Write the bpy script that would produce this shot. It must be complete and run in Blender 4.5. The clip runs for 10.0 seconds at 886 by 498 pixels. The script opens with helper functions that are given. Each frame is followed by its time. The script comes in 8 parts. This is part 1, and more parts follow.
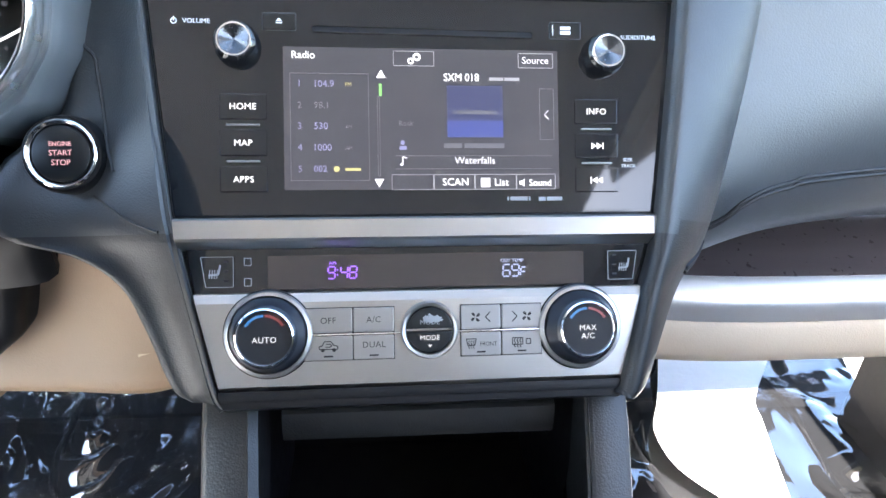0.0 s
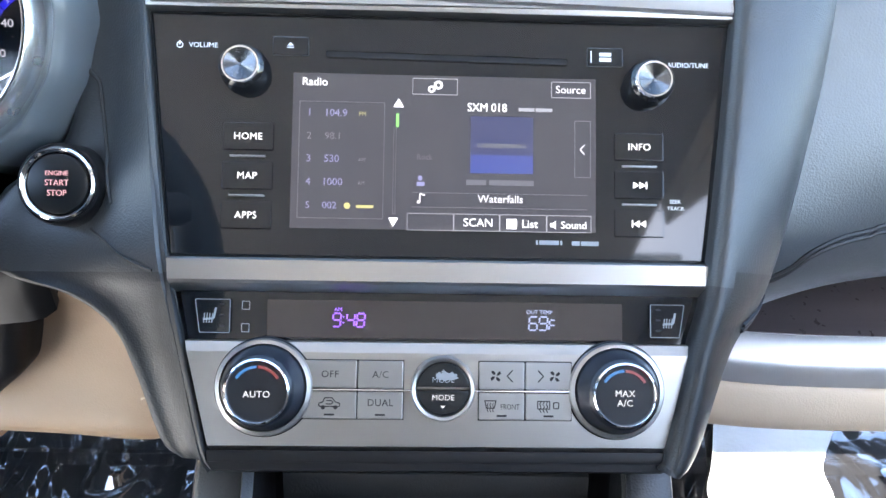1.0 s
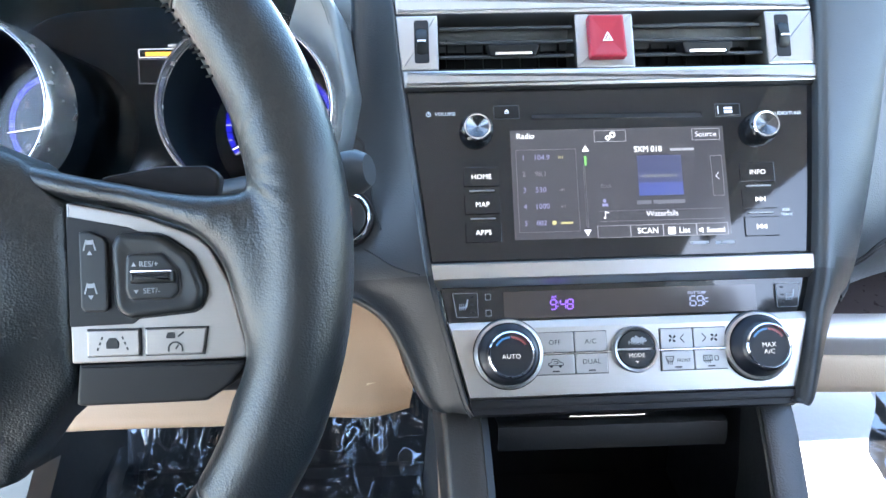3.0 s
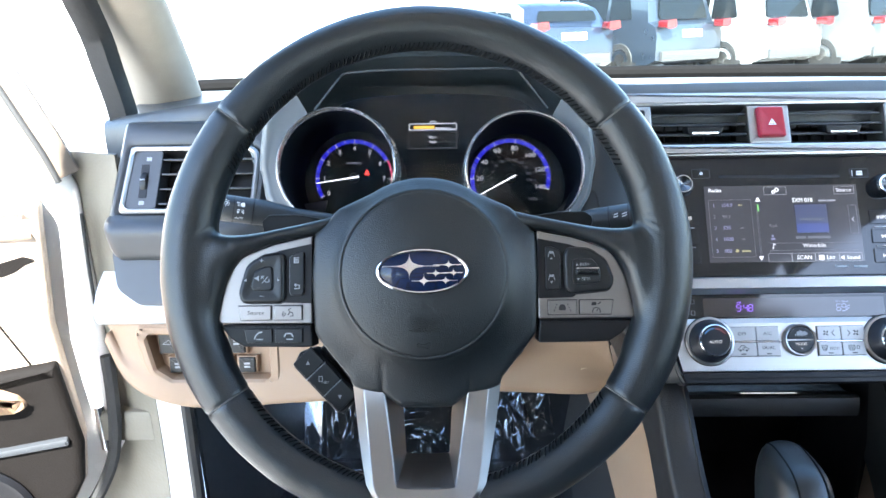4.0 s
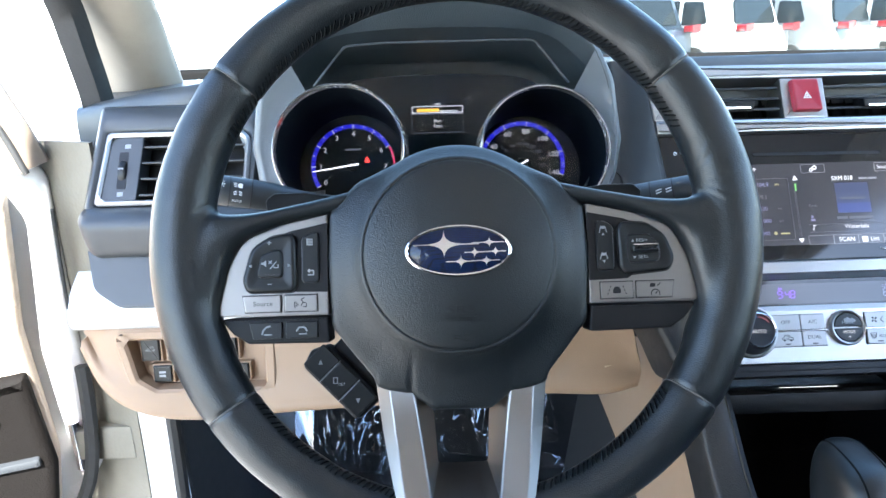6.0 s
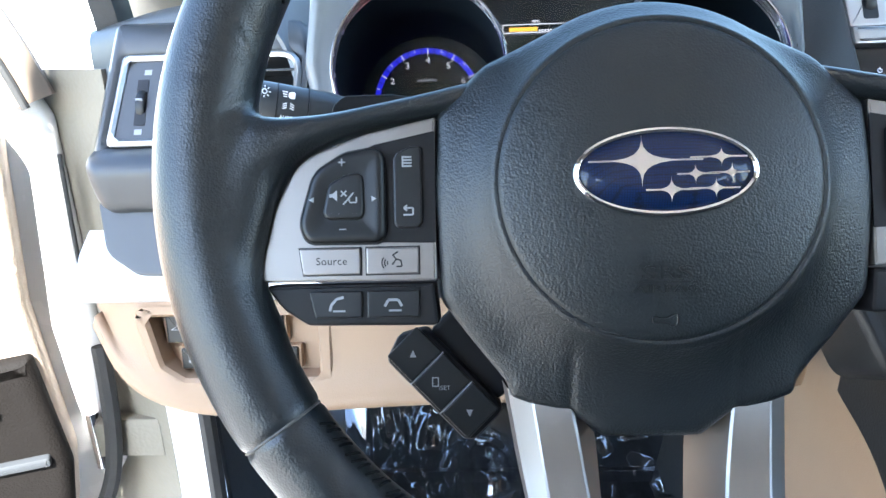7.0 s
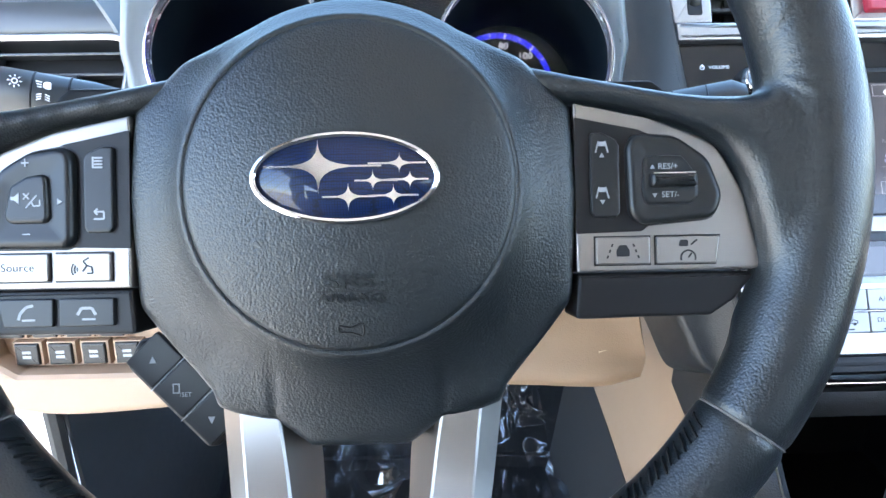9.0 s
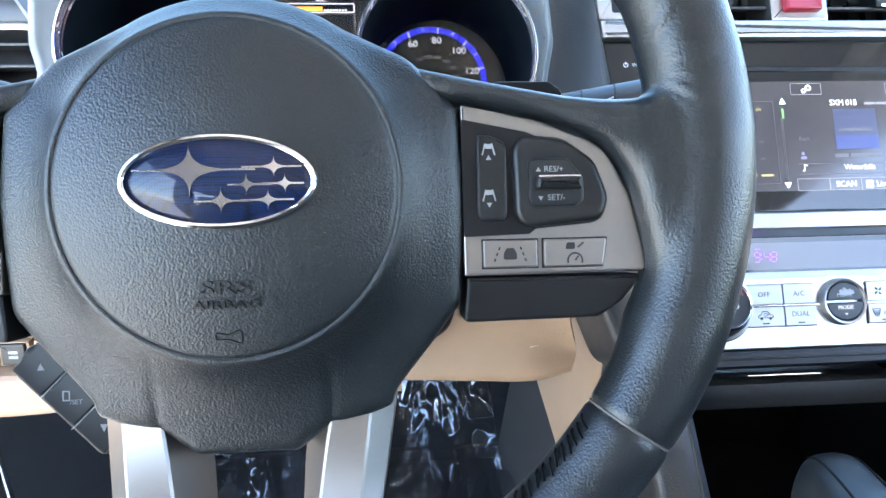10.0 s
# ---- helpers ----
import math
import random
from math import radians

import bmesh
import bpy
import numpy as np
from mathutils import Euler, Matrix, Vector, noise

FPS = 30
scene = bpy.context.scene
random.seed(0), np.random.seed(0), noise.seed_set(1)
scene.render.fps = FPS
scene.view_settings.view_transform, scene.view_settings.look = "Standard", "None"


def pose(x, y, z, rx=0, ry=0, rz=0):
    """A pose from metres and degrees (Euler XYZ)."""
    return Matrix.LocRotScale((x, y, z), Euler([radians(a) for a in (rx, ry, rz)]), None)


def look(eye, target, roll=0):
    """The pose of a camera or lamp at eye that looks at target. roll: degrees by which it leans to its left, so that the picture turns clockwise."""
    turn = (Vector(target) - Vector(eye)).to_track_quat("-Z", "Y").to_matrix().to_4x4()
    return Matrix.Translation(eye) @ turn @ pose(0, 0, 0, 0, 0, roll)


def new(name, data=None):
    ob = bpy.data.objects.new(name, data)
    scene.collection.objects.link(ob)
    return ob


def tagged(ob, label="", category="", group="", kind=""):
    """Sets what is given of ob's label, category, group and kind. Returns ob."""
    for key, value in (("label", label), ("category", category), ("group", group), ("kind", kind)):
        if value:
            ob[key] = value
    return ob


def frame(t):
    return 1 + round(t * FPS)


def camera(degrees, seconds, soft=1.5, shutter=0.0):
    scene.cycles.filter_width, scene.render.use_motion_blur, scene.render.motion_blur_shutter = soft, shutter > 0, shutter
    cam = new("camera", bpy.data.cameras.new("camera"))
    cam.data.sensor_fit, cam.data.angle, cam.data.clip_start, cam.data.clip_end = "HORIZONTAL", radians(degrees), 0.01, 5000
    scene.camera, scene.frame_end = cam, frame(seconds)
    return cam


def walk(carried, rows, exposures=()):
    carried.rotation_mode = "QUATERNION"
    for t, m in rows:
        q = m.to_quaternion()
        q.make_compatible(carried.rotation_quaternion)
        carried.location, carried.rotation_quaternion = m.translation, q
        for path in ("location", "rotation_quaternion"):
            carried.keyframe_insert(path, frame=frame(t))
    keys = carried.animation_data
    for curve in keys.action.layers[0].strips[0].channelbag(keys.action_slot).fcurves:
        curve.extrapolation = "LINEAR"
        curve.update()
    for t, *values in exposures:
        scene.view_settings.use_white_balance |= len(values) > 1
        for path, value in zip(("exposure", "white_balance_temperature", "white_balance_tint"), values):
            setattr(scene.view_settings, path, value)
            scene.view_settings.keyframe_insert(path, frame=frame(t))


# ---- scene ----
cam = camera(67.1, 10.0)
PATH = [
    (0, (-0.008, -0.03, 1.118), (0.187, 1.711, 0.152), 2.5),
    (0.5, (0.003, 0.0, 1.109), (0.098, 1.791, 0.225), 2.3),
    (1, (0.012, 0.006, 1.105), (0.051, 1.804, 0.229), 1.7),
    (1.5, (0.014, 0.004, 1.104), (0.027, 1.808, 0.24), 1.1),
    (2, (0.014, 0.003, 1.104), (0.03, 1.808, 0.242), 0.6),
    (2.2, (0.015, 0.003, 1.104), (0.035, 1.811, 0.25), 0.3),
    (3.3, (-0.202, -0.184, 1.16), (-0.141, 1.68, 0.437), -1.0),
    (3.5, (-0.25, -0.221, 1.174), (-0.234, 1.652, 0.473), -1.8),
    (4, (-0.307, -0.318, 1.201), (-0.353, 1.572, 0.55), -1.1),
    (4.5, (-0.327, -0.352, 1.201), (-0.332, 1.545, 0.568), 0.5),
    (5, (-0.337, -0.36, 1.205), (-0.315, 1.542, 0.585), -0.0),
    (5.2, (-0.336, -0.361, 1.203), (-0.308, 1.543, 0.589), -0.3),
    (6.3, (-0.359, -0.206, 1.138), (-0.36, 1.687, 0.491), -2.4),
    (6.5, (-0.373, -0.167, 1.119), (-0.416, 1.716, 0.448), -2.8),
    (7, (-0.395, -0.127, 1.098), (-0.485, 1.752, 0.419), -2.2),
    (7.5, (-0.394, -0.128, 1.096), (-0.521, 1.743, 0.4), -2.6),
    (8, (-0.394, -0.126, 1.095), (-0.508, 1.739, 0.383), -2.6),
    (8.5, (-0.36, -0.123, 1.095), (-0.456, 1.746, 0.39), -2.2),
    (9, (-0.304, -0.116, 1.101), (-0.268, 1.746, 0.369), -0.7),
    (9.5, (-0.276, -0.117, 1.104), (-0.148, 1.733, 0.354), 0.2),
    (10, (-0.276, -0.113, 1.104), (-0.14, 1.733, 0.346), 0.2),
]
EXPOSURES = [(0.0, 3.93, 6500, 9), (2.2, 3.88, 6500, 9), (3.3, 3.9, 6150, 6), (3.6, 3.85, 6150, 6), (4.2, 3.35, 6150, 6), (5.2, 3.25, 6150, 6), (6.4, 3.5, 6150, 6), (8.2, 3.65, 6150, 6), (9.0, 4.0, 6200, 7), (10.0, 4.1, 6200, 7)]
walk(cam, [(t, look(eye, target, roll)) for t, eye, target, roll in PATH], EXPOSURES)

# ---- world, sun, exposure ----
world = bpy.data.worlds.new("sky")
scene.world = world
world.use_nodes = True
wn = world.node_tree
sky = wn.nodes.new("ShaderNodeTexSky")
sky.sky_type = "NISHITA"
sky.sun_disc = False
SUN_DIR = Vector((0.06, -1.0, 1.0)).normalized()
sky.sun_elevation = math.asin(SUN_DIR.z)
sky.sun_rotation = math.atan2(SUN_DIR.x, SUN_DIR.y)
wn.links.new(sky.outputs[0], wn.nodes["Background"].inputs[0])
wn.nodes["Background"].inputs[1].default_value = 0.15
sun_data = bpy.data.lights.new("sun", "SUN")
sun_data.energy, sun_data.angle, sun_data.color = 5.0, radians(0.5), (1.0, 0.96, 0.91)
sun_ob = new("sun", sun_data)
sun_ob.matrix_world = look(SUN_DIR * 20, (0, 0, 0))
scene.view_settings.exposure = 2.95

# ---- materials ----
def mat(name, color, rough=0.5, metal=0.0, coat=0.0, grain=0.0, grain_size=0.001, vary=0.12, vary_size=0.03, rough_vary=0.08, spec=0.5, grain_kind="voronoi"):
    """A surface with a colour that wanders a little, uneven gloss and a fine relief."""
    m = bpy.data.materials.new(name)
    m.use_nodes = True
    nt = m.node_tree
    b = nt.nodes["Principled BSDF"]
    b.inputs["Roughness"].default_value, b.inputs["Metallic"].default_value = rough, metal
    b.inputs["Coat Weight"].default_value, b.inputs["Coat Roughness"].default_value = coat, 0.04
    b.inputs["Specular IOR Level"].default_value = spec
    tc = nt.nodes.new("ShaderNodeTexCoord")
    n1 = nt.nodes.new("ShaderNodeTexNoise")
    n1.inputs["Scale"].default_value, n1.inputs["Detail"].default_value = 1 / vary_size, 5
    nt.links.new(tc.outputs["Object"], n1.inputs["Vector"])
    ramp = nt.nodes.new("ShaderNodeMix")
    ramp.data_type = "RGBA"
    ramp.inputs[6].default_value = (*[c * (1 - vary) for c in color], 1)
    ramp.inputs[7].default_value = (*[min(1, c * (1 + vary)) for c in color], 1)
    nt.links.new(n1.outputs["Fac"], ramp.inputs[0])
    nt.links.new(ramp.outputs[2], b.inputs["Base Color"])
    n2 = nt.nodes.new("ShaderNodeTexNoise")
    n2.inputs["Scale"].default_value, n2.inputs["Detail"].default_value = 3.3 / vary_size, 3
    nt.links.new(tc.outputs["Object"], n2.inputs["Vector"])
    mr = nt.nodes.new("ShaderNodeMapRange")
    mr.inputs[3].default_value, mr.inputs[4].default_value = max(0.02, rough - rough_vary), rough + rough_vary
    nt.links.new(n2.outputs["Fac"], mr.inputs[0])
    nt.links.new(mr.outputs[0], b.inputs["Roughness"])
    if grain:
        bump = nt.nodes.new("ShaderNodeBump")
        bump.inputs["Strength"].default_value, bump.inputs["Distance"].default_value = grain, grain_size * 0.4
        if grain_kind == "voronoi":
            g = nt.nodes.new("ShaderNodeTexVoronoi")
            g.feature = "SMOOTH_F1"
            g.inputs["Smoothness"].default_value = 0.12
            g.inputs["Scale"].default_value = 1 / grain_size
            out = g.outputs["Distance"]
            warp = nt.nodes.new("ShaderNodeTexNoise")
            warp.inputs["Scale"].default_value = 0.4 / grain_size
            mixv = nt.nodes.new("ShaderNodeVectorMath")
            mixv.operation = "MULTIPLY_ADD"
            mixv.inputs[1].default_value = (grain_size * 0.5,) * 3
            nt.links.new(tc.outputs["Object"], warp.inputs["Vector"])
            nt.links.new(warp.outputs["Color"], mixv.inputs[0])
            nt.links.new(tc.outputs["Object"], mixv.inputs[2])
            nt.links.new(mixv.outputs[0], g.inputs["Vector"])
            bump.invert = True
        else:
            g = nt.nodes.new("ShaderNodeTexNoise")
            g.inputs["Scale"].default_value, g.inputs["Detail"].default_value = 1 / grain_size, 4
            nt.links.new(tc.outputs["Object"], g.inputs["Vector"])
            out = g.outputs["Fac"]
        nt.links.new(out, bump.inputs["Height"])
        nt.links.new(bump.outputs[0], b.inputs["Normal"])
    return m


def glow(name, color, strength):
    m = bpy.data.materials.new(name)
    m.use_nodes = True
    nt = m.node_tree
    b = nt.nodes["Principled BSDF"]
    b.inputs["Base Color"].default_value = (0.02, 0.02, 0.02, 1)
    b.inputs["Roughness"].default_value = 0.4
    b.inputs["Emission Color"].default_value = (*color, 1)
    b.inputs["Emission Strength"].default_value = strength
    return m


def brushed(name, color, rough=0.3, streak=(3, 260, 260)):
    m = mat(name, color, rough, 1.0, vary=0.05, vary_size=0.05, rough_vary=0.04)
    nt = m.node_tree
    b = nt.nodes["Principled BSDF"]
    tc = nt.nodes["Texture Coordinate"]
    mp = nt.nodes.new("ShaderNodeMapping")
    mp.inputs["Scale"].default_value = streak
    n = nt.nodes.new("ShaderNodeTexNoise")
    n.inputs["Scale"].default_value, n.inputs["Detail"].default_value = 6, 3
    bump = nt.nodes.new("ShaderNodeBump")
    bump.inputs["Strength"].default_value, bump.inputs["Distance"].default_value = 0.10, 0.0003
    nt.links.new(tc.outputs["Object"], mp.inputs["Vector"])
    nt.links.new(mp.outputs[0], n.inputs["Vector"])
    nt.links.new(n.outputs["Fac"], bump.inputs["Height"])
    nt.links.new(bump.outputs[0], b.inputs["Normal"])
    return m


def clear(name, tint, gloss_rough, gloss, bump_size=0.0, bump_strength=0.4, base=0.03):
    """Thin clear sheet: lets light straight through and mirrors by its Fresnel gloss."""
    m = bpy.data.materials.new(name)
    m.use_nodes = True
    nt = m.node_tree
    nt.nodes.remove(nt.nodes["Principled BSDF"])
    tr = nt.nodes.new("ShaderNodeBsdfTransparent")
    tr.inputs[0].default_value = (*tint, 1)
    gl = nt.nodes.new("ShaderNodeBsdfGlossy")
    gl.inputs["Roughness"].default_value = gloss_rough
    lw = nt.nodes.new("ShaderNodeLayerWeight")
    lw.inputs[0].default_value = 0.5
    pw = nt.nodes.new("ShaderNodeMath")
    pw.operation, pw.inputs[1].default_value = "POWER", 4.0
    fr = nt.nodes.new("ShaderNodeMath")
    fr.operation, fr.inputs[1].default_value, fr.inputs[2].default_value = "MULTIPLY_ADD", gloss, base
    fr.use_clamp = True
    nt.links.new(lw.outputs["Facing"], pw.inputs[0])
    nt.links.new(pw.outputs[0], fr.inputs[0])
    mx = nt.nodes.new("ShaderNodeMixShader")
    nt.links.new(fr.outputs[0], mx.inputs[0])
    nt.links.new(tr.outputs[0], mx.inputs[1])
    nt.links.new(gl.outputs[0], mx.inputs[2])
    nt.links.new(mx.outputs[0], nt.nodes["Material Output"].inputs[0])
    if bump_size:
        tc = nt.nodes.new("ShaderNodeTexCoord")
        n = nt.nodes.new("ShaderNodeTexNoise")
        n.inputs["Scale"].default_value, n.inputs["Detail"].default_value = 1 / bump_size, 2
        n.inputs["Distortion"].default_value = 1.2
        bump = nt.nodes.new("ShaderNodeBump")
        bump.inputs["Strength"].default_value, bump.inputs["Distance"].default_value = bump_strength, bump_size * 0.5
        nt.links.new(tc.outputs["Object"], n.inputs["Vector"])
        nt.links.new(n.outputs["Fac"], bump.inputs["Height"])
        nt.links.new(bump.outputs[0], gl.inputs["Normal"])
        nt.links.new(bump.outputs[0], lw.inputs["Normal"])
    return m


LEATHER = mat("wheel_leather", (0.0100, 0.0125, 0.0145), 0.31, grain=0.34, grain_size=0.00085, vary=0.25, vary_size=0.03, rough_vary=0.06, spec=0.5)
AIRBAG = mat("airbag_grain", (0.0065, 0.0090, 0.0108), 0.39, grain=0.50, grain_size=0.00085, spec=0.5, rough_vary=0.03)
DASH = mat("dash_grain", (0.052, 0.057, 0.062), 0.36, grain=0.32, grain_size=0.0012, spec=0.6, rough_vary=0.05)
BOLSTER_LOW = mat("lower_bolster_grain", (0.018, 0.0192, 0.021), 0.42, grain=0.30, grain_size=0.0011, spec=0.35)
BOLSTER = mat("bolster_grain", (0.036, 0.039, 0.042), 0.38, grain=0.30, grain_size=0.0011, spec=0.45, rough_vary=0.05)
HOOD = mat("hood_vinyl", (0.036, 0.046, 0.052), 0.40, grain=0.3, grain_size=0.0012)
SLAT = mat("slat_plastic", (0.020, 0.022, 0.025), 0.42, grain=0.15, grain_size=0.0006, grain_kind="noise")
FRIT = mat("black_frit", (0.004, 0.004, 0.004), 0.85, spec=0.1)
POD_GREY = mat("pod_plastic", (0.115, 0.128, 0.140), 0.36, grain=0.15, grain_size=0.0008, grain_kind="noise")
DASH_SMOOTH = mat("dash_plastic", (0.036, 0.039, 0.043), 0.40, grain=0.15, grain_size=0.0006, grain_kind="noise")
BLACK = mat("black_plastic", (0.0055, 0.0055, 0.0065), 0.42, spec=0.25, grain=0.15, grain_size=0.0005, grain_kind="noise")
BUTTON = mat("button_plastic", (0.007, 0.008, 0.009), 0.36, spec=0.35, rough_vary=0.04, vary_size=0.01)
GLOSS = mat("gloss_black", (0.010, 0.011, 0.013), 0.05, spec=0.45, rough_vary=0.02, vary_size=0.06)
SILVER = brushed("satin_silver", (0.40, 0.392, 0.385), 0.36)
WHEEL_SILVER = brushed("wheel_silver", (0.25, 0.232, 0.22), 0.42)
TRIM_SILVER = mat("painted_silver", (0.53, 0.53, 0.53), 0.42, 0.55, vary=0.03, vary_size=0.05)
RING_SILVER = mat("gauge_ring_silver", (0.80, 0.80, 0.80), 0.25, 0.9, vary=0.03)
SILVER_BTN = brushed("silver_button", (0.31, 0.302, 0.296), 0.46)
CHROME = mat("chrome", (0.78, 0.78, 0.80), 0.12, 1.0, vary=0.02, rough_vary=0.03)
BEIGE = mat("beige_plastic", (0.285, 0.190, 0.122), 0.55, grain=0.25, grain_size=0.0012, vary=0.05, rough_vary=0.04)
BEIGE_LIGHT = mat("ivory_trim", (0.55, 0.46, 0.35), 0.6, grain=0.2, grain_size=0.0015, vary=0.05)
WOOD = mat("dark_wood_trim", (0.062, 0.052, 0.053), 0.30, coat=0.4, vary=0.30, vary_size=0.02)
wood_map = WOOD.node_tree.nodes.new("ShaderNodeMapping")
wood_map.inputs["Scale"].default_value = (0.12, 1.0, 2.2)
WOOD.node_tree.links.new(WOOD.node_tree.nodes["Texture Coordinate"].outputs["Object"], wood_map.inputs["Vector"])
WOOD.node_tree.links.new(wood_map.outputs[0], WOOD.node_tree.nodes["Noise Texture"].inputs["Vector"])
RAIL = mat("console_vinyl", (0.016, 0.0155, 0.0155), 0.42, grain=0.3, grain_size=0.0013)
CARPET = mat("carpet", (0.009, 0.009, 0.010), 0.95, grain=0.9, grain_size=0.002, vary=0.3, vary_size=0.01, grain_kind="noise")
RUBBER = mat("rubber", (0.02, 0.02, 0.02), 0.65, grain=0.2, grain_size=0.003, grain_kind="noise")
# white painted jamb and hinge; shade is put into this darker grey
JAMB = mat("jamb_shaded_white", (0.15, 0.138, 0.108), 0.5, grain=0.2, grain_size=0.004, vary=0.2, vary_size=0.05)
WHITE_PAINT = mat("white_body_paint", (0.70, 0.69, 0.67), 0.25, coat=0.6, vary=0.03, vary_size=0.1)
PAPER = mat("sun_patch_mat", (0.85, 0.84, 0.82), 0.8, grain=0.3, grain_size=0.01, vary=0.03, grain_kind="noise")
RED_BTN = mat("red_button", (0.30, 0.013, 0.030), 0.35, vary=0.1)
EMBLEM_BLUE = mat("emblem_blue", (0.0004, 0.0065, 0.030), 0.4, 0.0, coat=0.5, spec=0.2, vary=0.6, vary_size=0.014)
enodes = EMBLEM_BLUE.node_tree
mesh_cells = enodes.nodes.new("ShaderNodeTexVoronoi")
mesh_cells.feature, mesh_cells.inputs["Randomness"].default_value, mesh_cells.inputs["Scale"].default_value = "DISTANCE_TO_EDGE", 0.15, 1150
mesh_ramp = enodes.nodes.new("ShaderNodeMapRange")
mesh_ramp.inputs[1].default_value, mesh_ramp.inputs[2].default_value, mesh_ramp.inputs[3].default_value, mesh_ramp.inputs[4].default_value = 0.02, 0.16, 0.25, 1.7
mesh_mix = enodes.nodes.new("ShaderNodeVectorMath")
mesh_mix.operation = "SCALE"
enodes.links.new(enodes.nodes["Texture Coordinate"].outputs["Object"], mesh_cells.inputs["Vector"])
enodes.links.new(mesh_cells.outputs["Distance"], mesh_ramp.inputs[0])
enodes.links.new(enodes.nodes["Mix"].outputs[2], mesh_mix.inputs[0])
enodes.links.new(mesh_ramp.outputs[0], mesh_mix.inputs["Scale"])
enodes.links.new(mesh_mix.outputs[0], enodes.nodes["Principled BSDF"].inputs["Base Color"])
SKIRT = mat("dial_skirt", (0.010, 0.013, 0.020), 0.30, rough_vary=0.04, vary_size=0.01)
STALK = mat("stalk_plastic", (0.022, 0.025, 0.028), 0.38, rough_vary=0.04)
MARK = mat("white_print", (0.75, 0.75, 0.76), 0.5, vary=0.02)
MARK_DIM = mat("grey_print", (0.24, 0.25, 0.265), 0.5, vary=0.02)
MARK_DARK = mat("dark_print", (0.010, 0.010, 0.012), 0.5, spec=0.3, vary=0.02)
THREAD = mat("thread", (0.006, 0.0065, 0.007), 0.9, vary=0.2, vary_size=0.004, spec=0.12)
SEAM = mat("worn_seam", (0.09, 0.085, 0.08), 0.7, vary=0.4, vary_size=0.006)
HEADLINER = mat("headliner", (0.62, 0.59, 0.54), 0.9, grain=0.4, grain_size=0.002, grain_kind="noise")
IVORY = mat("pillar_lining", (0.36, 0.315, 0.255), 0.85, grain=0.4, grain_size=0.002, grain_kind="noise")
CABIN = mat("cabin_trim", (0.085, 0.075, 0.066), 0.8, grain=0.3, grain_size=0.003, grain_kind="noise")
ASPHALT = mat("concrete", (0.36, 0.345, 0.325), 0.9, grain=0.6, grain_size=0.02, vary=0.25, vary_size=0.6, grain_kind="noise")
GLASS = clear("window_glass", (0.93, 0.97, 0.95), 0.02, 0.5)
FILM = clear("plastic_film", (0.88, 0.88, 0.90), 0.06, 0.9, 0.0, 1.0, 0.22)
LENS = clear("gauge_lens", (0.96, 0.98, 1.0), 0.08, 0.5, 0.0, 0.4, 0.018)
LENS_RED = mat("tail_lamp_red", (0.13, 0.004, 0.005), 0.2, coat=0.8)
E_LAV = glow("lit_lavender", (0.40, 0.39, 0.75), 0.085)
E_DIM = glow("lit_dim", (0.35, 0.34, 0.42), 0.037)
E_YELLOW = glow("lit_yellow", (0.75, 0.68, 0.25), 0.099)
E_BLUE = glow("lit_blue", (0.05, 0.07, 0.36), 0.085)
E_GREEN = glow("lit_green", (0.25, 0.75, 0.15), 0.136)
E_PURPLE = glow("lit_purple", (0.34, 0.12, 1.0), 0.15)
E_ICE = glow("lit_ice", (0.50, 0.58, 0.95), 0.09)
E_RING = glow("lit_gauge_blue", (0.03, 0.03, 0.9), 0.065)
E_REDZONE = glow("lit_red_zone", (0.75, 0.03, 0.12), 0.09)
E_GAUGE = glow("lit_gauge_white", (0.75, 0.70, 0.80), 0.075)
E_RED = glow("lit_red", (1.0, 0.05, 0.04), 0.217)
E_AMBER = glow("lit_amber", (1.0, 0.50, 0.05), 0.15)
E_KEY = glow("lit_key", (0.95, 0.93, 0.97), 0.155)
E_SCREEN = glow("screen_glow", (0.10, 0.095, 0.13), 0.050)
E_SCREEN.node_tree.nodes["Principled BSDF"].inputs["Roughness"].default_value = 0.14
E_SCREEN.node_tree.nodes["Principled BSDF"].inputs["Coat Weight"].default_value = 0.2
E_SCREEN.node_tree.nodes["Principled BSDF"].inputs["Coat Roughness"].default_value = 0.06
E_LCD = glow("display_glow", (0.12, 0.07, 0.08), 0.010)
E_LCD.node_tree.nodes["Principled BSDF"].inputs["Roughness"].default_value = 0.12
E_LCD.node_tree.nodes["Principled BSDF"].inputs["Coat Weight"].default_value = 0.2
E_LIGHT = glow("light_strip", (1.0, 0.98, 0.95), 0.558)
E_FACE = mat("gauge_face", (0.0060, 0.0115, 0.0180), 0.45, spec=0.12, rough_vary=0.0)
WELL = mat("gauge_well", (0.0060, 0.0095, 0.0135), 0.8, spec=0.04, rough_vary=0.0)
E_LINE = glow("lit_line", (0.6, 0.6, 0.68), 0.074)
E_SUBTLE = glow("lit_subtle", (0.5, 0.5, 0.6), 0.019)
E_TXT = glow("lit_text", (0.75, 0.74, 0.82), 0.161)
E_ALBUM = glow("lit_album", (0.055, 0.055, 0.20), 0.060)
E_ARC_B = glow("lit_arc_blue", (0.05, 0.28, 0.75), 0.062)
E_ARC_R = glow("lit_arc_red", (0.40, 0.05, 0.05), 0.062)
E_SYM = glow("lit_symbol", (0.8, 0.8, 0.85), 0.099)
E_NEEDLE = glow("lit_needle", (0.95, 0.9, 0.95), 0.217)
E_START = glow("lit_start", (0.85, 0.45, 0.5), 0.099)
E_HIGH = glow("lit_high", (0.9, 0.9, 0.95), 0.186)
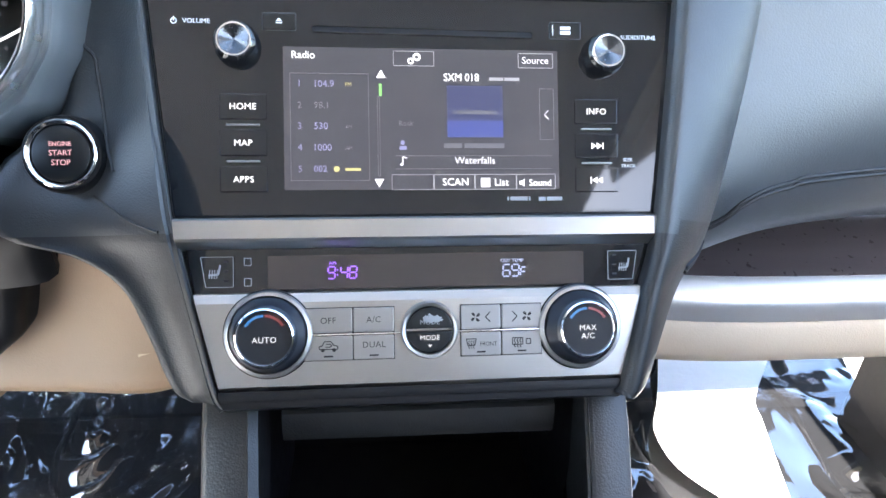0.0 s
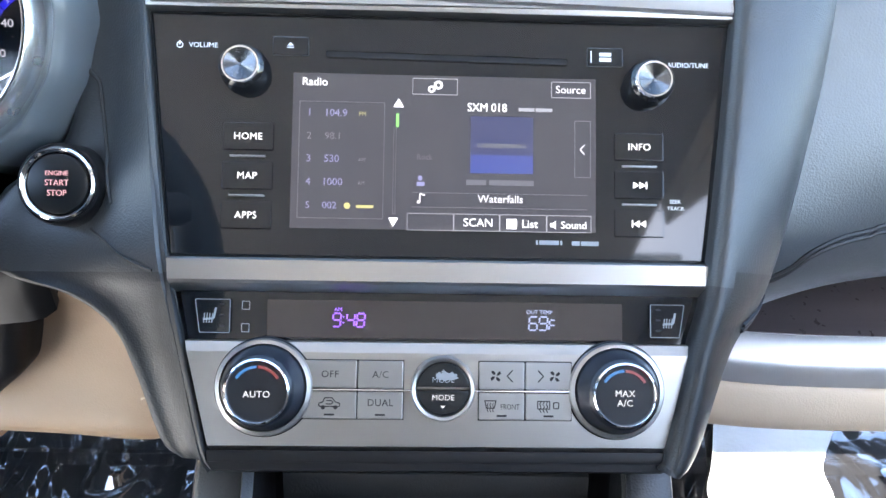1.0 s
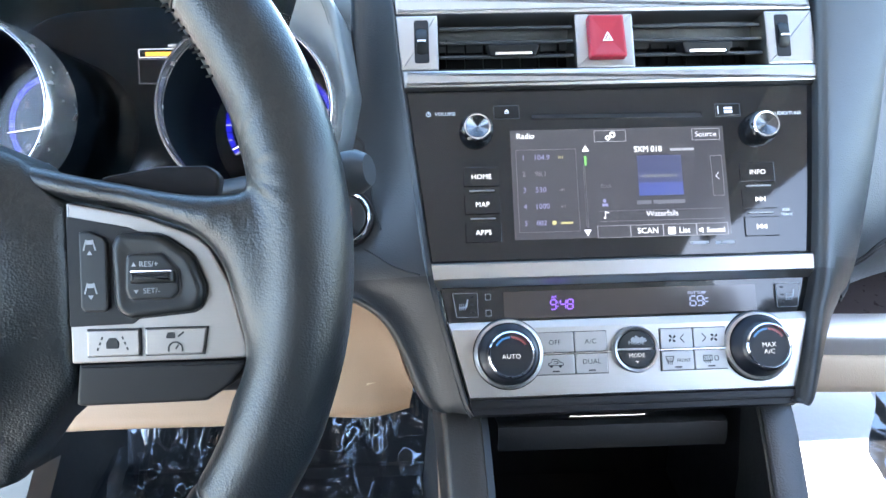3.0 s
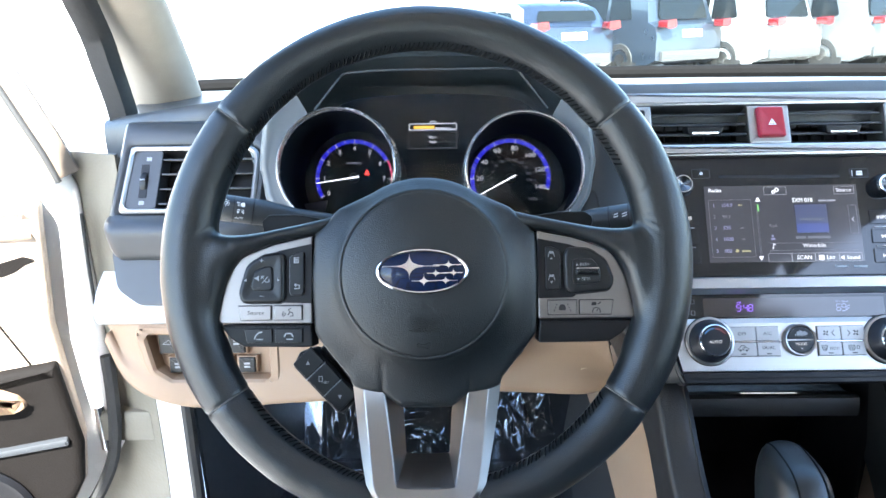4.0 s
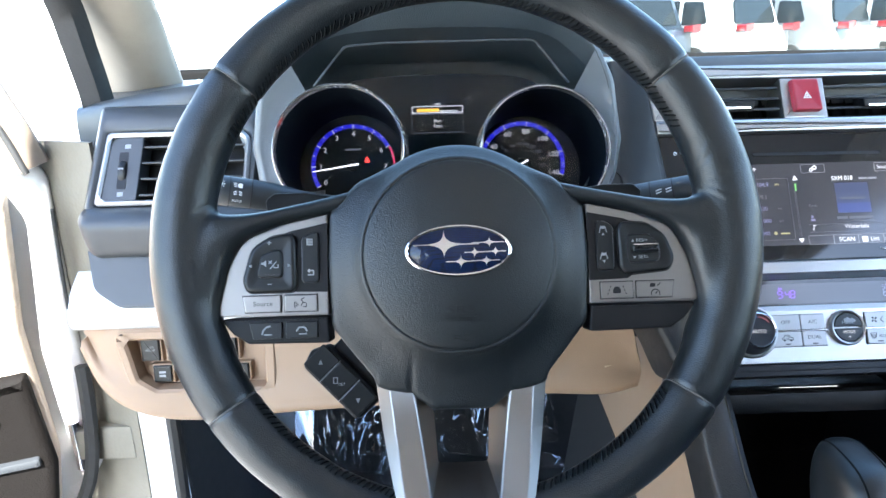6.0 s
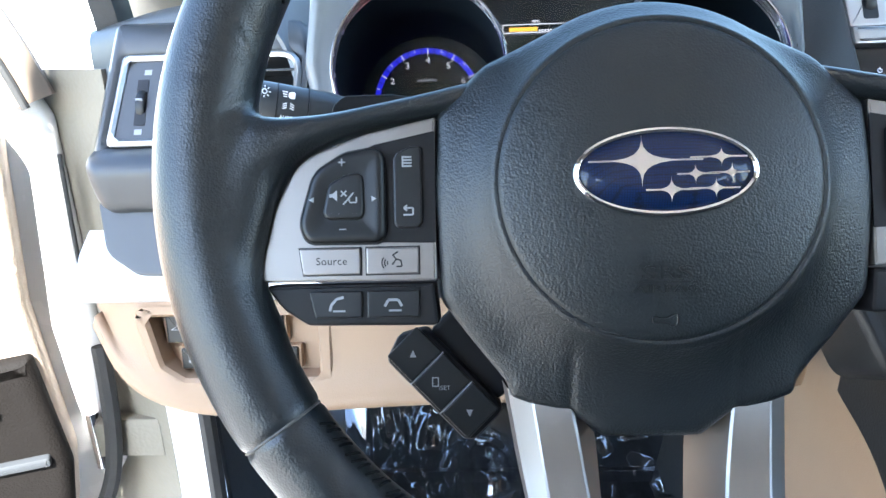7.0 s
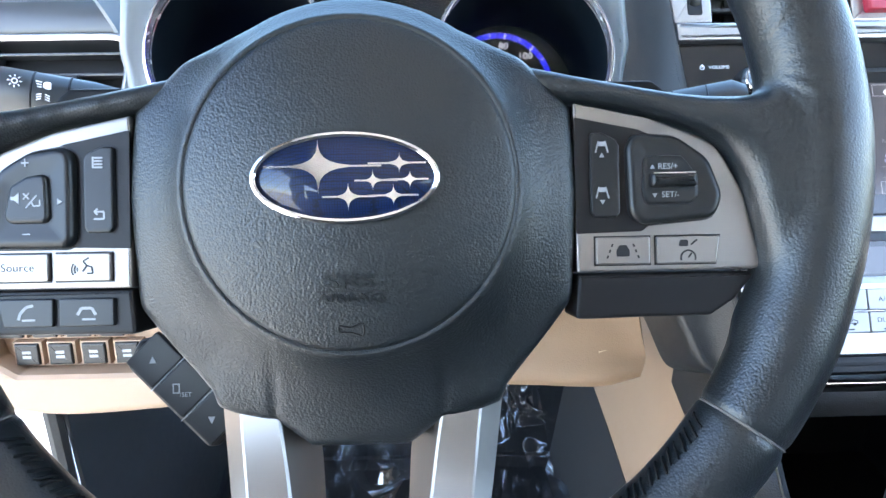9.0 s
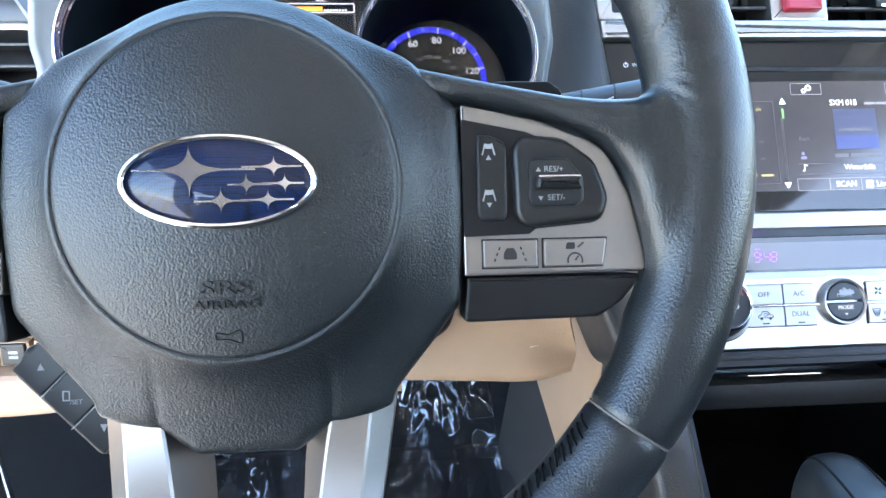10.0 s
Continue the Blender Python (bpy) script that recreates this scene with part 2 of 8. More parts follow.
SKYWALL = mat("pale_wall", (0.72, 0.71, 0.69), 0.8, vary=0.06, vary_size=2.0)
DOOR_TRIM = mat("door_trim", (0.42, 0.34, 0.27), 0.7, grain=0.6, grain_size=0.003, vary=0.15, vary_size=0.01, grain_kind="noise")
FRAME_TAN = mat("frame_tan", (0.15, 0.115, 0.085), 0.6, vary=0.15, vary_size=0.02)
DOOR_DARK = mat("door_dark", (0.0055, 0.0044, 0.0038), 0.75, grain=0.4, grain_size=0.002, spec=0.12)

# ---- mesh helpers ----
from mathutils.bvhtree import BVHTree


def plane_frame(o, tilt, yaw=0.0):
    """A frame whose x runs right, y up along a panel that leans back by tilt, z towards the driver."""
    return Matrix.Translation(o) @ Matrix.Rotation(radians(yaw), 4, "Z") @ Matrix.Rotation(radians(90 - tilt), 4, "X")


WHEEL = plane_frame((-0.3305, 0.115, 1.0415), 21.5)
STACK = plane_frame((0.0185, 0.302, 0.9545), 29.5, 0.6)
GAUGE = plane_frame((-0.3375, 0.3725, 1.0600), 20) @ Matrix.Scale(0.876, 4)
ID = Matrix.Identity(4)


def empty(name, at=(0, 0, 0)):
    ob = new(name)
    ob.empty_display_size = 0.02
    ob.location = at
    return ob


def thing(name, label, category, at=(0, 0, 0), group="", kind=""):
    return tagged(empty(name, at), label, category, group, kind)


def part(name, bm, material, parent=None, label="", sharp=35):
    """Links a bmesh, in world places, as one mesh object under a thing or a part."""
    me = bpy.data.meshes.new(name)
    bmesh.ops.recalc_face_normals(bm, faces=bm.faces)
    bm.to_mesh(me)
    bm.free()
    me.polygons.foreach_set("use_smooth", [True] * len(me.polygons))
    me.set_sharp_from_angle(angle=radians(sharp))
    me.materials.append(material)
    ob = new(name, me)
    if parent is not None:
        ob.parent = parent
        if parent.data is None:
            ob.matrix_parent_inverse = Matrix.Translation(-parent.location)
    if label:
        ob["label"] = label
    return ob


def rounded(pts, r, n=4):
    """Round the corners of a polygon; r is one radius or one for each corner."""
    out = []
    k = len(pts)
    rs = r if isinstance(r, (list, tuple)) else [r] * k
    for i in range(k):
        p, a, b = Vector(pts[i]), Vector(pts[i - 1]), Vector(pts[(i + 1) % k])
        da, db = (a - p), (b - p)
        la, lb = da.length, db.length
        da, db = da / la, db / lb
        ang = math.acos(max(-1, min(1, da.dot(db))))
        if rs[i] <= 0 or ang > 3.1:
            out.append(p)
            continue
        t = min(rs[i] / math.tan(ang / 2), 0.48 * la, 0.48 * lb)
        s, e = p + da * t, p + db * t
        for j in range(n + 1):
            f = j / n
            out.append((1 - f) ** 2 * s + 2 * f * (1 - f) * p + f * f * e)
    return out


def box2(x0, y0, x1, y1, r=0.0, n=3):
    pts = [(x0, y0), (x1, y0), (x1, y1), (x0, y1)]
    return rounded(pts, r, n) if r else [Vector(p) for p in pts]


def ellipse(cx, cy, a, b, n=48):
    return [Vector((cx + a * math.cos(2 * math.pi * i / n), cy + b * math.sin(2 * math.pi * i / n))) for i in range(n)]


def area2(pts):
    return sum(pts[i - 1].x * pts[i].y - pts[i].x * pts[i - 1].y for i in range(len(pts))) / 2


def inset(pts, d):
    k = len(pts)
    s = 1 if area2(pts) > 0 else -1
    out = []
    for i in range(k):
        a, p, b = pts[i - 1], pts[i], pts[(i + 1) % k]
        e1, e2 = (p - a), (b - p)
        e1 = e1.normalized() if e1.length > 1e-9 else e2.normalized()
        e2 = e2.normalized() if e2.length > 1e-9 else e1
        n1, n2 = Vector((-e1.y, e1.x)) * s, Vector((-e2.y, e2.x)) * s
        m = n1 + n2
        m = m.normalized() if m.length > 1e-6 else n1
        c = max(0.35, m.dot(n1))
        out.append(p + m * (d / c))
    return out


def slab(bm, m, pts, z0, z1, bevel=0.0, segs=2, dish=0.0):
    """An outline raised from z0 to z1 in the frame m, its upper edge rounded; dish lowers (or, minus, crowns) its middle."""
    pts = [Vector(p) for p in pts]
    rings = [(pts, z0)]
    if bevel:
        for j in range(segs + 1):
            f = j / segs * math.pi / 2
            rings.append((inset(pts, bevel * (1 - math.cos(f))), z1 - bevel * (1 - math.sin(f))))
        rings.append((inset(pts, bevel * 1.3), z1))
    else:
        rings.append((pts, z1))
    vs = [[bm.verts.new(m @ Vector((p.x, p.y, z))) for p in ring] for ring, z in rings]
    k = len(pts)
    for a, b in zip(vs, vs[1:]):
        for i in range(k):
            bm.faces.new((a[i - 1], a[i], b[i], b[i - 1]))
    if dish:
        c = sum(rings[-1][0], Vector((0, 0))) / k
        cv = bm.verts.new(m @ Vector((c.x, c.y, z1 - dish)))
        for f in (0.88, 0.74, 0.58, 0.40, 0.20):
            mid = [bm.verts.new(m @ Vector((*(c + (p - c) * f), z1 - dish * (1 - f * f)))) for p in rings[-1][0]]
            for i in range(k):
                bm.faces.new((vs[-1][i - 1], vs[-1][i], mid[i], mid[i - 1]))
            vs.append(mid)
        for i in range(k):
            bm.faces.new((mid[i - 1], mid[i], cv))
    else:
        bm.faces.new(vs[-1])
    bm.faces.new(list(reversed(vs[0])))
    return bm


def ring(bm, m, outer, inner, z0, z1, bevel=0.0):
    """A flat frame between two outlines with the same number of points."""
    o2, i2 = (inset(outer, bevel), inset(inner, -bevel)) if bevel else (outer, inner)
    loops = [(outer, z0), (outer, z1 - bevel), (o2, z1), (i2, z1), (inner, z1 - bevel), (inner, z0)]
    vs = [[bm.verts.new(m @ Vector((p[0], p[1], z))) for p in lp] for lp, z in loops]
    k = len(outer)
    for a, b in zip(vs, vs[1:] + vs[:1]):
        for i in range(k):
            bm.faces.new((a[i - 1], a[i], b[i], b[i - 1]))
    return bm


def lathe(bm, m, profile, n=48, cx=0.0, cy=0.0, closed=False):
    """Turn a profile of (radius, height) about the z axis of the frame m."""
    vs = []
    for r, z in profile:
        if r < 1e-6:
            vs.append([bm.verts.new(m @ Vector((cx, cy, z)))] * n)
        else:
            vs.append([bm.verts.new(m @ Vector((cx + r * math.cos(2 * math.pi * i / n), cy + r * math.sin(2 * math.pi * i / n), z))) for i in range(n)])
    pairs = list(zip(vs, vs[1:])) + ([(vs[-1], vs[0])] if closed else [])
    for a, b in pairs:
        for i in range(n):
            q = [a[i - 1], a[i], b[i], b[i - 1]]
            q = [v for j, v in enumerate(q) if v not in q[:j]]
            if len(q) > 2:
                bm.faces.new(q)
    return bm


def spline(pts, n):
    """n+1 points on a smooth curve through pts."""
    p = [Vector(q) for q in pts]
    p = [2 * p[0] - p[1]] + p + [2 * p[-1] - p[-2]]
    out = []
    segs = len(pts) - 1
    for i in range(n + 1):
        f = i / n * segs
        k = min(int(f), segs - 1)
        t = f - k
        a, b, c, d = p[k:k + 4]
        out.append(0.5 * ((2 * b) + (c - a) * t + (2 * a - 5 * b + 4 * c - d) * t * t + (3 * b - a - 3 * c + d) * t ** 3))
    return out


def patch(bm, m, rows, nu=24, nv=16, thick=0.004):
    """A smooth sheet through a small grid of design points, with thickness behind it."""
    fine = [spline(r, nu) for r in rows]
    cols = [spline([fine[j][i] for j in range(len(rows))], nv) for i in range(nu + 1)]
    P = [[cols[i][j] for j in range(nv + 1)] for i in range(nu + 1)]
    N = [[None] * (nv + 1) for _ in range(nu + 1)]
    for i in range(nu + 1):
        for j in range(nv + 1):
            du = P[min(i + 1, nu)][j] - P[max(i - 1, 0)][j]
            dv = P[i][min(j + 1, nv)] - P[i][max(j - 1, 0)]
            nn = du.cross(dv)
            N[i][j] = nn.normalized() if nn.length > 1e-12 else Vector((0, 0, 1))
    A = [[bm.verts.new(m @ P[i][j]) for j in range(nv + 1)] for i in range(nu + 1)]
    B = [[bm.verts.new(m @ (P[i][j] - N[i][j] * thick)) for j in range(nv + 1)] for i in range(nu + 1)]
    for i in range(nu):
        for j in range(nv):
            bm.faces.new((A[i][j], A[i + 1][j], A[i + 1][j + 1], A[i][j + 1]))
            bm.faces.new((B[i][j + 1], B[i + 1][j + 1], B[i + 1][j], B[i][j]))
    for i in range(nu):
        bm.faces.new((A[i][0], B[i][0], B[i + 1][0], A[i + 1][0]))
        bm.faces.new((A[i + 1][nv], B[i + 1][nv], B[i][nv], A[i][nv]))
    for j in range(nv):
        bm.faces.new((A[0][j + 1], B[0][j + 1], B[0][j], A[0][j]))
        bm.faces.new((A[nu][j], B[nu][j], B[nu][j + 1], A[nu][j + 1]))
    return bm


def tube(bm, pts, r, n=10, m=ID, squash=1.0):
    """A rod along pts; r is one radius or one for each point."""
    pts = [m @ Vector(p) for p in pts]
    rs = r if isinstance(r, (list, tuple)) else [r] * len(pts)
    up = None
    loops = []
    for i, p in enumerate(pts):
        d = (pts[min(i + 1, len(pts) - 1)] - pts[max(i - 1, 0)]).normalized()
        if up is None:
            up = d.orthogonal().normalized()
        up = (up - d * up.dot(d)).normalized()
        s = d.cross(up)
        loops.append([bm.verts.new(p + rs[i] * (math.cos(2 * math.pi * k / n) * up + squash * math.sin(2 * math.pi * k / n) * s)) for k in range(n)])
    for a, b in zip(loops, loops[1:]):
        for k in range(n):
            bm.faces.new((a[k - 1], a[k], b[k], b[k - 1]))
    bm.faces.new(list(reversed(loops[0])))
    bm.faces.new(loops[-1])
    return bm


def block(bm, x0, y0, z0, x1, y1, z1, m=ID, bevel=0.0):
    return slab(bm, m, box2(x0, y0, x1, y1), z0, z1, bevel)


def onto(trees, pts, d=(0, 1, 0), lift=0.0003, far=0.6):
    """Drop points of a seam onto the nearest of some surfaces, seen along d."""
    out = []
    d = Vector(d).normalized()
    for p in pts:
        best = None
        for t in trees:
            hit = t.ray_cast(Vector(p) - d * far, d)
            if hit[0] is not None and (best is None or hit[3] < best[3]):
                best = hit
        if best is not None:
            out.append(best[0] - d * lift)
    return out


def words(bm, m, body, x, y, z, size, align="CENTER", squeeze=1.0, spacing=1.0, raised=0.00012):
    """Lettering lying on a panel: size is the height of capitals."""
    cu = bpy.data.curves.new("lettering", "FONT")
    cu.body, cu.size, cu.align_x, cu.align_y, cu.space_character = body, size / 0.73, align, "CENTER", spacing
    cu.extrude, cu.resolution_u = raised, 3
    ob = new("lettering", cu)
    dg = bpy.context.evaluated_depsgraph_get()
    me = bpy.data.meshes.new_from_object(ob.evaluated_get(dg))
    me.transform(m @ Matrix.Translation((x, y, z)) @ Matrix.Diagonal((squeeze, 1, 1, 1)))
    bm.from_mesh(me)
    bpy.data.objects.remove(ob)
    bpy.data.curves.remove(cu)
    bpy.data.meshes.remove(me)
    return bm


def lettering(parent, m, body, x, y, z, size, material, **kw):
    return part("lettering", words(bmesh.new(), m, body, x, y, z, size, **kw), material, parent)


def bars(bm, m, x, y, z, widths, h, gap=0.0006):
    """Unreadable writing: plain bars."""
    total = sum(widths) + gap * (len(widths) - 1)
    x0 = x - total / 2
    for w in widths:
        slab(bm, m, box2(x0, y - h / 2, x0 + w, y + h / 2), z, z + 0.00015)
        x0 += w + gap
    return bm


def line(bm, m, a, b, z, w):
    """A thin flat stroke on a panel."""
    a, b = Vector(a), Vector(b)
    d = (b - a).normalized()
    n = Vector((-d.y, d.x)) * w / 2
    return slab(bm, m, [a - n, b - n, b + n, a + n], z, z + 0.00018)


def mirror2(pts):
    return [Vector((-p[0], p[1])) for p in reversed([Vector(q) for q in pts])]

# ---- steering wheel ----
RIM_R, RIM_T = 0.1652, 0.0156


def rim_section(a):
    """Radial and depth half-sizes of the rim at the angle a (degrees from the right, counter-clockwise)."""
    side = abs(math.cos(radians(a)))
    return RIM_T * (0.99 + 0.20 * side ** 3), RIM_T * (1.0 + 0.08 * side ** 3)


def rim_point(a, b, lift=0.0):
    """A place on the rim: angle a round the wheel, angle b round its section (0: outwards, 90: to the driver)."""
    sr, sw = rim_section(a)
    r = RIM_R + (sr + lift) * math.cos(radians(b))
    return Vector((r * math.cos(radians(a)), r * math.sin(radians(a)), (sw + lift) * math.sin(radians(b))))


ARM_OUT = [(-0.050, 0.0375), (-0.062, 0.0345), (-0.080, 0.0300), (-0.100, 0.0258), (-0.118, 0.0222), (-0.134, 0.0210), (-0.150, 0.0215), (-0.1640, 0.0150), (-0.1668, -0.008), (-0.1620, -0.0425), (-0.1550, -0.066), (-0.1480, -0.084)]
ARM_IN = [(-0.058, 0.0225), (-0.072, 0.0206), (-0.085, 0.0187), (-0.100, 0.0160), (-0.113, 0.0118), (-0.124, 0.0068), (-0.1300, 0.0015), (-0.1345, -0.006), (-0.1368, -0.0130), (-0.1422, -0.0400), (-0.1345, -0.0600), (-0.1365, -0.0800)]
ARM_W = [(-0.010, 0.009), (-0.006, 0.009), (-0.004, 0.009), (-0.003, 0.0095), (-0.001, 0.010), (0.0, 0.0115), (0.0, 0.0122), (0.0, 0.0128), (0.0, 0.0128), (-0.001, 0.0120), (-0.002, 0.0105), (-0.002, 0.007)]


def arm_solid(bm, s):
    """The padded arm that runs from the hub along the switch plate into the rim, as a closed loft of ovals."""
    dy = 0.0 if s < 0 else 0.0020
    o = spline([(x, y, w) for (x, y), (w, h) in zip(ARM_OUT, ARM_W)], 66)
    i = spline([(x, y, h) for (x, y), (w, h) in zip(ARM_IN, ARM_W)], 66)
    loops = []
    for a, b in zip(o, i):
        mid, half = Vector(((a.x + b.x) / 2, (a.y + b.y) / 2)), Vector(((a.x - b.x) / 2, (a.y - b.y) / 2))
        loop = []
        for k in range(20):
            t = 2 * math.pi * k / 20
            c, q = math.cos(t), math.sin(t)
            p = mid + half * math.copysign(abs(c) ** 0.8, c)
            loop.append(bm.verts.new(Vector((-s * p.x, p.y + dy, a.z + b.z * math.copysign(abs(q) ** 0.8, q)))))
        loops.append(loop)
    for a, b in zip(loops, loops[1:]):
        for k in range(20):
            bm.faces.new((a[k - 1], a[k], b[k], b[k - 1]))
    bm.faces.new(loops[0][::-1]), bm.faces.new(loops[-1])


def blended(bm, voxel, rounds):
    """Fuse overlapping solids into one skin with soft joints."""
    bmesh.ops.recalc_face_normals(bm, faces=bm.faces)
    me = bpy.data.meshes.new("skin")
    bm.to_mesh(me)
    bm.free()
    ob = new("skin", me)
    md = ob.modifiers.new("fuse", "REMESH")
    md.mode, md.voxel_size = "VOXEL", voxel
    sm = ob.modifiers.new("soften", "SMOOTH")
    sm.factor, sm.iterations = 0.5, rounds
    out = bmesh.new()
    res = bpy.data.meshes.new_from_object(ob.evaluated_get(bpy.context.evaluated_depsgraph_get()))
    out.from_mesh(res)
    bpy.data.objects.remove(ob)
    bpy.data.meshes.remove(me)
    bpy.data.meshes.remove(res)
    return out


def wheel_rim(parent):
    bm = bmesh.new()
    n, k = 200, 24
    seams = (37.5, 142.5, 214.6, 325.4)
    vs = []
    for i in range(n):
        a = 360 * i / n
        wob = 0.0005 * noise.noise(Vector((math.cos(radians(a)) * 9, math.sin(radians(a)) * 9, 3.1)))
        vs.append([bm.verts.new(rim_point(a, 360 * j / k, wob)) for j in range(k)])
    for i in range(n):
        for j in range(k):
            bm.faces.new((vs[i - 1][j - 1], vs[i - 1][j], vs[i][j], vs[i][j - 1]))
    for s in (-1, 1):
        arm_solid(bm, s)
    bm = blended(bm, 0.0013, 70)
    for v in bm.verts:
        a = math.degrees(math.atan2(v.co.y, v.co.x)) % 360
        r = math.hypot(v.co.x, v.co.y)
        if r > 0.13:
            dip = sum(0.0010 * math.exp(-((a - s) / 0.55) ** 2) for s in seams)
            out = Vector((v.co.x / r, v.co.y / r, 0)) * (r - RIM_R) + Vector((0, 0, v.co.z))
            if out.length > 1e-5:
                v.co -= out.normalized() * dip
        # creases in the leather that fan out from the corner between arm and rim
        d = Vector((abs(v.co.x) - 0.1395, v.co.y - 0.033))
        amp = 0.0005 * math.exp(-((d.length - 0.014) / 0.010) ** 2) if v.co.z > -0.004 and d.length < 0.05 else 0.0
        if amp > 1e-5:
            fan = math.atan2(d.y, d.x)
            v.co.z += amp * noise.noise(Vector((fan * 7.5, d.length * 22, 2.0 if v.co.x > 0 else 7.0)))
    bm.transform(WHEEL)
    rim = part("rim", bm, LEATHER, parent, "worn black grained leather rim with padded arms", 180)
    for s in seams:
        bm = bmesh.new()
        tube(bm, [rim_point(s, b, -0.0014) for b in range(-20, 201, 10)], 0.0006, 6, WHEEL)
        part("seam", bm, SEAM, rim, "pale worn seam across the leather")
    rng = random.Random(4)
    for a0, a1 in ((39, 141), (154, 141.5), (38.5, 26), (217, 258), (282, 323)):
        bm = bmesh.new()
        a, a1 = min(a0, a1), max(a0, a1)
        while a < a1:
            j = rng.uniform(-0.25, 0.25)
            b = rng.uniform(-3, 3)
            tube(bm, [rim_point(a, 150 + b, -0.0003), rim_point(a + 0.45 + j, 157 + b, 0.0006), rim_point(a + 0.9 + j, 166 + b, 0.0007), rim_point(a + 1.25 + j, 176 + b, -0.0004)], 0.00055, 5, WHEEL)
            a += 1.28 + rng.uniform(-0.12, 0.12)
        part("stitching", bm, THREAD, rim, "row of dark thread stitches on the inner edge")
    return rim


def hub_outline():
    left = [(0, -0.1000), (-0.0175, -0.1000), (-0.0300, -0.0905), (-0.0440, -0.0878), (-0.0515, -0.0850), (-0.0530, -0.0795), (-0.0655, -0.0635), (-0.0770, -0.0480), (-0.0782, -0.0100), (-0.0770, 0.0205), (-0.0600, 0.0385)]
    right = [(-x, y) for x, y in left[1:]]
    arc = [(0.0668 * math.cos(radians(a)), -0.0072 + 0.0668 * math.sin(radians(a))) for a in range(56, 125, 6)]
    return rounded(right + arc + left[:0:-1] + left[:1], [0.003, 0.004, 0.004, 0.003, 0.004] + [0.01] * 2 + [0.02] + [0.004] + [0.015] + [0] * len(arc) + [0.015] + [0.004] + [0.02] + [0.01] * 2 + [0.004, 0.003, 0.004, 0.004, 0.003, 0.03], 3)


def reach(pts, c, d):
    """How far the outline lies from c in the direction d."""
    best = 1e9
    for i in range(len(pts)):
        a, e = pts[i - 1] - c, pts[i] - pts[i - 1]
        den = d.x * e.y - d.y * e.x
        if abs(den) < 1e-12:
            continue
        t = (a.x * e.y - a.y * e.x) / den
        s = (a.x * d.y - a.y * d.x) / den
        if t > 0 and -1e-6 <= s <= 1 + 1e-6:
            best = min(best, t)
    return best


HUB_C, GROOVE = Vector((0.0, -0.0072)), 0.0553


def dome(x, y):
    """Height of the domed airbag cover inside its groove."""
    return 0.0218 - 0.0072 * (math.hypot(x - HUB_C.x, y - HUB_C.y) / GROOVE) ** 2.3


def emboss(bm):
    """Lay flat lettering onto the dome."""
    for v in bm.verts:
        v.co.z += dome(v.co.x, v.co.y)
    bm.transform(WHEEL)
    return bm


